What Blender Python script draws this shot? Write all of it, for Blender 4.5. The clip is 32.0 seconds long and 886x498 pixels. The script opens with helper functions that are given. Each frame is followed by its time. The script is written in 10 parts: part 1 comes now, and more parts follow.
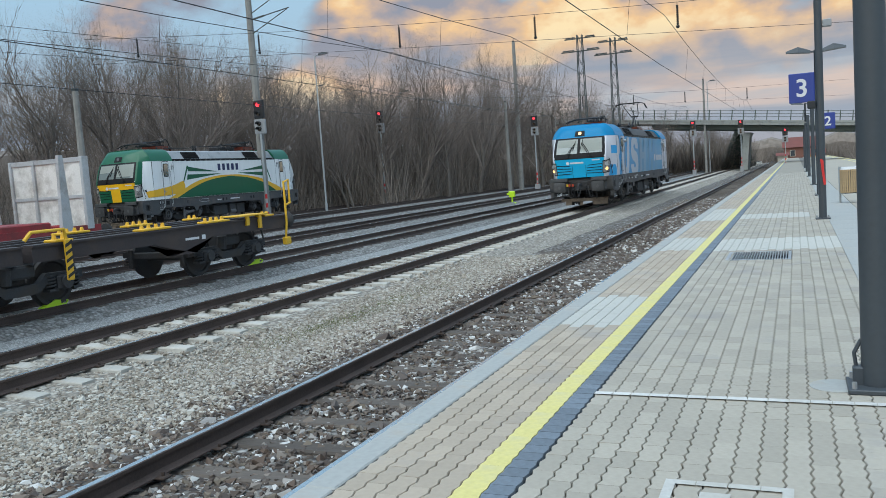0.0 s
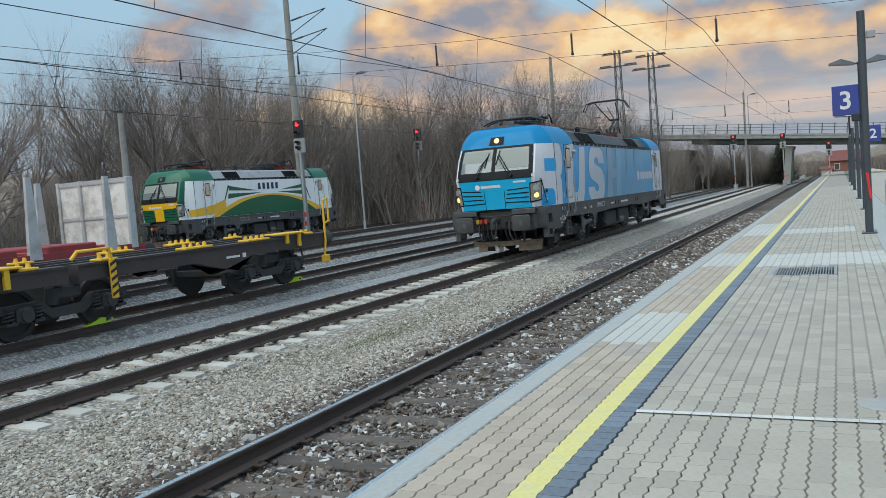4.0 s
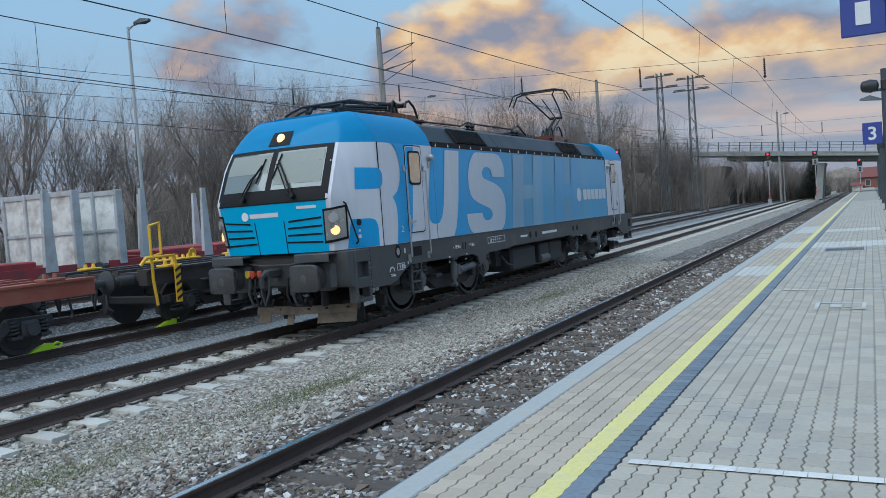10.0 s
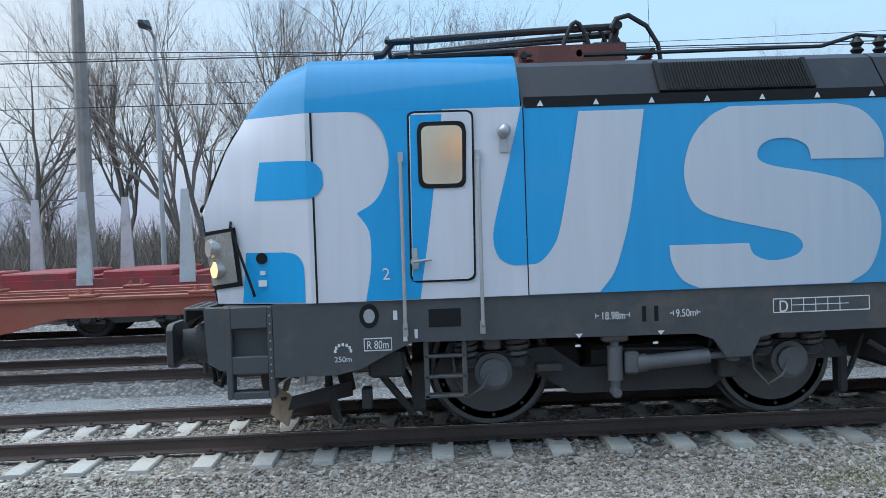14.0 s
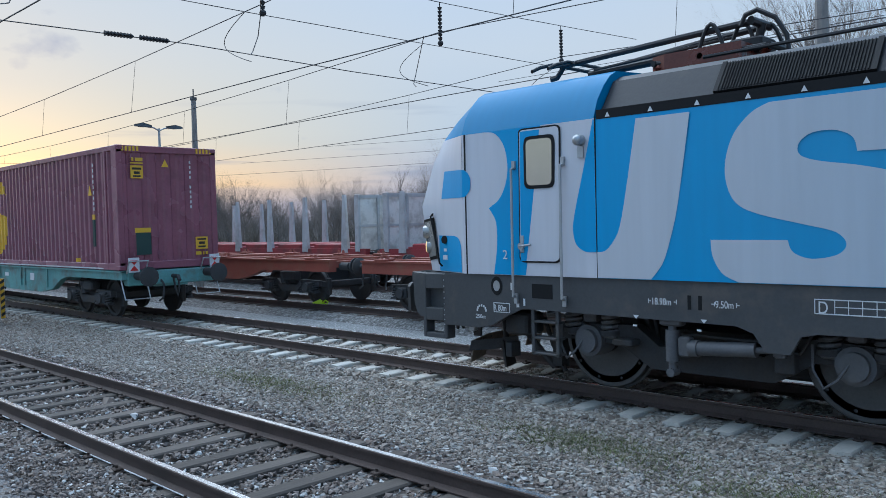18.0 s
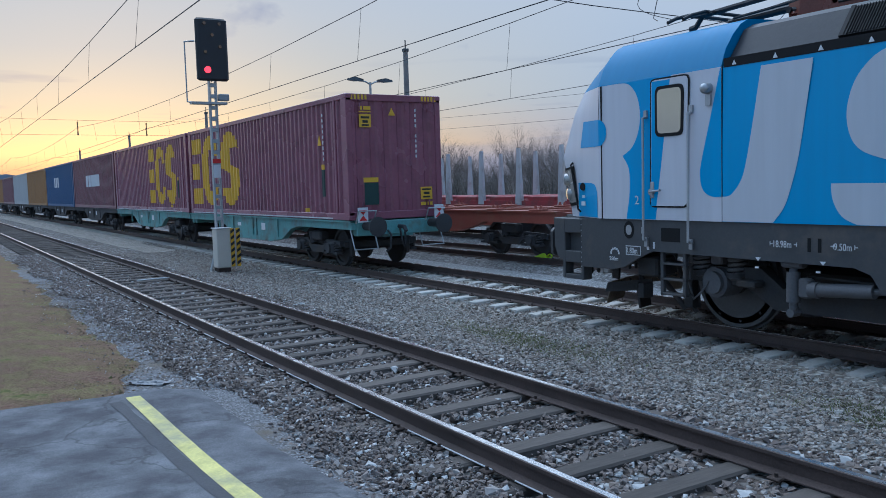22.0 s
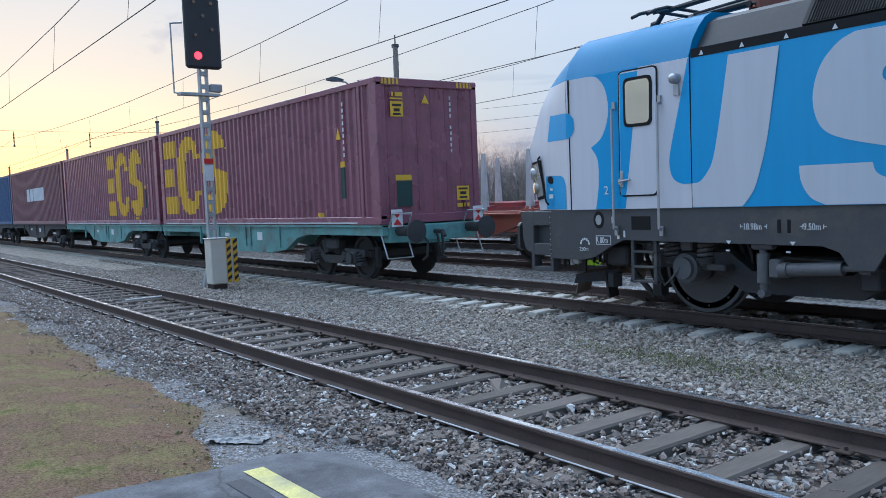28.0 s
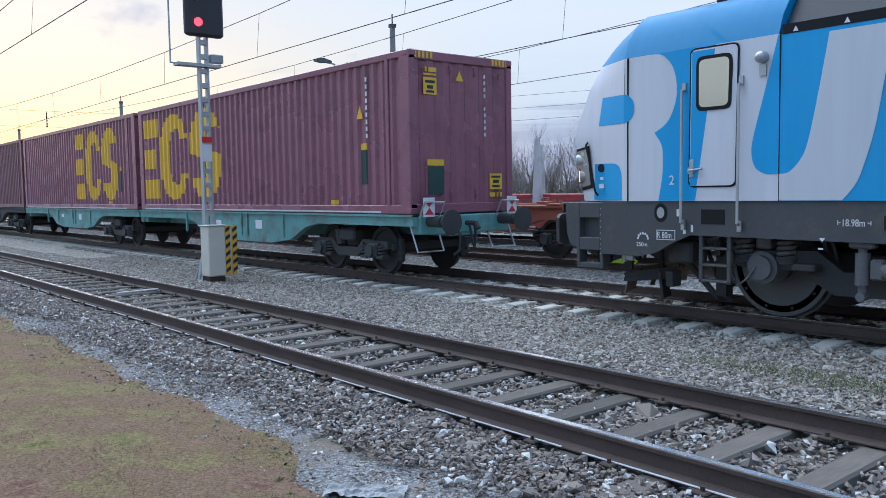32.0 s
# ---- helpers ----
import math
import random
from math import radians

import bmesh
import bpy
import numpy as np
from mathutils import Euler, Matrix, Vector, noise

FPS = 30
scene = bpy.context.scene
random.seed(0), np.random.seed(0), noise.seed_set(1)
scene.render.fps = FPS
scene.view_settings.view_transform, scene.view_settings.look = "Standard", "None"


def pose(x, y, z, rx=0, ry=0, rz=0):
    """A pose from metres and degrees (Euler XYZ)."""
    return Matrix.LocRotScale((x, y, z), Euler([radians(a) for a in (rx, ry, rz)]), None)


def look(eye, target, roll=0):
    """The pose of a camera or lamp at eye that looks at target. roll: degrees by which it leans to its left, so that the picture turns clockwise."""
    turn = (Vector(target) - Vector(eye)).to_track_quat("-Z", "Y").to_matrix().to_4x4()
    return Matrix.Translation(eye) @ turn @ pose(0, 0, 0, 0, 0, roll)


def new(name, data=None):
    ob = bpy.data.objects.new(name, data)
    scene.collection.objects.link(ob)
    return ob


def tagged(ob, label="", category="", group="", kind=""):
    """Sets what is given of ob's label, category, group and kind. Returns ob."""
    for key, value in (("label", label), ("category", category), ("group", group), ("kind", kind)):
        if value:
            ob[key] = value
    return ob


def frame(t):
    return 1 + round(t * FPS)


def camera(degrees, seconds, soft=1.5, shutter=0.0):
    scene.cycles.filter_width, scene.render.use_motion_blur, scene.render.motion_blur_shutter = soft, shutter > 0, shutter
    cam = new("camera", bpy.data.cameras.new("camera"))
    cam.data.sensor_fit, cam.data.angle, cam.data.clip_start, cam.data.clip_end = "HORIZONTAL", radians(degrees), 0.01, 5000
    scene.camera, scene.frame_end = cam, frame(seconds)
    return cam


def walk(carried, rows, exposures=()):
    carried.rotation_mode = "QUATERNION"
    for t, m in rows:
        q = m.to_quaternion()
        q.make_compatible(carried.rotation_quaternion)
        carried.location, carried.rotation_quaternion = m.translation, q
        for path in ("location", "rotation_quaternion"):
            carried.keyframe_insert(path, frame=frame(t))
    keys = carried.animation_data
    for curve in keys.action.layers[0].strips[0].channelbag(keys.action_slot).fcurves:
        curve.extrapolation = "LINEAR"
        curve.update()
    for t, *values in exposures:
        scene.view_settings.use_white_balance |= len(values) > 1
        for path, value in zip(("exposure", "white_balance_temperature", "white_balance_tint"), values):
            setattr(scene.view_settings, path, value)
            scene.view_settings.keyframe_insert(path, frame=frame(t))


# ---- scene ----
# World: track 1 (by the platform) runs along y at x = 0, rail tops at z = 0. +y leads to the road bridge.
X2, X3, X4, X5, X6, X7 = -5.26, -9.85, -14.6, -19.6, -25.4, -30.2
PLAT = 0.5          # platform height over rail top
LENS = 56.6


def aim(x, y, z, yaw, pitch, roll):
    return pose(x, y, z, 0, 0, yaw) @ pose(0, 0, 0, 90 + pitch) @ pose(0, 0, 0, 0, 0, -roll)


PATH = [(0, 3.760, 6.050, 1.950, 23.447, -5.144, 3.937),
        (0.5, 3.760, 6.050, 1.950, 23.739, -5.012, 4.023),
        (1, 3.760, 6.050, 1.950, 24.011, -4.920, 4.077),
        (1.5, 3.760, 6.050, 1.950, 24.286, -4.833, 4.132),
        (2, 3.760, 6.050, 1.950, 24.546, -4.738, 4.139),
        (2.5, 3.760, 6.050, 1.950, 24.820, -4.590, 4.167),
        (4.5, 3.760, 6.050, 1.950, 26.828, -3.117, 4.578),
        (5, 3.760, 6.050, 1.950, 27.940, -2.254, 4.736),
        (5.5, 3.760, 6.050, 1.950, 29.076, -1.633, 4.863),
        (6, 3.760, 6.050, 1.950, 30.369, -1.384, 5.052),
        (6.5, 3.760, 6.050, 1.950, 31.572, -1.473, 5.319),
        (7, 3.760, 6.050, 1.950, 32.793, -1.928, 5.549),
        (7.5, 3.760, 6.050, 1.950, 34.120, -2.445, 5.781),
        (8, 3.809, 4.519, 2.020, 31.125, -3.392, 5.407),
        (8.5, 3.789, 3.396, 2.028, 29.909, -3.496, 4.546),
        (9, 3.771, 2.272, 2.024, 29.831, -3.489, 3.946),
        (9.5, 3.770, 0.619, 1.879, 28.563, -2.942, 3.167),
        (10, 3.822, -1.033, 1.929, 27.659, -2.642, 4.108),
        (10.5, 4.165, -1.042, 1.986, 32.670, -2.880, 2.655),
        (11, 4.178, -1.050, 2.132, 38.571, -3.172, 4.257),
        (12, 4.196, -1.200, 2.108, 53.201, -2.393, 4.036),
        (12.5, 4.148, -1.175, 2.109, 62.422, -2.139, 3.799),
        (13, 4.138, -1.150, 2.037, 72.117, -1.525, 3.102),
        (13.5, 4.100, -0.832, 2.050, 79.951, -1.478, 2.335),
        (15.5, 4.181, -1.479, 2.097, 111.456, -0.636, 2.127),
        (16, 4.170, -1.551, 2.083, 116.611, -0.654, 1.919),
        (16.5, 4.156, -1.496, 2.041, 121.704, -0.619, 1.664),
        (17, 4.152, -1.453, 2.051, 126.196, -0.958, 1.488),
        (17.5, 4.115, -1.473, 2.090, 130.374, -1.562, 1.284),
        (18, 4.092, -1.520, 2.078, 134.869, -1.844, 1.519),
        (18.5, 4.077, -1.668, 2.086, 139.292, -2.067, 1.846),
        (19, 4.185, -1.589, 2.077, 143.673, -2.187, 2.107),
        (19.5, 4.139, -1.722, 2.058, 147.310, -2.239, 2.365),
        (20, 4.155, -1.952, 2.030, 149.309, -2.538, 2.248),
        (20.5, 4.186, -2.230, 2.044, 149.812, -3.232, 1.821),
        (21, 4.162, -2.461, 1.977, 149.489, -3.843, 1.762),
        (21.5, 4.147, -2.700, 1.960, 148.702, -4.325, 1.641),
        (22, 4.218, -3.005, 1.941, 147.780, -4.514, 1.666),
        (22.5, 4.266, -3.328, 1.897, 146.674, -4.378, 1.585),
        (23, 4.236, -3.605, 1.881, 145.823, -4.210, 1.965),
        (23.5, 4.282, -3.844, 1.850, 145.322, -4.068, 2.284),
        (24, 4.365, -4.112, 1.847, 145.053, -3.981, 2.420),
        (24.5, 4.371, -4.382, 1.808, 144.899, -3.891, 2.388),
        (25, 4.404, -4.646, 1.813, 144.780, -3.820, 2.054),
        (25.5, 4.479, -4.906, 1.781, 144.669, -3.532, 2.088),
        (27.5, 4.688, -6.085, 1.652, 143.536, -3.379, 2.393),
        (28, 4.663, -6.393, 1.635, 143.295, -3.505, 2.358),
        (28.5, 4.685, -6.682, 1.622, 143.098, -3.454, 2.172),
        (29, 4.715, -6.928, 1.621, 143.018, -3.264, 1.898),
        (29.5, 4.685, -7.161, 1.592, 142.884, -2.998, 1.442),
        (30, 4.671, -7.467, 1.571, 142.855, -2.968, 1.010),
        (30.5, 4.740, -7.777, 1.579, 142.608, -3.231, 0.978),
        (31, 4.783, -8.006, 1.559, 142.052, -3.490, 0.930),
        (31.5, 4.816, -8.265, 1.554, 141.036, -3.677, 0.903),
        (32, 4.879, -8.568, 1.564, 139.983, -4.003, 0.941)]
LOCO = [(0, 42.6), (0.5, 40.7), (1, 38.8), (1.5, 36.44), (2, 34.54), (2.5, 32.86), (4.5, 26.2), (5, 24.6), (5.5, 23.16), (6, 21.64), (6.5, 20.02), (7, 18.44), (7.5, 16.86), (8, 15.08), (8.5, 13.57), (9, 12.06), (9.5, 10.87), (10, 9.68), (10.5, 7.62), (11, 5.55), (12, 1.88), (12.5, 0.31), (13, -1.25), (13.5, -2.23), (15.5, -7.59), (16, -8.45), (16.5, -9.1), (17, -9.62), (17.5, -10.06), (18, -10.45), (18.5, -10.86), (19, -11.14), (19.5, -11.45), (20, -11.79), (20.5, -12.11), (21, -12.41), (21.5, -12.71), (22, -13.04), (22.5, -13.38), (23, -13.7), (23.5, -13.98), (24, -14.23), (24.5, -14.51), (25, -14.74), (25.5, -15.02), (27.5, -15.98), (28, -16.17), (28.5, -16.32), (29, -16.4), (29.5, -16.46), (30, -16.5), (30.5, -16.57), (31, -16.61), (31.5, -16.61), (32, -16.7)]
EXPOSURES = [(0, 0.3, 6600, 4), (6, 0.22, 6900, 4), (8, 0.22, 6500, 4), (10, 0.12, 6100, 5), (11, 0.26, 6200, 6), (12, 0.52, 6300, 8), (13, 0.76, 6500, 8), (16, 0.5, 6000, 6), (17, 0.38, 5900, 6), (19, 0.15, 5550, 6), (20.2, -0.38, 5050, 6), (21.5, -0.1, 5350, 7), (23, 0.22, 5550, 9), (25, 0.27, 5600, 9), (28, 0.48, 5850, 9), (32, 0.68, 6000, 10)]

cam = camera(LENS, 32.0, 0.6, 0.0)
walk(cam, [(r[0], aim(*r[1:])) for r in PATH], EXPOSURES)


def loco_y(t):
    """The front buffer plane of the blue locomotive at t seconds."""
    for (t0, y0), (t1, y1) in zip(LOCO, LOCO[1:]):
        if t <= t1:
            return y0 + (y1 - y0) * (t - t0) / (t1 - t0)
    return LOCO[-1][1]


# ---- sky and light ----
def world_sky():
    w = bpy.data.worlds.new("dusk_sky")
    scene.world = w
    w.use_nodes = True
    nt = w.node_tree
    nt.nodes.clear()
    N, L = nt.nodes.new, nt.links.new
    out, bg = N("ShaderNodeOutputWorld"), N("ShaderNodeBackground")
    sky = N("ShaderNodeTexSky")
    sky.sky_type, sky.sun_disc = "NISHITA", False
    sky.sun_elevation, sky.sun_rotation = radians(1.5), radians(SUN_AZ)
    sky.air_density, sky.dust_density, sky.ozone_density = 1.0, 1.6, 1.5
    co = N("ShaderNodeTexCoord")

    def math_node(op, a, b=None, c=None):
        m = N("ShaderNodeMath")
        m.operation = op
        for k, v in enumerate((a, b, c)):
            if v is None:
                continue
            if isinstance(v, (int, float)):
                m.inputs[k].default_value = v
            else:
                L(v, m.inputs[k])
        return m.outputs[0]

    def mix(f, a, b, kind="MIX"):
        m = N("ShaderNodeMix")
        m.data_type, m.blend_type = "RGBA", kind
        for s, v in ((m.inputs[0], f), (m.inputs[6], a), (m.inputs[7], b)):
            if isinstance(v, (int, float)):
                s.default_value = v
            elif isinstance(v, tuple):
                s.default_value = (*v, 1)
            else:
                L(v, s)
        return m.outputs[2]

    def ramp(v, *stops):
        r = N("ShaderNodeValToRGB")
        e = r.color_ramp.elements
        while len(e) < len(stops):
            e.new(0.5)
        for k, (p, col) in enumerate(stops):
            e[k].position, e[k].color = p, (*col, 1) if isinstance(col, tuple) else (col, col, col, 1)
        L(v, r.inputs[0])
        return r.outputs[0]

    sep = N("ShaderNodeSeparateXYZ")
    L(co.outputs["Generated"], sep.inputs[0])
    x, y, z = sep.outputs
    zc = math_node("MAXIMUM", z, 0.0)
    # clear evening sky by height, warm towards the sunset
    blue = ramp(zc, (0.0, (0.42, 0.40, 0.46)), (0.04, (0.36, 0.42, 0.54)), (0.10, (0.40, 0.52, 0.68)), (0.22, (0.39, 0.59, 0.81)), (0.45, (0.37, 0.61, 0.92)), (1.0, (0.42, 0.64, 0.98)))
    sd = (math.sin(radians(SUN_AZ)), math.cos(radians(SUN_AZ)))
    toward = math_node("ADD", math_node("MULTIPLY", x, sd[0]), math_node("MULTIPLY", y, sd[1]))
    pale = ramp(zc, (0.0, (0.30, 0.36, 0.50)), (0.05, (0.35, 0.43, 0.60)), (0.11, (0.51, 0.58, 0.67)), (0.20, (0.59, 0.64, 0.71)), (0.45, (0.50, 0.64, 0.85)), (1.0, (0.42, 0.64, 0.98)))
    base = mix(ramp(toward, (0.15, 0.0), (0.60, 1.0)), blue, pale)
    warm = ramp(zc, (0.0, (0.30, 0.33, 0.42)), (0.028, (0.42, 0.40, 0.42)), (0.05, (1.05, 0.69, 0.32)), (0.10, (0.74, 0.66, 0.51)), (0.20, (0.65, 0.65, 0.63)), (0.45, (0.53, 0.64, 0.80)))
    base = mix(ramp(toward, (0.80, 0.0), (0.985, 1.0)), base, warm)
    ember = ramp(zc, (0.0, (0.42, 0.36, 0.36)), (0.022, (0.9, 0.55, 0.25)), (0.045, (1.7, 1.10, 0.46)), (0.09, (1.02, 0.82, 0.52)), (0.16, (0.74, 0.70, 0.62)))
    base = mix(math_node("MULTIPLY", ramp(toward, (0.955, 0.0), (0.998, 1.0)), 0.8), base, ember)
    # heaped clouds in a band opposite the sunset
    def field(dz, scale, detail, rough_, zs=1.7):
        com = N("ShaderNodeCombineXYZ")
        L(x, com.inputs[0])
        L(y, com.inputs[1])
        L(math_node("MULTIPLY_ADD", zc, zs, dz), com.inputs[2])
        mp = N("ShaderNodeMapping")
        mp.inputs["Location"].default_value = CLOUD_AT
        L(com.outputs[0], mp.inputs[0])
        n = N("ShaderNodeTexNoise")
        n.inputs["Scale"].default_value, n.inputs["Detail"].default_value, n.inputs["Roughness"].default_value = scale, detail, rough_
        L(mp.outputs[0], n.inputs["Vector"])
        return n.outputs[0]

    away = ramp(math_node("MULTIPLY_ADD", toward, -0.5, 0.5), (0.65, 0.0), (0.82, 0.8), (0.92, 1.0))
    band = ramp(zc, (0.03, 0.0), (0.08, 0.62), (0.12, 1.0), (0.17, 0.92), (0.215, 0.6), (0.29, 0.05))
    puffs = math_node("MULTIPLY", ramp(zc, (0.03, 0.0), (0.06, 1.0), (0.10, 0.8), (0.14, 0.0)), ramp(math_node("MULTIPLY_ADD", toward, 0.5, 0.5), (0.48, 1.0), (0.62, 0.0)))
    lift = math_node("MULTIPLY_ADD", math_node("MAXIMUM", math_node("MULTIPLY", away, band), math_node("MULTIPLY", puffs, 0.5)), 0.325, -0.175)
    d0 = math_node("ADD", field(0.0, 5.2, 10, 0.50), lift)
    d1 = math_node("ADD", field(0.075, 5.2, 10, 0.50), lift)
    cover = ramp(d0, (0.48, 0.0), (0.57, 1.0))
    lit = ramp(math_node("ADD", math_node("SUBTRACT", d0, d1), math_node("MULTIPLY", d0, 0.10)), (0.03, 0.0), (0.11, 0.5), (0.22, 1.0))
    cloud = ramp(lit, (0.0, (0.29, 0.29, 0.38)), (0.4, (0.56, 0.40, 0.35)), (0.75, (0.94, 0.58, 0.30)), (1.0, (1.06, 0.80, 0.48)))
    cloud = mix(ramp(toward, (-0.3, 0.0), (0.5, 1.0)), cloud, (0.30, 0.36, 0.50))
    both = mix(math_node("MULTIPLY", cover, 0.94), base, cloud)
    # flat pink and slate streaks under the heaps
    sheet = field(0.0, 2.6, 7, 0.52, 8.0)
    flat = ramp(sheet, (0.42, (0.34, 0.40, 0.53)), (0.52, (0.52, 0.50, 0.56)), (0.62, (0.86, 0.60, 0.50)))
    under = ramp(zc, (0.03, 0.0), (0.06, 0.85), (0.11, 0.6), (0.16, 0.0))
    both = mix(math_node("MULTIPLY", math_node("MULTIPLY", under, away), 0.8), both, flat)
    # thin dark streaks low in the sunset sky
    st = ramp(field(0.0, 2.6, 6, 0.5, 13.0), (0.54, 0.0), (0.62, 1.0))
    low = ramp(zc, (0.03, 0.0), (0.06, 1.0), (0.11, 0.8), (0.16, 0.0))
    both = mix(math_node("MULTIPLY", math_node("MULTIPLY", st, low), 0.7), both, (0.27, 0.33, 0.46))
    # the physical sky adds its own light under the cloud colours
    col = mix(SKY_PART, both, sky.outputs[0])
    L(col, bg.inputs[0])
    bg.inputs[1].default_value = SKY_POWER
    L(bg.outputs[0], out.inputs[0])


SUN_AZ, CLOUD_AT, SKY_PART, SKY_POWER = 190.0, (3.1, 1.7, 0.0), 0.03, 0.8
world_sky()
sun_data = bpy.data.lights.new("low_sun", "SUN")
sun_data.energy, sun_data.angle, sun_data.color = 2.3, radians(75), (0.93, 0.97, 1.0)
low_sun = new("low_sun", sun_data)
low_sun.matrix_world = look((60 * math.sin(radians(SUN_AZ)), 60 * math.cos(radians(SUN_AZ)), 110), (0, 0, 0))


# ---- materials ----
def mat(name, base, rough=0.6, metal=0.0, var=0.2, big=0.6, fine=25.0, bump=0.15, dirt=None, dirt_amount=0.0, coat=0.0, random_tint=0.0, stretch=(1, 1, 1)):
    """Painted or plain surface: slow stains, fine grain, a little relief, and dirt in patches."""
    m = bpy.data.materials.new(name)
    m.use_nodes = True
    nt = m.node_tree
    N, L = nt.nodes.new, nt.links.new
    b = nt.nodes["Principled BSDF"]
    co = N("ShaderNodeTexCoord")
    mp = N("ShaderNodeMapping")
    mp.inputs["Scale"].default_value = stretch
    L(co.outputs["Object"], mp.inputs[0])
    n1, n2 = N("ShaderNodeTexNoise"), N("ShaderNodeTexNoise")
    n1.inputs["Scale"].default_value, n1.inputs["Detail"].default_value = big, 5
    n2.inputs["Scale"].default_value, n2.inputs["Detail"].default_value = fine, 4
    for n in (n1, n2):
        L(mp.outputs[0], n.inputs["Vector"])
    add = N("ShaderNodeMath")
    add.operation = "MULTIPLY_ADD"
    add.inputs[1].default_value = 0.45
    L(n2.outputs[0], add.inputs[0])
    half = N("ShaderNodeMath")
    half.operation = "MULTIPLY"
    half.inputs[1].default_value = 0.55
    L(n1.outputs[0], half.inputs[0])
    L(half.outputs[0], add.inputs[2])
    r = N("ShaderNodeValToRGB")
    e = r.color_ramp.elements
    e[0].position, e[1].position = 0.3, 0.7
    e[0].color = (*[c * (1 - var) for c in base], 1)
    e[1].color = (*[min(1, c * (1 + var)) for c in base], 1)
    L(add.outputs[0], r.inputs[0])
    col = r.outputs[0]
    if dirt:
        n3 = N("ShaderNodeTexNoise")
        n3.inputs["Scale"].default_value, n3.inputs["Detail"].default_value, n3.inputs["Roughness"].default_value = 1.7, 7, 0.65
        L(mp.outputs[0], n3.inputs["Vector"])
        r3 = N("ShaderNodeValToRGB")
        r3.color_ramp.elements[0].position, r3.color_ramp.elements[1].position = 0.62 - 0.35 * dirt_amount, 0.85 - 0.3 * dirt_amount
        L(n3.outputs[0], r3.inputs[0])
        mx = N("ShaderNodeMix")
        mx.data_type = "RGBA"
        L(r3.outputs[0], mx.inputs[0])
        L(col, mx.inputs[6])
        mx.inputs[7].default_value = (*dirt, 1)
        col = mx.outputs[2]
    if random_tint:
        oi = N("ShaderNodeObjectInfo")
        hs = N("ShaderNodeHueSaturation")
        mr = N("ShaderNodeMapRange")
        mr.inputs[3].default_value, mr.inputs[4].default_value = 1 - random_tint, 1 + random_tint
        L(oi.outputs["Random"], mr.inputs[0])
        L(mr.outputs[0], hs.inputs["Value"])
        L(col, hs.inputs["Color"])
        col = hs.outputs[0]
    L(col, b.inputs["Base Color"])
    mr = N("ShaderNodeMapRange")
    mr.inputs[3].default_value, mr.inputs[4].default_value = max(0.02, rough - 0.1), min(1, rough + 0.1)
    L(n1.outputs[0], mr.inputs[0])
    L(mr.outputs[0], b.inputs["Roughness"])
    b.inputs["Metallic"].default_value = metal
    b.inputs["Coat Weight"].default_value = coat
    if bump:
        bp = N("ShaderNodeBump")
        bp.inputs["Strength"].default_value, bp.inputs["Distance"].default_value = bump, 0.01
        L(n2.outputs[0], bp.inputs["Height"])
        L(bp.outputs[0], b.inputs["Normal"])
    return m


def island_tint(m, amount):
    """Vary a material from piece to piece of a joined mesh."""
    nt = m.node_tree
    b = nt.nodes["Principled BSDF"]
    src = b.inputs["Base Color"].links[0].from_socket
    g = nt.nodes.new("ShaderNodeNewGeometry")
    hs = nt.nodes.new("ShaderNodeHueSaturation")
    mr = nt.nodes.new("ShaderNodeMapRange")
    mr.inputs[3].default_value, mr.inputs[4].default_value = 1 - amount, 1 + amount
    nt.links.new(g.outputs["Random Per Island"], mr.inputs[0])
    nt.links.new(mr.outputs[0], hs.inputs["Value"])
    nt.links.new(src, hs.inputs["Color"])
    nt.links.new(hs.outputs[0], b.inputs["Base Color"])
    return m


def glow(name, color, power):
    m = bpy.data.materials.new(name)
    m.use_nodes = True
    b = m.node_tree.nodes["Principled BSDF"]
    b.inputs["Base Color"].default_value = (*color, 1)
    b.inputs["Emission Color"].default_value = (*color, 1)
    b.inputs["Emission Strength"].default_value = power
    return m


def glass(name, tint=(0.03, 0.035, 0.04), rough=0.04):
    """Dark cab glass: a glossy pane over a dim interior."""
    m = bpy.data.materials.new(name)
    m.use_nodes = True
    b = m.node_tree.nodes["Principled BSDF"]
    b.inputs["Base Color"].default_value = (*tint, 1)
    b.inputs["Roughness"].default_value = rough
    b.inputs["IOR"].default_value = 1.6
    b.inputs["Specular IOR Level"].default_value = 0.9
    return m


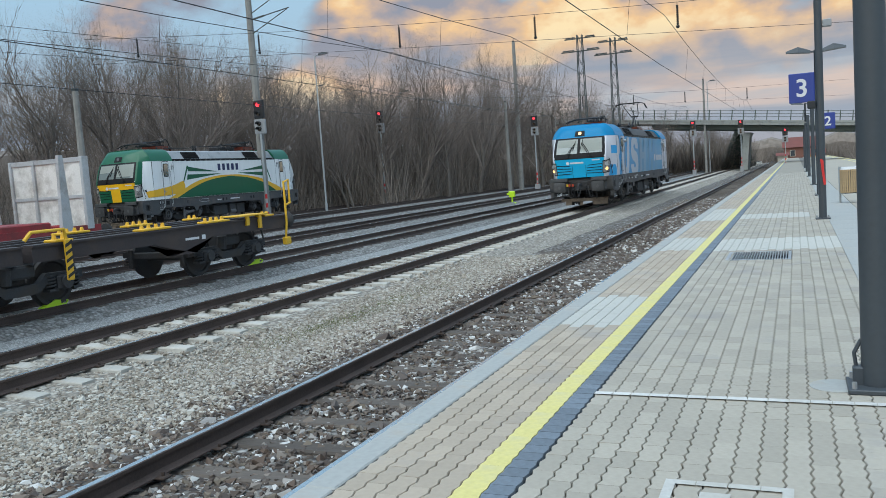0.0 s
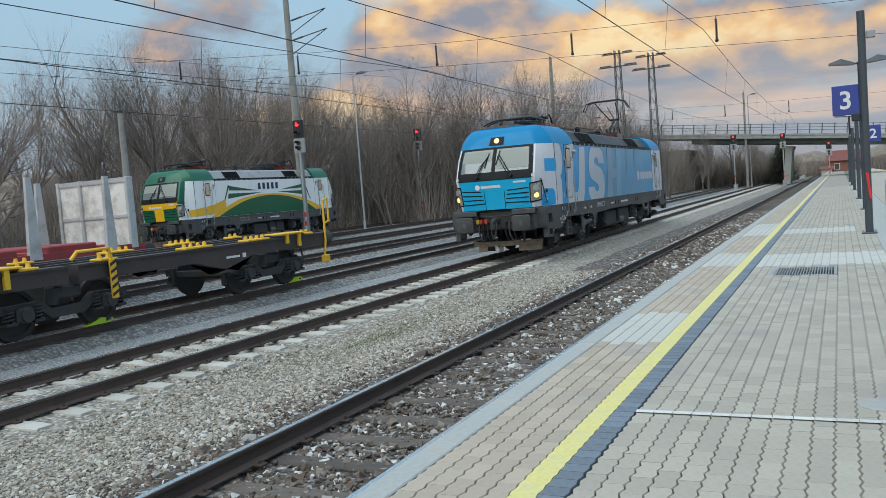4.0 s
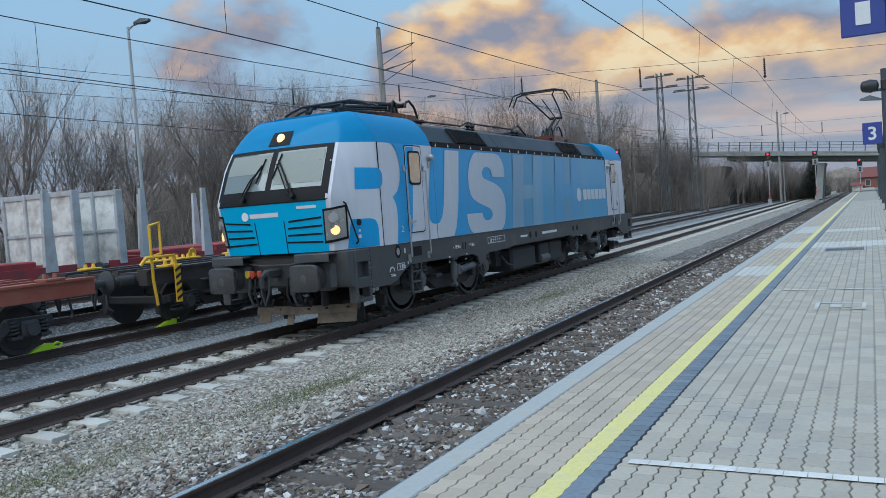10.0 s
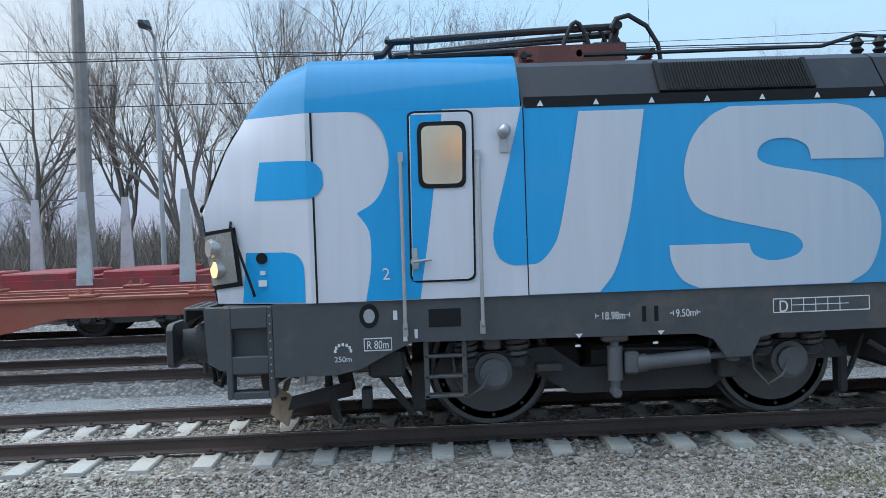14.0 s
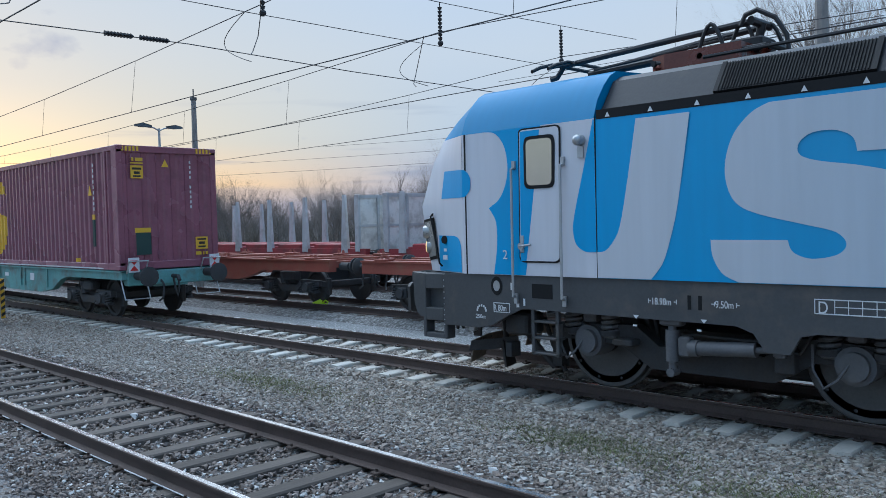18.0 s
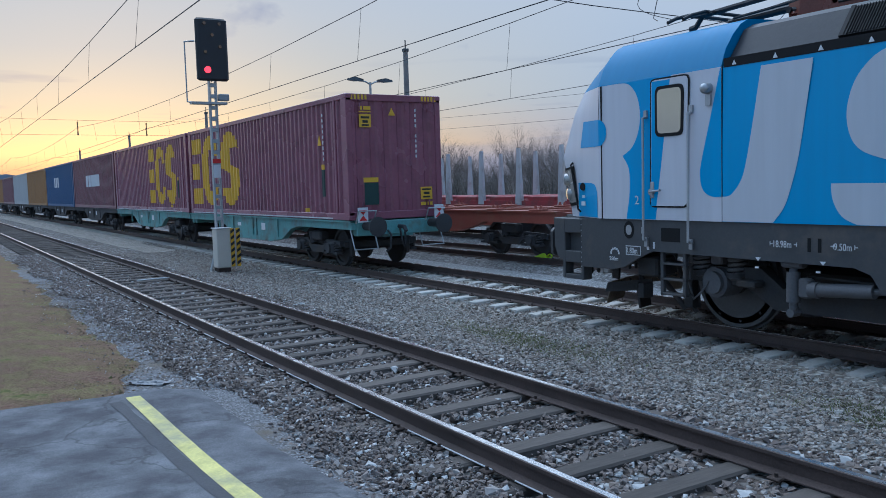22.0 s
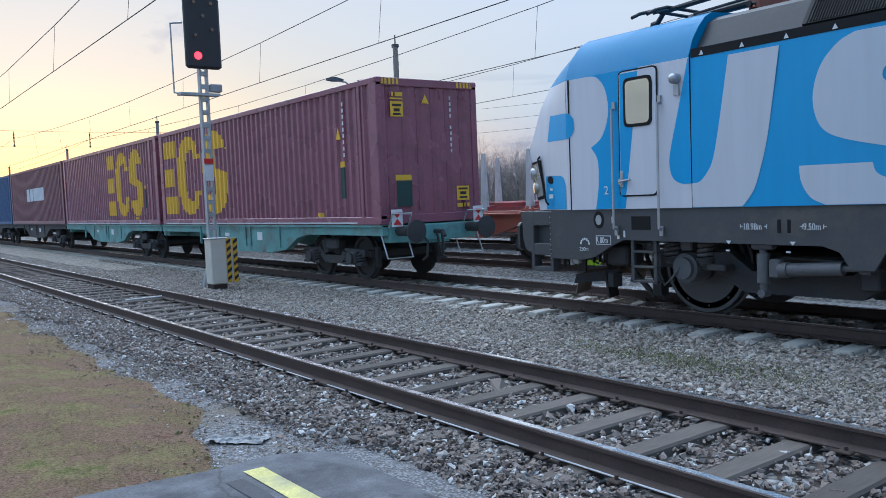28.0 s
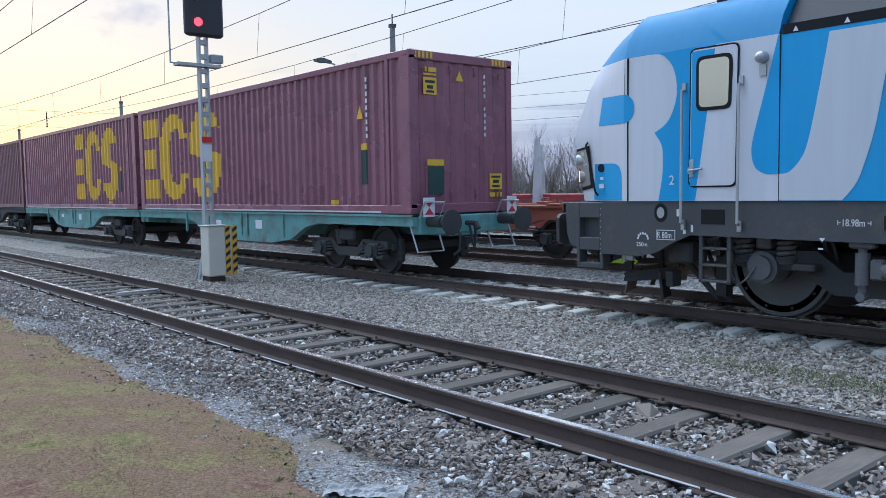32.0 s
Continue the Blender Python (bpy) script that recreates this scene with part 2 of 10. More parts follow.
def stony(name, colors, size, bump=0.9, patch=None, patch_scale=0.25, patch_at=0.56):
    """Loose stone: cells of mixed colours with relief; optional patches of another tone."""
    m = bpy.data.materials.new(name)
    m.use_nodes = True
    nt = m.node_tree
    N, L = nt.nodes.new, nt.links.new
    b = nt.nodes["Principled BSDF"]
    co = N("ShaderNodeTexCoord")
    v = N("ShaderNodeTexVoronoi")
    v.inputs["Scale"].default_value = 1.0 / size
    nz = N("ShaderNodeTexNoise")
    nz.inputs["Scale"].default_value, nz.inputs["Detail"].default_value = 6.0, 3
    L(co.outputs["Object"], nz.inputs["Vector"])
    mx0 = N("ShaderNodeMix")
    mx0.data_type = "VECTOR"
    mx0.inputs[0].default_value = 0.03
    L(co.outputs["Object"], mx0.inputs[4])
    L(nz.outputs["Color"], mx0.inputs[5])
    L(mx0.outputs[1], v.inputs["Vector"])
    sp = N("ShaderNodeSeparateColor")
    L(v.outputs["Color"], sp.inputs[0])
    r = N("ShaderNodeValToRGB")
    r.color_ramp.interpolation = "CONSTANT"
    e = r.color_ramp.elements
    while len(e) < len(colors):
        e.new(0.5)
    for k, c in enumerate(colors):
        e[k].position, e[k].color = k / len(colors), (*c, 1)
    L(sp.outputs[0], r.inputs[0])
    col = r.outputs[0]
    # stones darkened towards their edges: the shade of the gaps put into the colour
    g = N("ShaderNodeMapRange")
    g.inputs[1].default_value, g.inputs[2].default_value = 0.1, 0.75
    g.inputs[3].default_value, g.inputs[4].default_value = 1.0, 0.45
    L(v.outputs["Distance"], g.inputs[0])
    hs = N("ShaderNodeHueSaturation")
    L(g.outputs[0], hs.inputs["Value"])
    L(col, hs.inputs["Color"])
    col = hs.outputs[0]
    if patch:
        n3 = N("ShaderNodeTexNoise")
        n3.inputs["Scale"].default_value, n3.inputs["Detail"].default_value, n3.inputs["Roughness"].default_value = patch_scale, 8, 0.7
        L(co.outputs["Object"], n3.inputs["Vector"])
        r3 = N("ShaderNodeValToRGB")
        r3.color_ramp.elements[0].position, r3.color_ramp.elements[1].position = patch_at, patch_at + 0.13
        L(n3.outputs[0], r3.inputs[0])
        mx = N("ShaderNodeMix")
        mx.data_type = "RGBA"
        L(r3.outputs[0], mx.inputs[0])
        L(col, mx.inputs[6])
        mx.inputs[7].default_value = (*patch, 1)
        col = mx.outputs[2]
    L(col, b.inputs["Base Color"])
    b.inputs["Roughness"].default_value = 0.92
    bp = N("ShaderNodeBump")
    bp.inputs["Strength"].default_value, bp.inputs["Distance"].default_value = bump, size * 0.5
    inv = N("ShaderNodeMath")
    inv.operation = "SUBTRACT"
    inv.inputs[0].default_value = 1.0
    L(v.outputs["Distance"], inv.inputs[1])
    L(inv.outputs[0], bp.inputs["Height"])
    L(bp.outputs[0], b.inputs["Normal"])
    return m


# ---- mesh helpers ----
class Shape:
    """Collects faces of one part."""

    def __init__(self):
        self.v, self.f = [], []

    def add(self, verts, faces):
        n = len(self.v)
        self.v += [tuple(p) for p in verts]
        self.f += [tuple(i + n for i in f) for f in faces]
        return self

    def box(self, x0, x1, y0, y1, z0, z1, c=0.0):
        if c <= 0:
            v = [(x, y, z) for x in (x0, x1) for y in (y0, y1) for z in (z0, z1)]
            return self.add(v, [(0, 1, 3, 2), (4, 6, 7, 5), (0, 4, 5, 1), (2, 3, 7, 6), (0, 2, 6, 4), (1, 5, 7, 3)])
        ring = lambda z, d: [(x0 + d + c, y0 + d, z), (x1 - d - c, y0 + d, z), (x1 - d, y0 + d + c, z), (x1 - d, y1 - d - c, z), (x1 - d - c, y1 - d, z), (x0 + d + c, y1 - d, z), (x0 + d, y1 - d - c, z), (x0 + d, y0 + d + c, z)]
        rings = [ring(z0, c), ring(z0 + c, 0), ring(z1 - c, 0), ring(z1, c)]
        return self.loft(rings, True, True)

    def loft(self, rings, cap0=True, cap1=True, closed=True):
        n, k = len(rings[0]), len(rings)
        f = []
        for a in range(k - 1):
            for i in range(n if closed else n - 1):
                j = (i + 1) % n
                f.append((a * n + i, a * n + j, (a + 1) * n + j, (a + 1) * n + i))
        if cap0:
            f.append(tuple(reversed(range(n))))
        if cap1:
            f.append(tuple(range((k - 1) * n, k * n)))
        return self.add([p for r in rings for p in r], f)

    def prism(self, poly, axis, a, b):
        """A polygon drawn across the axis, drawn out from a to b. poly: (x, z) for y, (y, z) for x, (x, y) for z."""
        put = {"x": lambda p, d: (d, p[0], p[1]), "y": lambda p, d: (p[0], d, p[1]), "z": lambda p, d: (p[0], p[1], d)}[axis]
        return self.loft([[put(p, a) for p in poly], [put(p, b) for p in poly]])

    def rod(self, p, q, r, r2=None, n=10, caps=True):
        p, q = Vector(p), Vector(q)
        d = (q - p).normalized()
        u = d.orthogonal().normalized()
        w = d.cross(u)
        r2 = r if r2 is None else r2
        rings = [[c + (u * math.cos(2 * math.pi * i / n) + w * math.sin(2 * math.pi * i / n)) * s for i in range(n)] for c, s in ((p, r), (q, r2))]
        return self.loft(rings, caps, caps)

    def tube(self, pts, r, n=8):
        pts = [Vector(p) for p in pts]
        rings, u = [], None
        for i, p in enumerate(pts):
            d = ((pts[min(i + 1, len(pts) - 1)] - p).normalized() + (p - pts[max(i - 1, 0)]).normalized()).normalized()
            u = d.orthogonal().normalized() if u is None else (u - d * u.dot(d)).normalized()
            w = d.cross(u)
            rings.append([p + (u * math.cos(2 * math.pi * k / n) + w * math.sin(2 * math.pi * k / n)) * r for k in range(n)])
        return self.loft(rings)

    def lathe(self, profile, centre, axis="z", n=20):
        """profile: (radius, height) rows turned about the axis through centre."""
        rings = []
        for r, h in profile:
            ring = []
            for i in range(n):
                a = 2 * math.pi * i / n
                c, s = r * math.cos(a), r * math.sin(a)
                p = {"z": (c, s, h), "x": (h, c, s), "y": (s, h, c)}[axis]
                ring.append((centre[0] + p[0], centre[1] + p[1], centre[2] + p[2]))
            rings.append(ring)
        return self.loft(rings)

    def ball(self, c, r, n=10, sz=1.0):
        return self.lathe([(max(1e-4, r * math.sin(math.pi * k / n)), -r * sz * math.cos(math.pi * k / n)) for k in range(n + 1)], c, "z", n + 2)

    def mesh(self, name, smooth=False):
        me = bpy.data.meshes.new(name)
        me.from_pydata(self.v, [], self.f)
        if smooth:
            me.polygons.foreach_set("use_smooth", [True] * len(me.polygons))
        me.update()
        return me


def fixed(me):
    """Turn all faces outwards."""
    bm = bmesh.new()
    bm.from_mesh(me)
    bmesh.ops.recalc_face_normals(bm, faces=bm.faces)
    bm.to_mesh(me)
    bm.free()
    return me


def part(name, shape, material, parent=None, label="", smooth=False, at=None, outward=True):
    me = shape if isinstance(shape, bpy.types.Mesh) else shape.mesh(name, smooth)
    if outward and not isinstance(shape, bpy.types.Mesh) and len(me.polygons) < 60000:
        fixed(me)
    if smooth == "auto":
        me.polygons.foreach_set("use_smooth", [True] * len(me.polygons))
        me.set_sharp_from_angle(angle=radians(35))
    if material and not me.materials:
        me.materials.append(material)
    ob = new(name, me)
    if parent:
        ob.parent = parent
    if at is not None:
        ob.matrix_basis = at
    if label:
        ob["label"] = label
    return ob


def thing(name, label, category, at=None, group="", kind=""):
    ob = new(name)
    ob.empty_display_size = 0.1
    if at is not None:
        ob.matrix_basis = at
    return tagged(ob, label, category, group, kind)


def text_mesh(words, size, depth=0.004, bold=0.0, squeeze=1.0):
    """Raised lettering in the built-in font, in the xz plane, facing -y, from its lower middle."""
    cu = bpy.data.curves.new("lettering", "FONT")
    cu.body, cu.size, cu.extrude, cu.offset, cu.align_x = words, size, depth, bold, "CENTER"
    ob = new("lettering", cu)
    me = bpy.data.meshes.new_from_object(ob.evaluated_get(bpy.context.evaluated_depsgraph_get()))
    bpy.data.objects.remove(ob)
    me.transform(Matrix.Diagonal((squeeze, 1, 1, 1)))
    me.transform(pose(0, 0, 0, 90))
    return me


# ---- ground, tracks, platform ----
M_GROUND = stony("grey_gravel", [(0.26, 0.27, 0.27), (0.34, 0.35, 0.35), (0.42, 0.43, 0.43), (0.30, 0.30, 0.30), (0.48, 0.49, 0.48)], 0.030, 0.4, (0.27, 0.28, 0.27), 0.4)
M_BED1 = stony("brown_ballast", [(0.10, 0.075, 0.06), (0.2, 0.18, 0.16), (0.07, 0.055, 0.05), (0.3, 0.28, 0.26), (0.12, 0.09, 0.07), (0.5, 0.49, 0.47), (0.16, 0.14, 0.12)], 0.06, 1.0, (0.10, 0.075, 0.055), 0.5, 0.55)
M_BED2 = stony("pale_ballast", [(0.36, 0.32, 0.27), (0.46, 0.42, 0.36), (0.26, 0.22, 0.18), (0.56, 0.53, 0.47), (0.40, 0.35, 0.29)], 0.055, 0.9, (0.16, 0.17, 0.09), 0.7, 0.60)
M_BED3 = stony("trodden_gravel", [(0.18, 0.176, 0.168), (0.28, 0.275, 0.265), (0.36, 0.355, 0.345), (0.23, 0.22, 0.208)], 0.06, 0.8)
M_RAIL = mat("rusty_rail_steel", (0.075, 0.052, 0.044), 0.7, 0.2, 0.35, 3.0, 60, 0.3)
M_SHINE = mat("polished_rail_head", (0.76, 0.75, 0.74), 0.26, 1.0, 0.12, 4.0, 80, 0.05)
M_CONC = mat("pale_concrete", (0.42, 0.40, 0.36), 0.85, 0, 0.16, 1.2, 30, 0.3, (0.28, 0.22, 0.16), 0.35, random_tint=0.12)
M_TIMBER = mat("weathered_sleeper_timber", (0.09, 0.075, 0.064), 0.9, 0, 0.4, 2.0, 30, 0.6, random_tint=0.25, stretch=(0.15, 1, 1))
M_IRON = mat("rusted_iron", (0.06, 0.042, 0.034), 0.8, 0.3, 0.3, 6, 50, 0.2)
M_EDGE = mat("platform_edge_concrete", (0.37, 0.375, 0.36), 0.8, 0, 0.12, 0.8, 25, 0.25, (0.4, 0.33, 0.26), 0.25)
M_PAVER = mat("concrete_pavers", (0.385, 0.35, 0.295), 0.85, 0, 0.1, 0.35, 30, 0.25, (0.30, 0.285, 0.27), 0.3)
island_tint(M_PAVER, 0.09)
M_PAVER_ONE = mat("concrete_paver_single", (0.385, 0.35, 0.295), 0.85, 0, 0.1, 0.35, 30, 0.25, random_tint=0.09)
M_JOINT = mat("sandy_joints", (0.15, 0.14, 0.128), 0.95, 0, 0.2, 2, 40, 0.3)
M_BLUEROW = mat("slate_blue_clinker", (0.155, 0.185, 0.22), 0.75, 0, 0.25, 1.5, 30, 0.2, random_tint=0.15)
M_YELLOW = mat("worn_yellow_road_paint", (0.66, 0.58, 0.22), 0.75, 0, 0.15, 1.5, 35, 0.2, (0.50, 0.46, 0.30), 0.5)
M_WHITE = mat("worn_white_road_paint", (0.62, 0.61, 0.58), 0.75, 0, 0.12, 2, 35, 0.15, (0.44, 0.42, 0.39), 0.7)
M_ASPHALT = mat("old_grey_asphalt", (0.185, 0.185, 0.192), 0.85, 0, 0.5, 2.2, 75, 0.9, (0.085, 0.083, 0.09), 0.75)


for _m in (M_PAVER, M_PAVER_ONE, M_EDGE, M_ASPHALT):
    _m.node_tree.nodes["Principled BSDF"].inputs["Specular IOR Level"].default_value = 0.2


def cracked(m, scale, tone):
    """Thin wandering cracks over a surface."""
    nt = m.node_tree
    N, L = nt.nodes.new, nt.links.new
    b = nt.nodes["Principled BSDF"]
    src = b.inputs["Base Color"].links[0].from_socket
    co, nz, v = N("ShaderNodeTexCoord"), N("ShaderNodeTexNoise"), N("ShaderNodeTexVoronoi")
    nz.inputs["Scale"].default_value, nz.inputs["Detail"].default_value = 3.0, 6
    L(co.outputs["Object"], nz.inputs["Vector"])
    mv = N("ShaderNodeMix")
    mv.data_type = "VECTOR"
    mv.inputs[0].default_value = 0.5
    L(co.outputs["Object"], mv.inputs[4])
    L(nz.outputs["Color"], mv.inputs[5])
    v.feature = "DISTANCE_TO_EDGE"
    v.inputs["Scale"].default_value = scale
    L(mv.outputs[1], v.inputs["Vector"])
    r = N("ShaderNodeMapRange")
    r.inputs[1].default_value, r.inputs[2].default_value, r.inputs[3].default_value, r.inputs[4].default_value = 0.002, 0.010, 0.5, 0.0
    L(v.outputs["Distance"], r.inputs[0])
    mx = N("ShaderNodeMix")
    mx.data_type = "RGBA"
    L(r.outputs[0], mx.inputs[0])
    L(src, mx.inputs[6])
    mx.inputs[7].default_value = (*tone, 1)
    L(mx.outputs[2], b.inputs["Base Color"])


cracked(M_ASPHALT, 0.55, (0.05, 0.05, 0.05))
M_PALE = mat("new_pale_pavers", (0.47, 0.46, 0.42), 0.85, 0, 0.08, 0.7, 30, 0.2)

Y0, Y1 = -190.0, 330.0


def strip(name, label, category, section, y0, y1, material, step=4.0, rough=0.0):
    """A long body of one cross section (x, z) along y, uneven by a few centimetres."""
    n = max(1, int((y1 - y0) / step))
    s = Shape()
    rings = []
    for k in range(n + 1):
        y = y0 + (y1 - y0) * k / n
        rings.append([(x, y, z + (rough * noise.noise((x * 0.9, y * 0.35, z)) if rough else 0)) for x, z in section])
    s.loft(rings, False, False, closed=False)
    ob = part(name, s, material, outward=False)
    return tagged(ob, label, category, kind="structure")


ground = Shape()
xs = [-2500, -600, -150, -60, -33, -26.5, -21, -17, -12, -8.0, -7.0, -3, 3, 12, 40, 150, 600, 2500]
ys = [-2500, -700, -300, -180, -120, -80, -50, -30, -20, -10, 0, 20, 50, 90, 150, 220, 330, 800, 2500]
ground.loft([[(x, y, -0.33 if abs(x) < 60 else -0.4) for x in xs] for y in ys], False, False, closed=False)
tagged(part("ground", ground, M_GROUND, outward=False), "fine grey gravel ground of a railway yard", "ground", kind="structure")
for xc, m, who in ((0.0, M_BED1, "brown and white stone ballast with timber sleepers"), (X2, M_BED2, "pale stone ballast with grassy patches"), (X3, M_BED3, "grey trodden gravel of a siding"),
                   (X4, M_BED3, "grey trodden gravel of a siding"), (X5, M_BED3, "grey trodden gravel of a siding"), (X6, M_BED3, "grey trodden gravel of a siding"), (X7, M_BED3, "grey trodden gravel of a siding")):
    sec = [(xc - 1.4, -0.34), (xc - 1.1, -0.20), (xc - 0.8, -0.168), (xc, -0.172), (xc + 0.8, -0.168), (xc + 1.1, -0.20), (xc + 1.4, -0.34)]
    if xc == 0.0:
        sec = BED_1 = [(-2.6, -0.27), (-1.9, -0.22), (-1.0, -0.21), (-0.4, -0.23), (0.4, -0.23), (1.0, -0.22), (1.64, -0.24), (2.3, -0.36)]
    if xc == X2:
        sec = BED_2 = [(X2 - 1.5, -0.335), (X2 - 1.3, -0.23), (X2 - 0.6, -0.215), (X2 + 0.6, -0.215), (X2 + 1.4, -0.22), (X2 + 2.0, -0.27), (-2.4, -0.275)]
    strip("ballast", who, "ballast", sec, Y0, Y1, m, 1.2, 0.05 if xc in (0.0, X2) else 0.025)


def rail_section(xc, w=1.0):
    return [(xc - 0.07, -0.16), (xc + 0.07, -0.16), (xc + 0.07, -0.15), (xc + 0.012, -0.125), (xc + 0.012, -0.04), (xc + 0.036, -0.03), (xc + 0.036, -0.006), (xc + 0.03, -0.004),
            (xc - 0.03, -0.004), (xc - 0.036, -0.006), (xc - 0.036, -0.03), (xc - 0.012, -0.04), (xc - 0.012, -0.125), (xc - 0.07, -0.15)]


def track(xc, y0, y1, label, sleeper_mesh, gap, material, many, used=True, name="track"):
    """Rails with polished heads and their sleepers."""
    tr = thing(name, label, "railway track", kind="structure")
    for side in (-0.755, 0.755):
        s = Shape()
        s.prism(rail_section(xc + side), "y", y0, y1)
        r = part("rail", s, M_RAIL, tr)
        if used:
            h = Shape()
            h.box(xc + side - 0.027, xc + side + 0.027, y0, y1, -0.006, 0.0)
            part("rail_head", h, M_SHINE, r, "polished running surface")
    n = int((y1 - y0) / gap)
    far = Shape()
    near = []
    for k in range(n):
        y = y0 + (k + 0.5) * gap + 0.03 * noise.noise((k * 0.7, xc, 0))
        (near if many[0] <= y <= many[1] else [None]).append(y) if many[0] <= y <= many[1] else far.box(xc - (1.28 if xc > -7 else 0.95), xc + (1.28 if xc > -7 else 0.95), y - 0.12, y + 0.12, -0.3, -0.165)
    rnd = random.Random(int(abs(xc) * 10))
    for y in near:
        o = part("sleeper", sleeper_mesh, None, tr)
        o.matrix_basis = pose(xc + rnd.uniform(-0.03, 0.03), y, rnd.uniform(-0.008, 0.004) - (0.028 if xc == 0.0 and y > 1 else 0.0), 0, 0, rnd.uniform(-0.8, 0.8))
    if far.v:
        tagged(part("sleeper_row", far, material, tr, outward=False), kind="stuff")
    return tr


def concrete_sleeper():
    s = Shape()
    rings = []
    for x, w, z in ((-1.3, 0.13, -0.175), (-1.05, 0.14, -0.165), (-0.5, 0.14, -0.168), (-0.3, 0.1, -0.2), (0.3, 0.1, -0.2), (0.5, 0.14, -0.168), (1.05, 0.14, -0.165), (1.3, 0.13, -0.175)):
        rings.append([(x, -w, -0.36), (x, -w * 0.8, z - 0.015), (x, -w * 0.7, z), (x, w * 0.7, z), (x, w * 0.8, z - 0.015), (x, w, -0.36)])
    s.loft(rings)
    me = fixed(s.mesh("concrete_sleeper"))
    me.materials.append(M_CONC)
    c = Shape()
    return me


def timber_sleeper():
    s = Shape()
    s.box(-1.28, 1.28, -0.105, 0.105, -0.33, -0.168, 0.018)
    me = fixed(s.mesh("timber_sleeper"))
    me.materials.append(M_TIMBER)
    return me


def fastenings(xc, y0, y1, gap, name="rail_clip"):
    s = Shape()
    k = 0
    while y0 + (k + 0.5) * gap < y1:
        y = y0 + (k + 0.5) * gap
        for side in (-0.755, 0.755):
            for d in (-0.11, 0.11):
                s.box(xc + side + d - 0.045, xc + side + d + 0.045, y - 0.05, y + 0.05, -0.165, -0.142, 0.008)
                s.rod((xc + side + d, y, -0.145), (xc + side + d, y, -0.115), 0.014, n=6)
        k += 1
    ob = part(name, s, M_IRON, outward=False)
    return tagged(ob, "rusted bolts and clips holding rails to sleepers", "rail clips", kind="stuff")


CS, TS = concrete_sleeper(), timber_sleeper()
track(0.0, Y0, Y1, "running track with shiny rails on old timber sleepers", TS, 0.66, M_TIMBER, (-60, 70))
track(X2, Y0, Y1, "running track with rusty rails on concrete sleepers", CS, 0.6, M_CONC, (-45, 100))
for xx in (X3, X4, X5, X6, X7):
    track(xx, Y0, Y1, "siding with dull dark rails on sooty sleepers", TS, 0.66, M_TIMBER, (1, 0), used=xx in (X3, X4))
for xx, gp, a, b in ((0.0, 0.66, -29.26, 40.04), (X2, 0.6, -32.8, 41.0)):
    fastenings(xx, a, b, gp)

# platform: an upstand along the track, pavers behind it, falling to track level at its end
EDGE = 1.53


def ramp_z(y):
    """Platform level along y."""
    k = min(1, max(0, (y + 9.5) / 9.0))
    return PLAT * k * k * (3 - 2 * k) - 0.02 * (1 - k)


pl = Shape()
sec_y = [-11.42, -11.2, -10.6, -10, -9, -8, -7, -6, -5, -4, -3, -2, -1, 0.2]
rings = []
for y in sec_y:
    z = ramp_z(y)
    row = [(1.95 + 0.12 * noise.noise((0, y * 1.7, 0)), y, -0.4), (2.0 + 0.12 * noise.noise((0, y * 1.7, 1)), y, z - 0.03)]
    row += [(x, y, z) for x in (2.2, 2.4, 2.6, 2.8, 3.0, 3.2, 3.4, 3.6, 3.8, 4.0, 4.3, 4.7, 5.2, 6.0, 9.0, 14.0)] + [(14.0, y, -0.4)]
    if y < -11.3:  # broken end of the asphalt
        row = [(x, y + 0.16 * noise.noise((x * 3.1, 0, 4)) - 0.1 * (x - 3), zz) for x, y, zz in row]
    rings.append(row)
pl.loft(rings, True, True, closed=False)
tagged(part("platform_ramp", pl, M_ASPHALT, outward=False), "cracked grey asphalt at the low end of the platform", "asphalt", kind="structure")
slab = Shape()
slab.box(EDGE + 0.05, 9.6, 0.2, 200, -0.4, PLAT - 0.06)
tagged(part("platform", slab, M_JOINT), "station platform bedded under grey concrete pavers", "platform", kind="structure")


# ---- locomotives ----
def curve_through(pts, n=6):
    """A closed smooth outline through control points; a point given as (y, z, 1) stays a sharp corner."""
    k, out = len(pts), []
    for i in range(k):
        p0, p1, p2, p3 = (pts[(i + d) % k] for d in (-1, 0, 1, 2))
        a = p1 if len(p1) > 2 else p0
        b = p2 if len(p2) > 2 else p3
        sharp1, sharp2 = len(p1) > 2, len(p2) > 2
        if sharp1 and sharp2:
            out.append(p1[:2])
            continue
        for s in range(n):
            t = s / n
            pt = []
            for c in (0, 1):
                m1 = 0.5 * (p2[c] - (p1 if sharp1 else p0)[c])
                m2 = 0.5 * ((p2 if sharp2 else p3)[c] - p1[c])
                pt.append((2 * t**3 - 3 * t**2 + 1) * p1[c] + (t**3 - 2 * t**2 + t) * m1 + (-2 * t**3 + 3 * t**2) * p2[c] + (t**3 - t**2) * m2)
            out.append(tuple(pt))
    return out


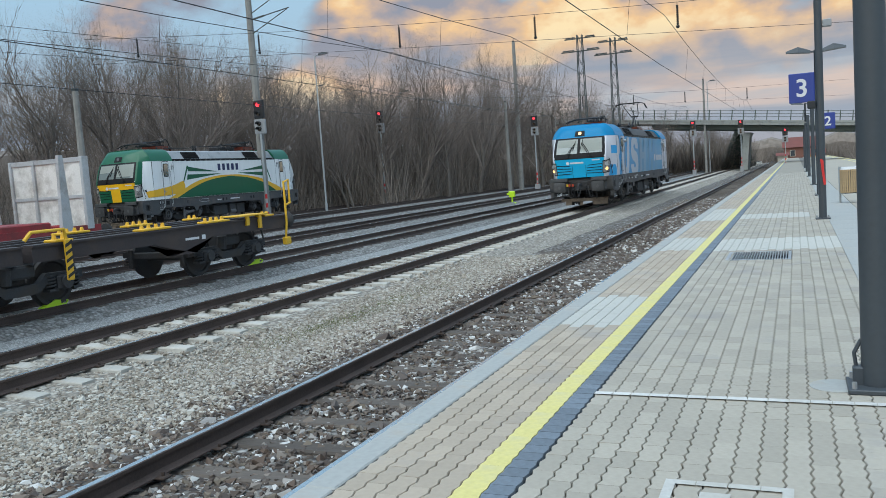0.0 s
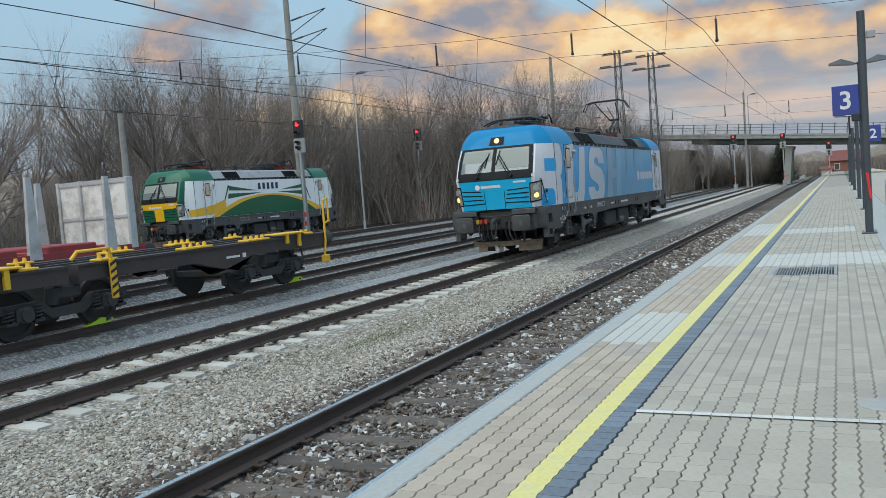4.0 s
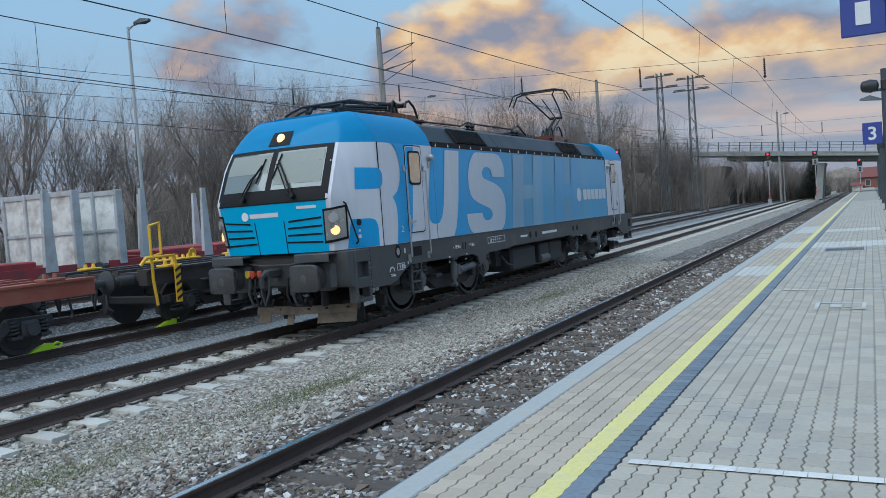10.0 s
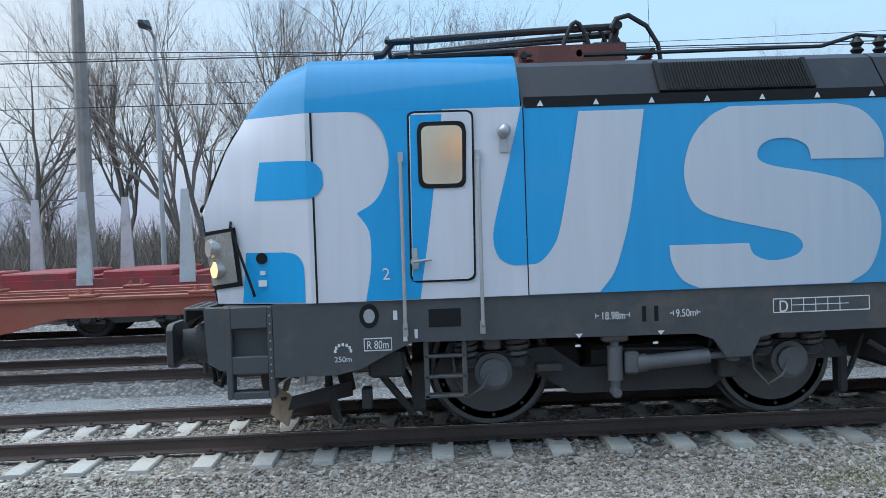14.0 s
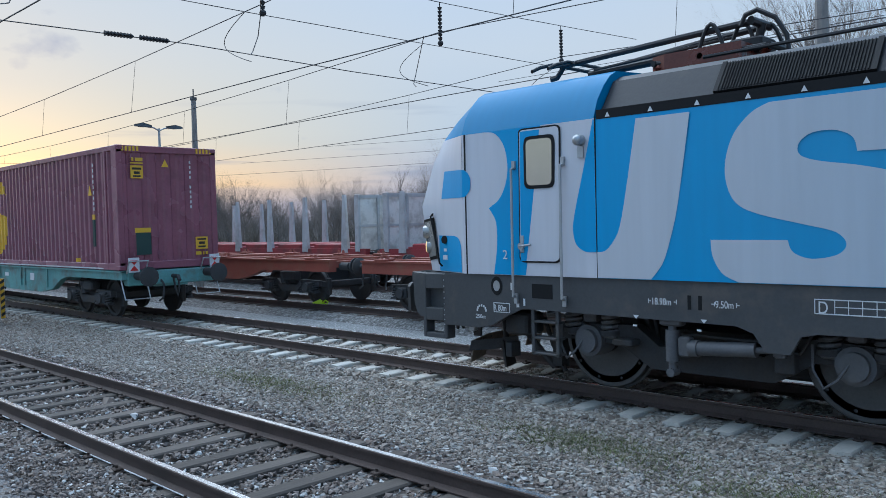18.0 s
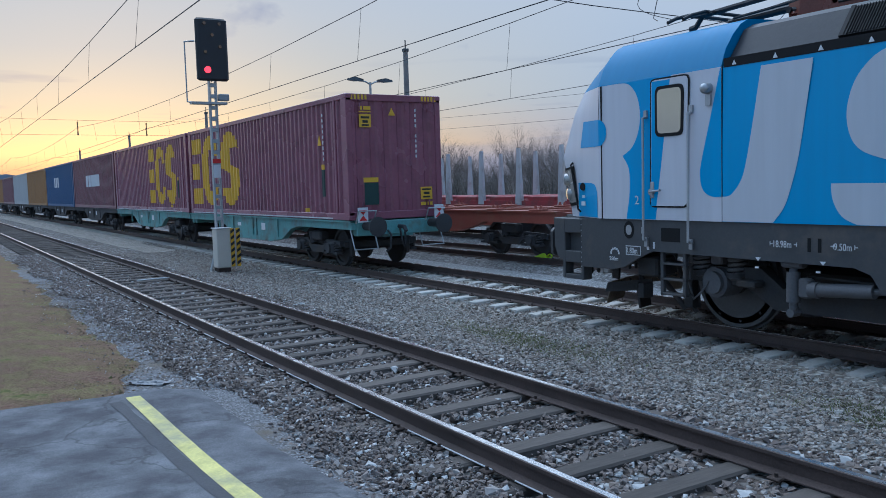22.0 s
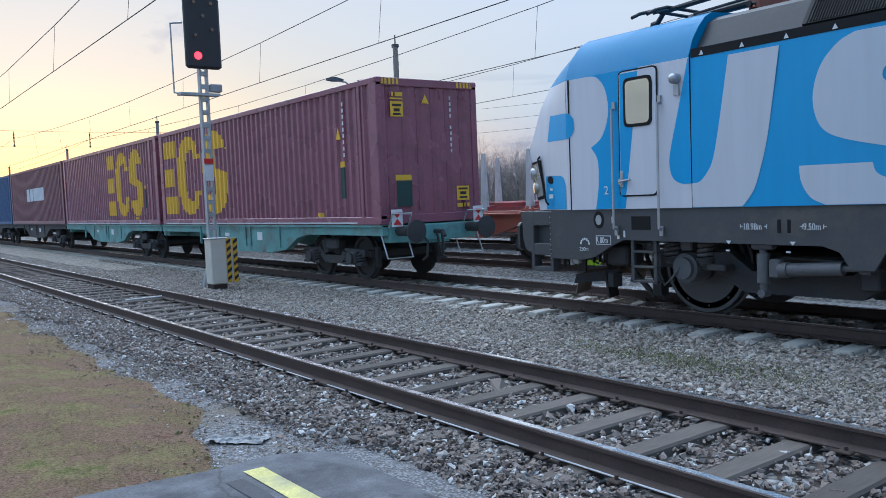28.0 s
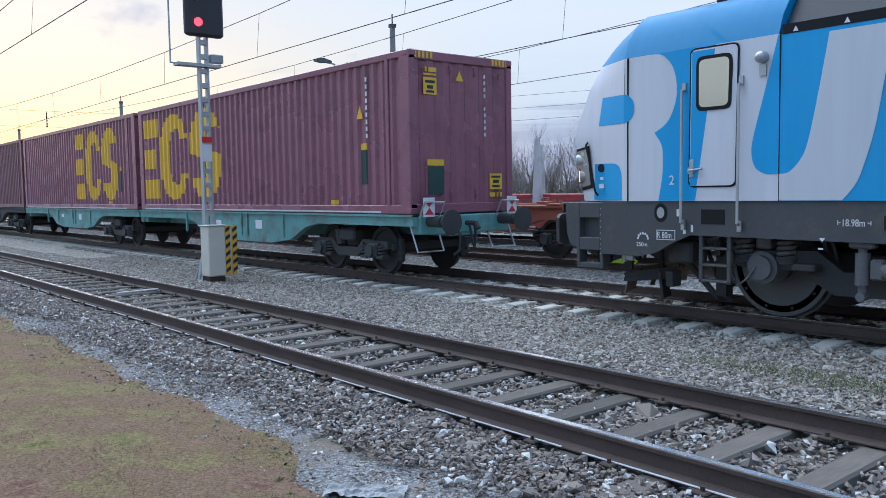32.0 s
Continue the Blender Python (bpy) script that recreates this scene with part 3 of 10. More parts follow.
NOSE = [  # z, front y at the middle, corner x, corner y, side half width
    (1.30, 0.42, 1.15, 0.54, 1.5), (1.75, 0.36, 1.19, 0.49, 1.5), (2.20, 0.30, 1.225, 0.44, 1.5), (2.45, 0.40, 1.22, 0.54, 1.5), (2.80, 0.56, 1.21, 0.69, 1.5),
    (3.10, 0.73, 1.17, 0.87, 1.49), (3.30, 0.89, 1.08, 1.02, 1.40), (3.45, 1.05, 0.99, 1.15, 1.27), (3.56, 1.22, 0.90, 1.29, 1.14), (3.62, 1.50, 0.80, 1.50, 1.0)]


def nose_row(z):
    """Front y, corner x, corner y and half width of the nose at a height."""
    z = min(max(z, NOSE[0][0]), NOSE[-1][0])
    for a, b in zip(NOSE, NOSE[1:]):
        if z <= b[0] + 1e-6:
            k = (z - a[0]) / (b[0] - a[0])
            return [a[i] + (b[i] - a[i]) * k for i in (1, 2, 3, 4)]


def side_x(y, z=2.0):
    """Half width of the body side at y: flat flanks, and a quarter panel running in to the nose."""
    y = min(y, 18.98 - y)
    if y >= 1.5:
        return 1.5
    fy, cx, cy, w = nose_row(z)
    return 1.5 - (1.5 - cx) * (1.5 - y) / (1.5 - cy)


def clip_half(poly, axis, at, keep):
    """The part of a polygon on one side of a line across an axis."""
    cut = []
    for p, q in zip(poly, poly[1:] + poly[:1]):
        a, b = (p[axis] - at) * keep, (q[axis] - at) * keep
        if a >= 0:
            cut.append(p)
        if a * b < 0:
            k = a / (a - b)
            cut.append((p[0] + (q[0] - p[0]) * k, p[1] + (q[1] - p[1]) * k))
    return cut


def decal(outline, off=0.005, mirror=False):
    """A film laid on the body side, cut to an outline in (y, z); it follows the bend of the quarter panel in small pieces."""
    from mathutils.geometry import tessellate_polygon
    s = Shape()
    sg = -1 if mirror else 1
    outline = list(outline)
    cells = [clip_half(outline, 0, 1.5, 1)]
    front = clip_half(outline, 0, 1.5, -1)
    if len(front) > 2:
        y0 = min(p[0] for p in front)
        z0, z1 = min(p[1] for p in front), max(p[1] for p in front)
        ny, nz = max(1, math.ceil((1.5 - y0) / 0.07)), max(1, math.ceil((z1 - z0) / 0.12))
        for i in range(ny):
            strip = clip_half(clip_half(front, 0, 1.5 - 0.07 * i, -1), 0, 1.5 - 0.07 * (i + 1), 1)
            for j in range(nz):
                if len(strip) > 2:
                    cells.append(clip_half(clip_half(strip, 1, z0 + 0.12 * j, 1), 1, z0 + 0.12 * (j + 1), -1))
    for cut in cells:
        if len(cut) > 2:
            tri = tessellate_polygon([[Vector((y, z, 0)) for y, z in cut]])
            s.add([(sg * (side_x(y, z) + off), y, z) for y, z in cut], tri)
    return s


def nose_at(u, z):
    """A point of the nose: u 0 the middle, 1 the corner, 2 the cab seam; negative u is the other side."""
    sg, u = (-1 if u < 0 else 1), abs(u)
    fy, cx, cy, w = nose_row(z)
    if u <= 1:
        return Vector((sg * cx * u, fy + (cy - fy) * u**3.2, z))
    return Vector((sg * (cx + (w - cx) * (u - 1)), cy + (1.5 - cy) * (u - 1), z))


def nose_patch(u0, u1, z0, z1, nu, nz, off=0.0, shear=0.0, thick=0.0):
    """A piece of shell on the nose, standing off by a few millimetres."""
    s = Shape()
    for o in ((off,) if not thick else (off, off - thick)):
        rings = []
        for j in range(nz + 1):
            row = []
            for i in range(nu + 1):
                u, z = u0 + (u1 - u0) * i / nu, z0 + (z1 - z0) * j / nz + shear * i / nu
                z = min(max(z, 1.30), 3.62)
                p = nose_at(u, z)
                du, dz = nose_at(u + 0.02, z) - nose_at(u - 0.02, z), nose_at(u, min(z + 0.03, 3.62)) - nose_at(u, max(z - 0.03, 1.30))
                nrm = du.cross(dz)
                if nrm.length > 1e-9:
                    nrm.normalize()
                    if nrm.y > 0 and abs(u) < 1.2:
                        nrm.negate()
                    if abs(u) >= 1.2 and nrm.x * u < 0:
                        nrm.negate()
                row.append(p + nrm * o)
            rings.append(row)
        s.loft(rings, False, False, closed=False)
    return s


M_FRAME = mat("dark_grey_frame_paint", (0.062, 0.064, 0.067), 0.55, 0, 0.15, 1.2, 30, 0.1, (0.12, 0.10, 0.085), 0.3)
M_BOGIE = mat("grimy_bogie_grey", (0.045, 0.045, 0.047), 0.8, 0.1, 0.3, 3, 40, 0.25, (0.055, 0.044, 0.034), 0.4)
M_TYRE = mat("worn_wheel_tread", (0.10, 0.10, 0.10), 0.5, 0.5, 0.15, 5, 40, 0.1)
M_BLACK = mat("black_rubber", (0.012, 0.012, 0.013), 0.6, 0, 0.2, 4, 50, 0.05)
M_STEEL = mat("dull_galvanised_steel", (0.42, 0.43, 0.44), 0.45, 0.7, 0.15, 3, 40, 0.1)
M_PALEGREY = mat("pale_grey_enamel", (0.55, 0.56, 0.57), 0.5, 0, 0.1, 2, 30, 0.05)
M_ROOF = mat("slate_grey_roof_paint", (0.030, 0.032, 0.037), 0.42, 0, 0.15, 1.0, 30, 0.08, (0.05, 0.048, 0.046), 0.3)
M_ROOFPALE = mat("silver_grey_roof_paint", (0.30, 0.31, 0.32), 0.5, 0, 0.12, 1.0, 30, 0.08, (0.18, 0.18, 0.175), 0.3)
M_PLOUGH = mat("dusty_tan_plough", (0.23, 0.18, 0.135), 0.85, 0, 0.25, 3, 35, 0.25, (0.10, 0.08, 0.065), 0.4)
M_BUFFER = mat("worn_buffer_steel", (0.055, 0.055, 0.056), 0.5, 0.3, 0.3, 4, 30, 0.15, (0.12, 0.115, 0.11), 0.4)
M_COCK = mat("red_cock_paint", (0.42, 0.05, 0.02), 0.6, 0, 0.2, 6, 40, 0.05)
M_HAZ_Y = mat("yellow_cock_paint", (0.62, 0.42, 0.04), 0.6, 0, 0.2, 6, 40, 0.05)
M_SCREEN = glass("windscreen_glass", (0.16, 0.19, 0.18), 0.05)
# cab glass: the gold of the reflected evening sky is put into its colour
M_CABGLASS = mat("cab_glass_reflection_gold", (0.60, 0.53, 0.40), 0.06, 0.9, 0.04, 1.0, 4, 0.0)
M_PANTO = mat("pantograph_steel", (0.03, 0.03, 0.032), 0.5, 0.5, 0.2, 5, 40, 0.05)
M_INSUL = mat("brown_glazed_insulator", (0.12, 0.03, 0.02), 0.25, 0, 0.2, 5, 40, 0.0)
M_LAMP = glow("headlamp_warm", (1.0, 0.60, 0.24), 0.85)
M_LAMPWARM = glow("headlamp_amber", (1.0, 0.60, 0.25), 1.3)
M_SILVER = mat("silver_reflector", (0.40, 0.39, 0.37), 0.25, 0.5, 0.15, 6, 40, 0.05)
M_LENS = glass("dark_lamp_lens", (0.10, 0.10, 0.10), 0.08)
M_MARK = mat("white_stencil_paint", (0.66, 0.67, 0.68), 0.6, 0, 0.06, 3, 40, 0.0)
M_CREAM = mat("cream_blind", (0.26, 0.28, 0.25), 0.6, 0, 0.06, 3, 30, 0.0)

for _m in (M_ROOF, M_BLACK):
    _m.node_tree.nodes["Principled BSDF"].inputs["Specular IOR Level"].default_value = 0.2


def livery(name, stops, rough=0.32):
    """Glossy paint whose colour changes along the body."""
    m = mat(name, stops[0][1], rough, 0, 0.05, 0.5, 20, 0.03, coat=0.2)
    nt = m.node_tree
    b = nt.nodes["Principled BSDF"]
    b.inputs["Specular IOR Level"].default_value = 0.3
    co = next(n for n in nt.nodes if n.type == "TEX_COORD")
    sep = nt.nodes.new("ShaderNodeSeparateXYZ")
    nt.links.new(co.outputs["Object"], sep.inputs[0])
    mr = nt.nodes.new("ShaderNodeMapRange")
    mr.inputs[2].default_value = 19.0
    nt.links.new(sep.outputs[1], mr.inputs[0])
    r = nt.nodes.new("ShaderNodeValToRGB")
    e = r.color_ramp.elements
    while len(e) < len(stops):
        e.new(0.5)
    for k, (y, c) in enumerate(stops):
        e[k].position, e[k].color = y / 19.0, (*c, 1)
    nt.links.new(mr.outputs[0], r.inputs[0])
    # streaks of grime
    nz = nt.nodes.new("ShaderNodeTexNoise")
    mp = nt.nodes.new("ShaderNodeMapping")
    mp.inputs["Scale"].default_value = (1, 5, 0.35)
    nt.links.new(co.outputs["Object"], mp.inputs[0])
    nt.links.new(mp.outputs[0], nz.inputs["Vector"])
    nz.inputs["Scale"].default_value, nz.inputs["Detail"].default_value = 1.6, 6
    mr2 = nt.nodes.new("ShaderNodeMapRange")
    mr2.inputs[1].default_value, mr2.inputs[2].default_value, mr2.inputs[3].default_value, mr2.inputs[4].default_value = 0.35, 0.75, 1.02, 0.94
    nt.links.new(nz.outputs[0], mr2.inputs[0])
    hs = nt.nodes.new("ShaderNodeHueSaturation")
    nt.links.new(mr2.outputs[0], hs.inputs["Value"])
    nt.links.new(r.outputs[0], hs.inputs["Color"])
    nt.links.new(hs.outputs[0], b.inputs["Base Color"])
    return m


BLUE, PALE = (0.012, 0.325, 0.66), (0.62, 0.62, 0.66)
P_BLUE = dict(
    side=livery("sky_blue_body_paint", [(3.4, BLUE), (6.5, (0.03, 0.30, 0.57)), (8.4, (0.08, 0.29, 0.46)), (9.6, (0.07, 0.32, 0.53)), (11.0, (0.13, 0.31, 0.44)), (14.0, (0.06, 0.33, 0.56)), (17.4, (0.06, 0.31, 0.53))]),
    # cap: the same blue, darkened in its colour to offset light from above
    cab=livery("pearl_white_cab_paint", [(0, PALE), (19, PALE)]), cap=livery("body_blue_shaded_for_roof", [(0, (0.008, 0.20, 0.41)), (19, (0.008, 0.20, 0.41))], 0.55),
    front=livery("bright_blue_front_paint", [(0, (0.012, 0.40, 0.68)), (19, (0.012, 0.40, 0.68))]), film=livery("blue_film", [(0, BLUE), (19, BLUE)]),
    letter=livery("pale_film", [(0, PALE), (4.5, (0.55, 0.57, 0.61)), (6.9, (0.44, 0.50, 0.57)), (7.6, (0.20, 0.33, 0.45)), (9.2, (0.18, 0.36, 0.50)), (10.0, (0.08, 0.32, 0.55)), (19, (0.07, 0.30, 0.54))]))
P_BLUE["cap"].node_tree.nodes["Principled BSDF"].inputs["Specular IOR Level"].default_value = 0.12
GREEN = (0.012, 0.11, 0.055)
P_GREEN = dict(side=livery("white_body_paint", [(0, (0.82, 0.83, 0.82)), (19, (0.82, 0.83, 0.82))]), cab=livery("white_cab_paint", [(0, (0.82, 0.83, 0.82)), (19, (0.82, 0.83, 0.82))]),
               cap=livery("dark_green_roof_paint", [(0, GREEN), (19, GREEN)]), front=livery("yellow_front_paint", [(0, (0.85, 0.46, 0.02)), (19, (0.85, 0.46, 0.02))]),
               film=livery("green_film", [(0, GREEN), (19, GREEN)]), letter=livery("yellow_film", [(0, (0.85, 0.46, 0.02)), (19, (0.85, 0.46, 0.02))]))


def mirrored(me):
    """A copy of a mesh for the rear end of an 18.98 m long body."""
    m = me.copy()
    m.transform(Matrix.Translation((0, 18.98, 0)) @ pose(0, 0, 0, 0, 0, 180))
    return m


def text_part(words, size, at_y, z, mat_, parent, squeeze=1.0, bold=0.0, name="stencil"):
    me = text_mesh(words, size, 0.002, bold, squeeze)
    me.transform(pose(side_x(at_y) + 0.012, at_y, z, 0, 0, 90))
    return part(name, me, mat_, parent, outward=False)


def wheelset(parent, y, name="wheelset"):
    ws = part(name, Shape().rod((-0.9, 0, 0), (0.9, 0, 0), 0.09, n=12), M_BOGIE, parent, "axle with two disc wheels", at=pose(0, y, 0.625))
    for sg in (-1, 1):
        s = Shape().lathe([(0.02, 0.82), (0.17, 0.82), (0.19, 0.77), (0.46, 0.755), (0.49, 0.80), (0.565, 0.80), (0.565, 0.70), (0.02, 0.68)], (0, 0, 0), "x", 36)
        for k in range(10):
            a = 2 * math.pi * k / 10
            s.rod((0.79, 0.525 * math.cos(a), 0.525 * math.sin(a)), (0.815, 0.525 * math.cos(a), 0.525 * math.sin(a)), 0.02, n=6)
        if sg < 0:
            s.v = [(-x, y_, z_) for x, y_, z_ in s.v]
        w = part("wheel", s, M_BOGIE, ws, smooth="auto")
        t = Shape().lathe([(0.565, 0.80), (0.612, 0.80), (0.622, 0.785), (0.628, 0.73), (0.655, 0.715), (0.65, 0.685), (0.565, 0.685)], (0, 0, 0), "x", 40)
        if sg < 0:
            t.v = [(-x, y_, z_) for x, y_, z_ in t.v]
        part("tyre", t, M_TYRE, ws, smooth="auto")
    return ws


def coil(s, x, y, z0, z1, r=0.1, turns=5, wire=0.022):
    n = turns * 10
    s.tube([(x + r * math.cos(2 * math.pi * k / 10), y + r * math.sin(2 * math.pi * k / 10), z0 + (z1 - z0) * k / n) for k in range(n + 1)], wire, 6)
    return s


M_DAMPER = mat("dusty_grey_damper", (0.11, 0.11, 0.115), 0.6, 0.1, 0.2, 3, 40, 0.1, (0.12, 0.11, 0.10), 0.4)


def loco_bogie(loco, yc, e=1):
    """Two-axle bogie with its springs, dampers, brakes and pipes as parts."""
    bg = Shape()
    for sg in (-1, 1):
        x0, x1 = sorted((sg * 0.98, sg * 1.14))
        bg.prism([(yc - 2.1, 0.62), (yc - 2.0, 0.80), (yc - 0.9, 0.84), (yc - 0.6, 0.62), (yc + 0.6, 0.62), (yc + 0.9, 0.84), (yc + 2.0, 0.80), (yc + 2.1, 0.62), (yc + 1.1, 0.60), (yc + 0.7, 0.36), (yc - 0.7, 0.36), (yc - 1.1, 0.60)], "x", x0, x1)
        bg.box(*sorted((sg * 1.1, sg * 1.28)), yc + 0.75, yc + 0.95, 0.48, 0.74, 0.02)
        bg.box(*sorted((sg * 1.16, sg * 1.36)), yc - 1.08, yc - 0.82, 0.62, 0.70, 0.015)
    bg.box(-0.95, 0.95, yc - 0.45, yc + 0.45, 0.45, 0.8, 0.04)
    bg.box(-0.6, 0.6, yc - 1.2, yc - 0.5, 0.3, 0.8, 0.04).box(-0.6, 0.6, yc + 0.5, yc + 1.2, 0.3, 0.8, 0.04)
    fr = part("bogie_frame", bg, M_BOGIE, loco, "grimy dark bogie with springs and dampers", smooth="auto")
    for sg in (-1, 1):
        Y = lambda d: yc + e * d
        part("yaw_damper", Shape().rod((sg * 1.36, Y(-0.02), 0.68), (sg * 1.36, Y(0.62), 0.72), 0.075, n=14).rod((sg * 1.36, Y(0.6), 0.718), (sg * 1.36, Y(0.92), 0.735), 0.035, n=10).rod((sg * 1.36, Y(-0.10), 0.675), (sg * 1.36, Y(0.0), 0.68), 0.09, n=14).box(*sorted((sg * 1.30, sg * 1.42)), *sorted((Y(-0.22), Y(-0.08))), 0.58, 0.80, 0.02).box(*sorted((sg * 1.30, sg * 1.42)), *sorted((Y(0.80), Y(0.92))), 0.66, 0.80, 0.02), M_DAMPER, fr, "grey horizontal damper", smooth="auto")
        part("vertical_damper", Shape().rod((sg * 1.36, Y(-0.31), 0.38), (sg * 1.36, Y(-0.31), 0.95), 0.045, n=12).rod((sg * 1.36, Y(-0.31), 0.52), (sg * 1.36, Y(-0.31), 0.86), 0.075, n=12).rod((sg * 1.28, Y(-0.31), 0.40), (sg * 1.42, Y(-0.31), 0.40), 0.05, n=8).box(*sorted((sg * 1.28, sg * 1.42)), *sorted((Y(-0.44), Y(-0.18))), 0.90, 0.98, 0.02), M_DAMPER, fr, "grey upright damper", smooth="auto")
        part("air_pipe", Shape().tube([(sg * 1.2, yc + 1.1, 0.88), (sg * 1.24, yc + 1.0, 0.7), (sg * 1.22, yc + 0.6, 0.78), (sg * 1.2, yc - 0.2, 0.80)], 0.016, 6), M_BOGIE, fr, smooth="auto")
        for d in (-1.5, 1.5):
            f = 1 if d > 0 else -1
            ax = part("axle_box", Shape().rod((sg * 0.9, yc + d, 0.625), (sg * 1.22, yc + d, 0.625), 0.19, n=18).rod((sg * 1.2, yc + d, 0.625), (sg * 1.28, yc + d, 0.625), 0.14, n=16).box(*sorted((sg * 1.0, sg * 1.18)), yc + d - 0.34, yc + d + 0.34, 0.66, 0.76, 0.02), M_DAMPER, fr, "dusty axle box", smooth="auto")
            for sp in (-0.26, 0.26):
                part("coil_spring", coil(Shape(), sg * 1.12, yc + d + sp, 0.74, 0.98, 0.10, 4, 0.026), M_DAMPER, fr, smooth="auto")
                part("spring_seat", Shape().rod((sg * 1.12, yc + d + sp, 0.70), (sg * 1.12, yc + d + sp, 0.76), 0.13, n=12).rod((sg * 1.12, yc + d + sp, 0.72), (sg * 1.12, yc + d + sp, 1.0), 0.045, n=8), M_BOGIE, fr, smooth="auto")
            part("bump_stop", Shape().box(*sorted((sg * 1.02, sg * 1.20)), yc + d - 0.09, yc + d + 0.09, 0.84, 1.06, 0.02), M_DAMPER, fr)
            part("brake_block", Shape().box(*sorted((sg * 0.68, sg * 0.84)), yc + d + f * 0.70, yc + d + f * 0.80, 0.18, 0.7, 0.02), M_BOGIE, fr)
            part("sand_pipe", Shape().tube([(sg * 0.8, yc + d + f * 0.98, 0.8), (sg * 0.78, yc + d + f * 0.86, 0.45), (sg * 0.76, yc + d + f * 0.68, 0.12)], 0.03, 7), M_BOGIE, fr, smooth="auto")
            part("earth_cable", Shape().tube([(sg * 1.24, yc + d, 0.72), (sg * 1.33, yc + d - 0.12, 0.50), (sg * 1.30, yc + d - 0.26, 0.40), (sg * 1.24, yc + d - 0.38, 0.56), (sg * 1.2, yc + d - 0.4, 0.80)], 0.014, 6), M_DAMPER, fr, smooth="auto")
    return fr


def pantograph(parent, y, raised):
    """Single-arm collector; y is the middle of its base."""
    z = 3.72
    fr = Shape()
    for dx in (-0.45, 0.45):
        fr.rod((dx, y - 0.5, z), (dx, y + 0.9, z), 0.03, n=8)
    for dy in (-0.5, 0.1, 0.9):
        fr.rod((-0.5, y + dy, z), (0.5, y + dy, z), 0.035, n=8)
    ob = part("pantograph", fr, M_PANTO, parent, "raised black current collector" if raised else "folded black current collector", smooth="auto")
    p, head = Shape(), Shape()
    if raised:
        base, knee, top = (y, z + 0.05), (y + 1.35, 4.42), (y - 0.05, 4.95)
        p.rod((0, base[0], base[1]), (0, knee[0], knee[1]), 0.05, 0.04, n=10)
        p.rod((0.12, base[0] + 0.25, base[1]), (0.08, knee[0] + 0.12, knee[1] - 0.05), 0.02, n=6)
        p.rod((-0.22, knee[0], knee[1]), (0.22, knee[0], knee[1]), 0.04, n=8)
        for sx in (-1, 1):
            p.tube([(sx * 0.2, knee[0], knee[1]), (sx * 0.30, (knee[0] * 2 + top[0]) / 3, (knee[1] * 2 + top[1]) / 3 + 0.02), (sx * 0.42, top[0], top[1])], 0.025, 8)
        p.rod((0, knee[0], knee[1]), (0, top[0] + 0.2, top[1] - 0.08), 0.018, n=6)
        spread, drop, up = (-0.16, 0.16), 0.22, 0.12
        for sx in (-0.5, 0.5):
            p.rod((sx * 0.84, top[0], top[1]), (sx, top[0], top[1] + 0.11), 0.02, n=6)
    else:
        # folded flat: the arms lie forward over the cab roof, the head at their tip
        top = (y - 1.8, 3.88)
        for sx in (-1, 1):
            p.tube([(sx * 0.18, y + 0.6, 4.03), (sx * 0.24, y - 0.3, 3.99), (sx * 0.36, y - 1.9, 3.90), (sx * 0.36, y - 2.02, 3.78), (sx * 0.36, y - 2.12, 3.77)], 0.036, 8)
        p.rod((0, y + 0.45, 3.86), (0, y - 1.75, 3.81), 0.045, n=9)
        p.rod((0.1, y + 0.3, 3.92), (0.1, y - 1.6, 3.84), 0.018, n=6)
        p.rod((-0.25, y + 0.6, 4.03), (0.25, y + 0.6, 4.03), 0.045, n=9)
        p.rod((0, y + 0.55, 3.76), (0, y + 0.62, 4.03), 0.05, n=9)
        spread, drop, up = (-0.16, 0.10), 0.10, 0.02
    part("arm", p, M_PANTO, ob, smooth="auto")
    for dy in spread:
        head.tube([(-0.98, top[0] + dy, top[1] - drop), (-0.82, top[0] + dy, top[1] + up - 0.06), (-0.55, top[0] + dy, top[1] + up), (0.55, top[0] + dy, top[1] + up), (0.82, top[0] + dy, top[1] + up - 0.06), (0.98, top[0] + dy, top[1] - drop)], 0.022, 8)
    for sx in (-0.5, 0.5):
        head.rod((sx, top[0] - 0.18, top[1] + up - 0.02), (sx, top[0] + 0.18, top[1] + up - 0.02), 0.02, n=6)
    part("collector_head", head, M_PANTO, ob, "collector strips with bent horns", smooth="auto")
    # hoses and springs over the drive
    for x0, a, h in ((0.25, y - 0.05, 0.30), (0.0, y + 0.22, 0.31), (-0.2, y + 0.45, 0.28)):
        part("hose", Shape().tube([(x0, a + 0.34 * k / 8, z + 0.05 + h * math.sin(math.pi * k / 8)) for k in range(9)], 0.024, 7), M_PANTO, ob, smooth="auto")
    part("hose", Shape().tube([(0.3, y + 0.50, z + 0.26), (0.3, y + 0.56, z + 0.36), (0.3, y + 0.70, z + 0.39), (0.3, y + 0.90, z + 0.28), (0.3, y + 1.02, z + 0.10), (0.3, y + 1.05, z - 0.1)], 0.026, 7), M_PANTO, ob, smooth="auto")
    part("drive_box", Shape().box(-0.2, 0.2, y + 0.3, y + 0.7, z, z + 0.16, 0.02), M_PANTO, ob)
    i = Shape()
    for dx in (-0.45, 0.45):
        for dy in (-0.45, 0.85):
            prof = [(0.03, 3.56)]
            for k in range(4):
                prof += [(0.07, 3.58 + 0.03 * k), (0.04, 3.595 + 0.03 * k)]
            i.lathe(prof + [(0.03, 3.70)], (dx, y + dy, 0), "z", 10)
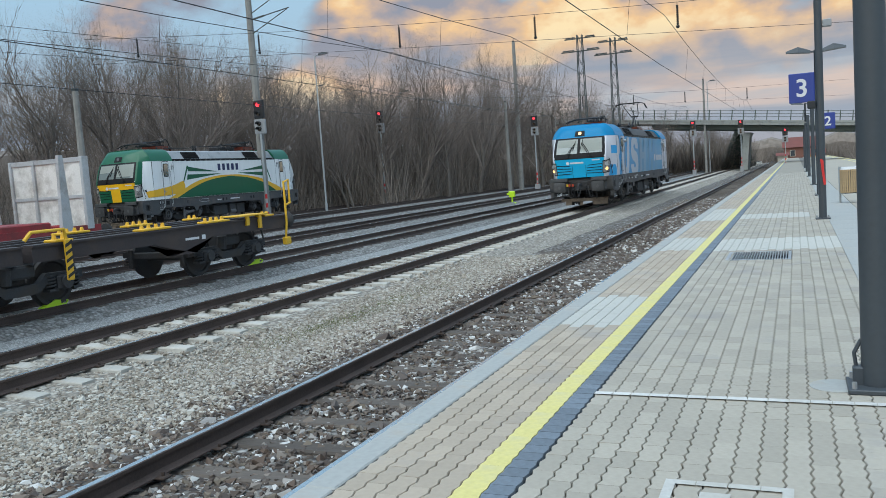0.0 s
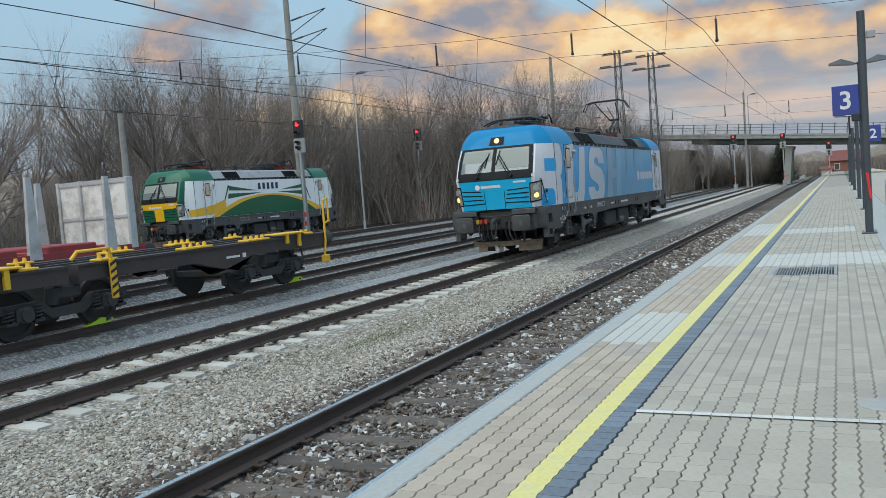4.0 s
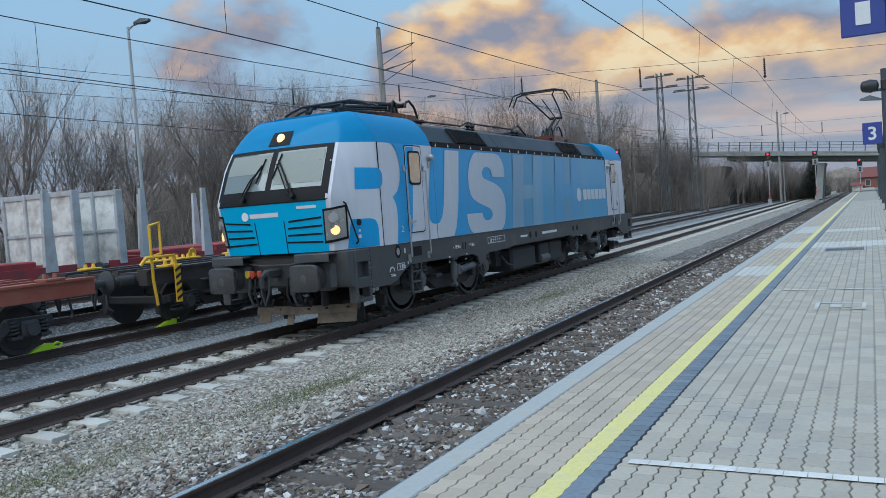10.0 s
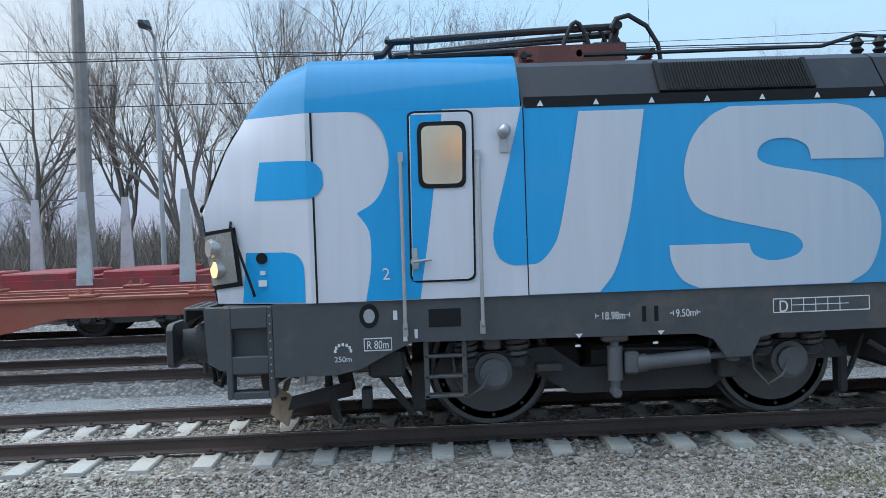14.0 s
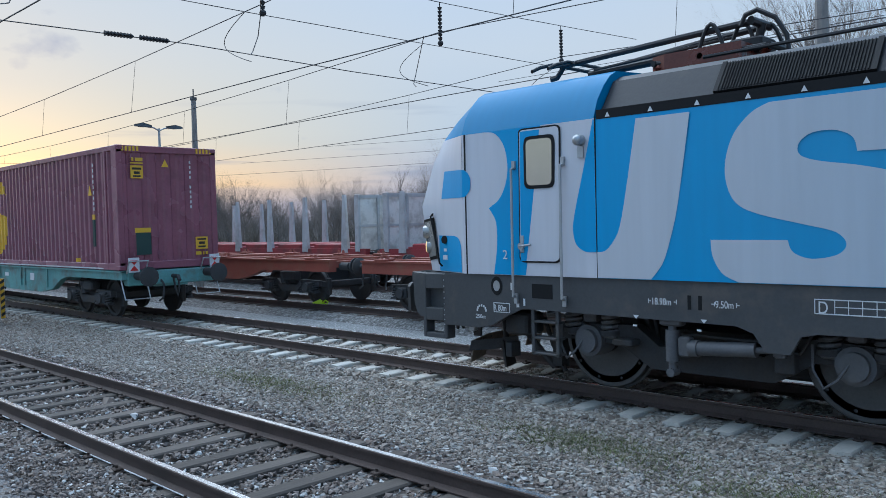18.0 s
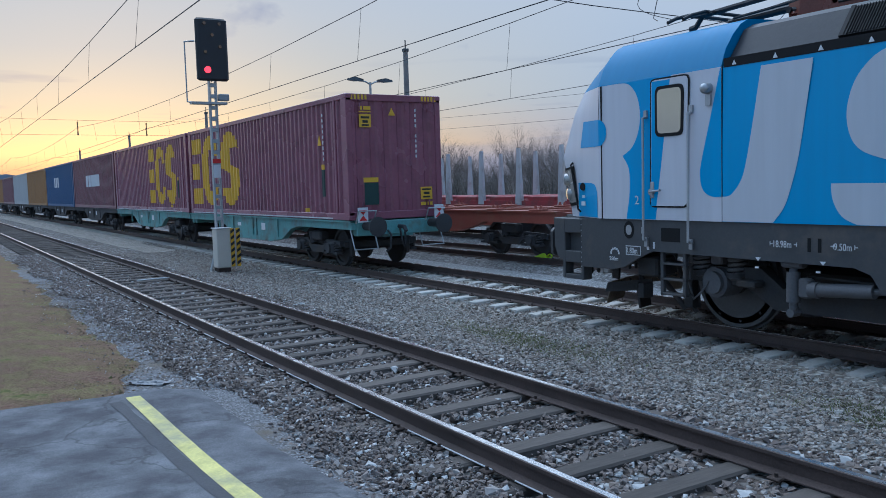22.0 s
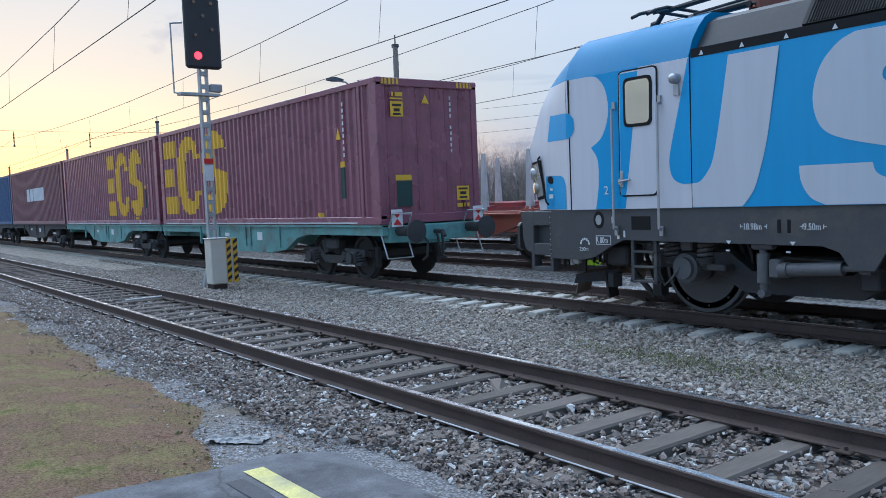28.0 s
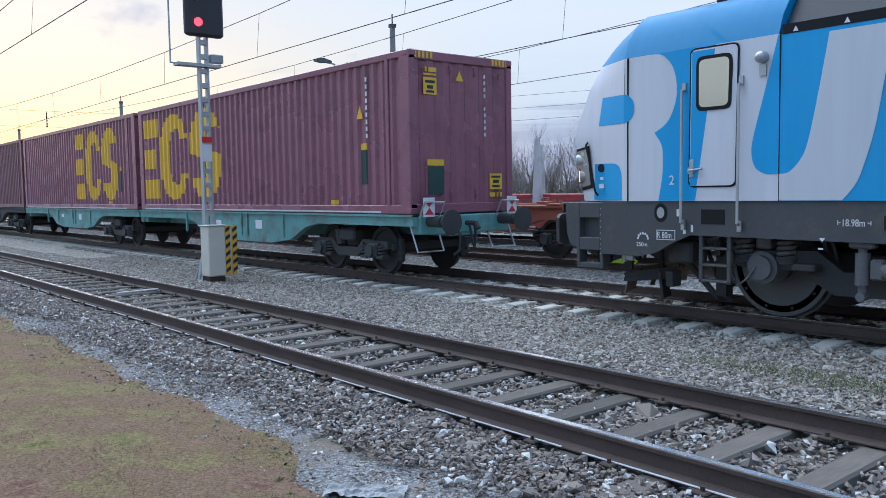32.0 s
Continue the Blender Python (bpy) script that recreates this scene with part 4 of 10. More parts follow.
    part("insulator_mount", i, M_INSUL, ob, "red-brown insulators under the collector", smooth="auto")
    part("base_tray", Shape().loft([[(-0.42, y - 0.55, zz), (0.42, y - 0.55, zz), (0.5, y - 0.35, zz), (0.5, y + 0.6, zz), (-0.5, y + 0.6, zz), (-0.5, y - 0.35, zz)] for zz in (3.64, 3.80)]), M_INSUL, ob, "red-brown base tray")
    return ob


def locomotive(label, pal, kind, at):
    lo = thing("electric_locomotive", label, "locomotive", at)
    # shells of both cabs
    for end in (0, 1):
        nm = lambda sh, name, smooth="auto": (lambda me: (fixed(me), me)[1])(sh.mesh(name))
        put = lambda name, sh, m, par=None, lab="", smooth="auto": part(name, mirrored(nm(sh, name)) if end else nm(sh, name), m, par or lo, lab, smooth)
        for sg in (1, -1):
            shell = nose_patch(sg * 0.93, sg * 2, 1.30, 3.10, 14, 12)
            shell.loft([[(sg * 1.5, 1.5, 1.30), (sg * 1.5, 1.5, 2.2), (sg * 1.49, 1.5, 3.10)], [(sg * 1.5, 3.58, 1.30), (sg * 1.5, 3.58, 2.2), (sg * 1.49, 3.58, 3.10)]], False, False, closed=False)
            cab = put("cab_side", shell, pal["cab"]) if sg > 0 else (put("cab_side", shell, pal["cab"]), cab)[1]
        cap = nose_patch(-2, 2, 3.10, 3.62, 24, 10)
        cap.loft([[(x, y, z) for x, z in ((1.49, 3.10), (1.40, 3.30), (1.27, 3.45), (1.14, 3.56), (1.0, 3.62), (0.5, 3.65), (-0.5, 3.65), (-1.0, 3.62), (-1.14, 3.56), (-1.27, 3.45), (-1.40, 3.30), (-1.49, 3.10))] for y in (1.5, 3.56)], False, True, closed=False)
        cap.loft([[(x, 1.5, 3.62) for x in (-1.0, -0.5, 0.5, 1.0)], [(x, 1.5, z) for x, z in ((-1.0, 3.62), (-0.5, 3.65), (0.5, 3.65), (1.0, 3.62))]], False, False, closed=False)
        put("cab_roof", cap, pal["cap"])
        front = put("front_panel", nose_patch(-0.93, 0.93, 1.30, 2.16, 20, 8, 0.012, thick=0.03), pal["front"])
        put("screen_surround", nose_patch(-0.96, 0.96, 2.16, 3.10, 20, 8, 0.004, thick=0.03), M_BLACK)
        scr = put("windscreen", nose_patch(-0.86, -0.05, 2.38, 3.03, 10, 6, 0.012), M_SCREEN, None, "grey-green windscreen pane")
        put("windscreen", nose_patch(0.05, 0.86, 2.38, 3.03, 10, 6, 0.012), M_SCREEN, None, "grey-green windscreen pane")
        for u in (-0.86, 0.05):
            put("sun_blind", nose_patch(u + 0.02, u + 0.79, 2.68 if u < 0 else 2.46, 3.01, 8, 4, 0.016), M_CREAM, scr, "pale roller blind behind the screen")
        for sg in (-1, 1):
            for k in range(4):
                put("louvre", nose_patch(sg * 0.28 + sg * 0.02 * k, sg * 0.86, 1.47 + 0.115 * k, 1.50 + 0.115 * k, 6, 1, 0.022, 0.02 * (k - 1), 0.02), M_BLACK, front, "dark cooling slot")
        seams = nose_patch(-0.94, 0.94, 2.145, 2.165, 20, 1, 0.02, thick=0.02)
        q = nose_patch(-0.27, -0.255, 1.30, 1.85, 1, 6, 0.016)
        seams.add(q.v, q.f)
        q = nose_patch(0.255, 0.27, 1.30, 1.85, 1, 6, 0.016)
        seams.add(q.v, q.f)
        put("panel_seam", seams, M_BLACK, front)
        put("nameplate", nose_patch(-0.33, 0.18, 1.925, 2.0, 6, 1, 0.018), M_MARK, front, "white maker's bar on the front")
        put("number_bar", nose_patch(0.5, 0.8, 2.03, 2.08, 6, 1, 0.018), M_MARK, front, "pale number bar")
        q = Shape()
        c = nose_at(-0.42, 1.96)
        put("round_badge", q.rod(c + Vector((0, -0.022, 0)), c + Vector((0, 0.01, 0)), 0.075, n=18), M_MARK, front)
        for sg in (-1, 1):
            box = put("headlamp_housing", nose_patch(sg * 0.88, sg * 1.30, 1.43, 2.0, 8, 6, 0.014, 0.05, 0.06), M_BLACK, None, "black headlamp cluster")
            put("lamp_bezel", nose_patch(sg * 0.905, sg * 1.255, 1.475, 1.965, 6, 5, 0.024, 0.045), M_SILVER if end == 0 else M_LENS, box, "silver reflector behind clear glass" if end == 0 else "")
            for u, zz, m, rr in ((1.05, 1.64, M_LAMP if end == 0 and kind == "blue" else M_LENS, 0.085), (1.03, 1.85, M_LENS if end else M_STEEL, 0.09)):
                c = nose_at(sg * u, zz)
                d = Vector((sg * 0.55, -0.835, 0))
                put("lamp_ring", Shape().rod(c - d * 0.05, c + d * 0.030, rr + 0.012, rr + 0.006, n=20), M_SILVER, box, "silver ring round the lamp")
                put("lamp", Shape().rod(c - d * 0.05, c + d * 0.045, rr, rr * 0.92, n=20), m, box, "lit headlamp" if m is M_LAMP else "unlit lamp lens")
        put("top_lamp_housing", nose_patch(-0.2, 0.2, 3.14, 3.36, 6, 4, 0.012, thick=0.04), M_BLACK)
        c = nose_at(0, 3.25)
        put("top_lamp", Shape().rod(c + Vector((0, -0.03, 0.02)), c + Vector((0, 0.04, -0.02)), 0.075, n=16), M_LAMPWARM if end == 0 and kind == "blue" else M_LENS, None, "small lit lamp above the screen")
        for u0, u1, zt in ((0.12, 0.46, 2.86), (-0.16, -0.40, 2.80)):
            a, b, e = nose_at(u1, 2.24), nose_at((u0 + u1) / 2, 2.58), nose_at(u0, zt)
            off = Vector((0, -0.05, 0.02))
            w = Shape().tube([a + off, b + off, e + off], 0.016, 6).rod(nose_at(u0 - 0.06, zt - 0.30) + off * 0.7, nose_at(u0 + 0.02, zt + 0.12) + off * 0.7, 0.014, n=6)
            w.rod(a, a + off * 1.4, 0.045, n=10).tube([nose_at(u1 - 0.06, 2.24) + off, nose_at((u0 + u1) / 2 - 0.05, 2.55) + off, nose_at(u0 - 0.02, zt - 0.06) + off], 0.012, 6)
            put("wiper", w, M_BLACK)
        # seams, doors, rails on both sides of the cab
        for sg in (-1, 1):
            X = lambda y, o=0.0: sg * (side_x(y) + o)
            put("cab_seam", Shape().box(*sorted((X(1.55, -0.01), X(1.55, 0.004))), 1.545, 1.565, 1.30, 3.10), M_BLACK, cab)
            put("cab_seam", Shape().box(*sorted((X(3.58, -0.01), X(3.58, 0.003))), 3.577, 3.587, 1.30, 3.10), M_BLACK, cab)
            dr = Shape()
            dr.prism(curve_through([(2.45, 1.54, 1), (2.45, 1.52), (2.47, 1.48), (2.52, 1.46, 1), (3.01, 1.46, 1), (3.06, 1.48), (3.08, 1.52), (3.08, 1.54, 1), (3.105, 3.0, 1), (3.10, 3.04), (3.08, 3.07), (3.03, 3.085, 1), (2.54, 3.085, 1), (2.49, 3.07), (2.47, 3.04), (2.47, 3.0, 1)], 3), "x", X(2.5, 0.001), X(2.5, 0.010))
            door_film = dr
            d0 = put("door_seal", dr, M_BLACK, cab, "black door gasket")
            dd = Shape().prism(curve_through([(2.47, 1.54, 1), (2.47, 1.53), (2.49, 1.50), (2.53, 1.48, 1), (3.0, 1.48, 1), (3.04, 1.50), (3.06, 1.53), (3.06, 1.54, 1), (3.085, 3.0, 1), (3.08, 3.03), (3.06, 3.055), (3.03, 3.065, 1), (2.55, 3.065, 1), (2.51, 3.055), (2.49, 3.03), (2.49, 3.0, 1)], 3), "x", X(2.5, 0.004), X(2.5, 0.014))
            door = put("cab_door", dd, pal["cab"], cab)
            put("window_seal", Shape().prism(curve_through([(2.56, 2.46, 1), (2.565, 2.40), (2.60, 2.36), (2.66, 2.35, 1), (2.93, 2.35, 1), (2.98, 2.36), (3.01, 2.40), (3.015, 2.46, 1), (3.03, 2.86, 1), (3.02, 2.93), (2.99, 2.97), (2.93, 2.98, 1), (2.66, 2.98, 1), (2.60, 2.97), (2.57, 2.93), (2.56, 2.86, 1)], 3), "x", X(2.5, 0.012), X(2.5, 0.024)), M_BLACK, door)
            put("door_window", Shape().prism(curve_through([(2.60, 2.47, 1), (2.605, 2.43), (2.63, 2.40), (2.67, 2.39, 1), (2.92, 2.39, 1), (2.95, 2.40), (2.975, 2.43), (2.98, 2.47, 1), (2.99, 2.86, 1), (2.985, 2.90), (2.96, 2.93), (2.92, 2.94, 1), (2.67, 2.94, 1), (2.63, 2.93), (2.605, 2.90), (2.60, 2.86, 1)], 3), "x", X(2.5, 0.018), X(2.5, 0.028)), M_CABGLASS, door, "cab side window mirroring the evening sky")
            put("door_handle", Shape().rod((X(2.5, 0.0), 2.50, 1.66), (X(2.5, 0.05), 2.50, 1.66), 0.045, n=10).rod((X(2.5, 0.05), 2.48, 1.66), (X(2.5, 0.05), 2.66, 1.68), 0.014, n=8).box(*sorted((X(2.5, 0.0), X(2.5, 0.03))), 2.47, 2.53, 1.58, 1.79, 0.008), M_STEEL, door)
            for y in (2.395, 3.135):
                hr = Shape().tube([(X(y, 0.0), y, 2.62), (X(y, 0.07), y, 2.60), (X(y, 0.07), y - 0.01, 1.1), (X(y, 0.0), y - 0.01, 1.08)], 0.018, 8)
                hr.box(*sorted((X(y, 0.0), X(y, 0.03))), y - 0.025, y + 0.025, 2.60, 2.70).box(*sorted((X(y, 0.0), X(y, 0.03))), y - 0.035, y + 0.015, 1.02, 1.12)
                put("grab_rail", hr, M_STEEL, cab, "upright steel grab rail beside the door")
            put("side_lamp", Shape().rod((X(3.3, 0), 3.39, 2.87), (X(3.3, 0.08), 3.39, 2.87), 0.065, n=16).ball((X(3.3, 0.07), 3.39, 2.87), 0.062, 8).box(*sorted((X(3.3), X(3.3, 0.02))), 3.35, 3.43, 2.67, 2.80), M_STEEL, cab)
            put("corner_rail", Shape().tube([(X(0.72, 0.0), 0.72, 2.10), (X(0.72, 0.05), 0.72, 2.06), (X(0.80, 0.05), 0.82, 1.75), (X(0.92, 0.05), 0.93, 1.42), (X(0.92, 0.0), 0.93, 1.38)], 0.014, 7), M_BLACK, cab)
            put("filler_cap", Shape().rod((X(1.02, -0.01), 1.02, 1.74), (X(1.02, 0.014), 1.02, 1.74), 0.055, n=16), M_BLACK, cab)
            put("sticker", Shape().box(*sorted((X(1.0, 0.0), X(1.0, 0.008))), 1.0, 1.05, 1.58, 1.62), M_MARK, cab, "small pale sticker")
            put("sticker", Shape().box(*sorted((X(1.0, 0.0), X(1.0, 0.008))), 0.98, 1.06, 1.47, 1.53), M_MARK, cab, "small pale sticker")
        # buffers, couplings, plough
        fr = Shape().box(-1.36, 1.36, 0.58, 1.5, 0.80, 1.29, 0.03)
        beam = put("buffer_beam", fr, M_FRAME)
        for sg in (-1, 1):
            bz = 0.96
            b = Shape().rod((sg * 0.875, 0.09, bz), (sg * 0.875, 0.30, bz), 0.13, 0.13, n=16).rod((sg * 0.875, 0.26, bz), (sg * 0.875, 0.52, bz), 0.17, 0.2, n=18)
            buf = put("buffer", b, M_BOGIE, beam, "dark buffer with a worn rectangular face")
            face = Shape().loft([[(sg * 0.875 + x * k, y, bz + z * k) for x, z in ((-0.28, -0.14), (-0.25, -0.175), (-0.20, -0.19), (0.20, -0.19), (0.25, -0.175), (0.28, -0.14), (0.28, 0.14), (0.25, 0.175), (0.20, 0.19), (-0.20, 0.19), (-0.25, 0.175), (-0.28, 0.14))] for y, k in ((0.0, 0.93), (0.012, 1.0), (0.07, 1.0), (0.12, 0.5))])
            put("buffer_plate", face, M_BUFFER, buf, "worn buffer plate with a greasy middle")
            put("buffer_plate", Shape().lathe([(0.002, -0.004), (0.05, -0.004), (0.07, 0.002)], (sg * 0.875, 0, bz), "y", 16), M_TYRE, buf, "rubbed greasy spot")
            put("crash_box", Shape().box(*sorted((sg * 0.60, sg * 1.20)), 0.40, 0.62, 0.74, 1.20, 0.07), M_FRAME, beam)
            tread = put("tread_plate", Shape().box(*sorted((sg * 0.55, sg * 1.25)), 0.22, 0.60, 1.262, 1.285, 0.006).box(*sorted((sg * 0.55, sg * 1.25)), 0.215, 0.24, 1.17, 1.28, 0.006), M_FRAME, beam, "grey tread plate over the buffer")
            put("tread_rib", Shape().box(*sorted((sg * 0.60, sg * 1.20)), 0.26, 0.30, 1.284, 1.290).box(*sorted((sg * 0.60, sg * 1.20)), 0.36, 0.40, 1.284, 1.290).box(*sorted((sg * 0.60, sg * 1.20)), 0.46, 0.50, 1.284, 1.290), M_BOGIE, tread)
            put("beam_cheek", Shape().loft([[(sg * x, y, z) for y, z in ((0.46, 1.285), (0.67, 1.285), (0.67, 0.78), (0.60, 0.78), (0.53, 0.83), (0.48, 0.95))] for x in (1.10, 1.455)]), M_FRAME, beam, "rounded cheek of the buffer beam")
            x0, x1 = sorted((sg * 1.30, sg * 1.47))
            for a, c_ in ((0.66, 0.72), (1.06, 1.12)):
                put("step_side", Shape().box(x0, x1, a, c_, 0.50, 1.29, 0.01), M_FRAME, beam)
            for z0, z1 in ((0.50, 0.57), (0.74, 0.91), (1.12, 1.29)):
                put("step", Shape().box(x0, x1 - 0.002, 0.715, 1.065, z0, z1, 0.008), M_FRAME, beam, "grey shunter's step")
            put("step_back", Shape().box(sg * 1.29 - 0.01, sg * 1.29 + 0.01, 0.66, 1.12, 0.80, 1.28), M_BLACK, beam)
        h = Shape().box(-0.06, 0.06, 0.12, 0.6, 0.98, 1.10, 0.02).tube([(0, 0.12, 1.04), (0, 0.02, 1.0), (0, 0.03, 0.88), (0, 0.12, 0.84)], 0.05, 8)
        h.tube([(-0.07, 0.16, 1.0), (-0.07, 0.10, 0.75), (0, 0.08, 0.55), (0.07, 0.10, 0.75), (0.07, 0.16, 1.0)], 0.025, 7)
        h.box(-0.58, 0.58, 0.50, 0.60, 0.82, 1.24, 0.02)
        put("coupling", h, M_BOGIE, beam, "screw coupling hanging from the hook")
        for k, (x, m) in enumerate(((-0.56, M_BOGIE), (-0.44, M_BLACK), (-0.30, M_BLACK), (0.26, M_BLACK), (0.38, M_BOGIE), (0.52, M_BLACK))):
            put("air_hose", Shape().tube([(x, 0.52, 0.98), (x, 0.38, 0.95), (x + 0.03, 0.30, 0.72), (x + 0.08, 0.34, 0.52), (x + 0.15, 0.42, 0.50), (x + 0.18, 0.46, 0.62)], 0.026, 8), m, beam)
        for x, m in ((-0.50, M_COCK), (-0.34, M_COCK), (-0.60, M_HAZ_Y)):
            put("hose_cock", Shape().rod((x, 0.36, 1.0), (x, 0.52, 1.02), 0.03, n=8).box(x - 0.05, x + 0.05, 0.36, 0.40, 0.99, 1.08, 0.01), m, beam, "red stop cock on the air line" if m is M_COCK else "yellow stop cock")
        put("uncoupling_lever", Shape().tube([(-0.62, 0.46, 1.17), (-0.3, 0.40, 1.14), (0.3, 0.40, 1.14), (0.62, 0.46, 1.17)], 0.016, 7), M_BOGIE, beam)
        # plough: three bent plates with a notch, hung on brackets, wings swept back
        plate = lambda pts, z0, z1: Shape().loft([[(x, y, z0), (x, y + 0.05, z1), (x, y + 0.065, z1), (x, y + 0.015, z0)] for x, y in pts])
        pgh = put("snow_plough", plate([(-1.12, 1.15), (-0.85, 0.86), (-0.15, 0.78), (0.38, 0.84), (1.08, 1.16)], 0.30, 0.44), M_PLOUGH, beam, "dusty tan snow plough")
        put("plough_blade", plate([(-0.85, 0.858), (-0.55, 0.822)], 0.14, 0.30), M_PLOUGH, pgh)
        put("plough_blade", plate([(-0.15, 0.778), (-0.02, 0.79)], 0.12, 0.30), M_PLOUGH, pgh)
        put("plough_blade", plate([(0.44, 0.868), (1.06, 1.152)], 0.13, 0.30), M_PLOUGH, pgh)
        for sg in (-1, 1):
            put("plough_wing", Shape().loft([[(sg * 1.10, 1.17, 0.30), (sg * 1.10, 1.22, 0.44), (sg * 1.085, 1.22, 0.44), (sg * 1.085, 1.17, 0.30)], [(sg * 0.80, 1.80, 0.36), (sg * 0.80, 1.80, 0.52), (sg * 0.785, 1.80, 0.52), (sg * 0.785, 1.80, 0.36)]]), M_BOGIE, pgh)
            put("plough_bracket", Shape().loft([[(sg * 0.62 + d, 0.84, 0.43), (sg * 0.62 + d, 0.97, 0.43), (sg * 0.62 + d, 0.99, 0.82), (sg * 0.62 + d, 0.80, 0.82)] for d in (-0.02, 0.02)]), M_BOGIE, pgh)
            for x, y in ((0.30, 0.83), (0.60, 0.94), (0.95, 1.10)):
                put("bolt", Shape().rod((sg * x, y + 0.06, 0.39), (sg * x, y - 0.02, 0.39), 0.018, n=6), M_BOGIE, pgh)
            put("rail_guard", Shape().loft([[(sg * 0.60, 1.56, 0.10), (sg * 0.92, 1.66, 0.10), (sg * 0.92, 1.70, 0.10), (sg * 0.60, 1.60, 0.10)], [(sg * 0.60, 1.48, 0.46), (sg * 0.92, 1.60, 0.46), (sg * 0.92, 1.64, 0.46), (sg * 0.60, 1.52, 0.46)]]).rod((sg * 0.75, 1.56, 0.40), (sg * 0.75, 1.52, 0.98), 0.04, n=8), M_BOGIE, beam, "grimy rail guard")
            # pipes and cocks showing under the skirt behind the steps
            put("brake_pipe", Shape().tube([(sg * 1.30, 1.15, 0.72), (sg * 1.30, 1.35, 0.66), (sg * 1.28, 1.5, 0.68), (sg * 1.20, 1.8, 0.78), (sg * 1.15, 2.2, 0.84)], 0.022, 7), M_BOGIE, beam)
            put("hose_cock", Shape().rod((sg * 1.32, 1.36, 0.60), (sg * 1.32, 1.36, 0.76), 0.035, n=8).box(*sorted((sg * 1.28, sg * 1.36)), 1.40, 1.52, 0.62, 0.70, 0.015), M_STEEL, beam, "pale cock under the skirt")
            put("sand_box", Shape().box(*sorted((sg * 0.92, sg * 1.30)), 2.00, 2.36, 0.62, 0.90, 0.03).box(*sorted((sg * 1.0, sg * 1.2)), 1.92, 2.02, 0.30, 0.50, 0.01).rod((sg * 0.98, 2.1, 0.62), (sg * 0.80, 2.42, 0.16), 0.04, n=8), M_BOGIE, beam, "grimy sand box and pipe")
    # flanks and roof between the cabs
    side = Shape()
    for sg in (-1, 1):
        side.loft([[(sg * 1.5, y, 1.30), (sg * 1.5, y, 2.2), (sg * 1.49, y, 3.10)] for y in (3.58, 8, 12, 15.40)], False, False, closed=False)
    body = part("body", side, pal["side"], lo)
    under = Shape().box(-1.44, 1.44, 1.5, 17.48, 0.98, 1.30).box(-1.0, 1.0, 7.4, 11.6, 0.5, 1.0)
    part("underframe", under, M_FRAME, lo)
    sec = [(1.47, 3.08), (1.40, 3.14), (1.10, 3.50), (0.95, 3.56), (-0.95, 3.56), (-1.10, 3.50), (-1.40, 3.14), (-1.47, 3.08)]
    roof = None
    for a, b in ((3.58, 7.2), (7.22, 11.7), (11.72, 15.40)):
        rf = part("roof", Shape().loft([[(x, y, z) for x, z in sec] for y in (a, b)], True, True), M_ROOF if kind == "blue" else M_ROOFPALE, lo, "slate grey roof hatch" if kind == "blue" else "silver-grey roof hatch")
        roof = roof or rf
    bl = Shape()
    for sg in (-1, 1):
        bl.box(*sorted((sg * 1.42, sg * 1.495)), 3.60, 15.38, 3.085, 3.18)
        for a in (5.0, 11.9):
            bl.loft([[(sg * 1.36, y, 3.20), (sg * 1.13, y, 3.475), (sg * 1.15, y, 3.495), (sg * 1.38, y, 3.22)] for y in (a, a + 1.45)])
    part("roof_gutter", bl, M_BLACK, roof, "black roof joint and vent grilles")
    for sg in (-1, 1):
        for a in (5.0, 11.9):
            sl = Shape()
            for k in range(46):
                y = a + 0.03 + 0.031 * k
                sl.loft([[(sg * 1.375, y + d, 3.225), (sg * 1.155, y + d, 3.49), (sg * 1.165, y + d, 3.50), (sg * 1.385, y + d, 3.235)] for d in (0, 0.008)])
            for y in (a - 0.05, a + 1.45):
                sl.loft([[(sg * 1.36, y + d, 3.19), (sg * 1.12, y + d, 3.48), (sg * 1.15, y + d, 3.51), (sg * 1.39, y + d, 3.22)] for d in (0, 0.05)])
            part("vent_slats", sl, M_BLACK, roof, "black vent slats")
    for sg in (-1, 1):
        for k in range(22):
            y = 3.75 + 0.54 * k
            part("fixing_mark", Shape().prism([(y - 0.03, 3.10), (y + 0.03, 3.10), (y, 3.15)], "x", sg * 1.49, sg * 1.50), M_MARK, roof)
    ro = Shape()
    for y in (7.4, 7.65, 10.2, 10.5):
        ro.lathe([(0.03, 3.56), (0.075, 3.6), (0.04, 3.63), (0.075, 3.67), (0.04, 3.70), (0.075, 3.74), (0.03, 3.80)], (0.5, y, 0), "z", 10)
    ro.tube([(0.5, 4.4, 3.70), (0.5, 7.0, 3.72), (0.5, 7.4, 3.82), (0.5, 7.65, 3.80), (0.5, 10.2, 3.80), (0.5, 10.6, 3.92), (0.5, 11.2, 3.7)], 0.02, 6)
    for k in range(5):
        ro.rod((0.2, 11.6 + 0.26 * k, 3.7), (-0.3, 11.6 + 0.26 * k, 3.7), 0.10, n=12)
    ro.box(-0.4, 0.4, 10.7, 11.3, 3.55, 3.8, 0.03)
    part("roof_equipment", ro, M_PANTO, roof, "insulators, cables and resistors on the roof", smooth="auto")
    pantograph(lo, 4.25, False)
    if kind == "blue":
        pantograph(lo, 13.9, True)
    else:
        pantograph(lo, 13.9, False)
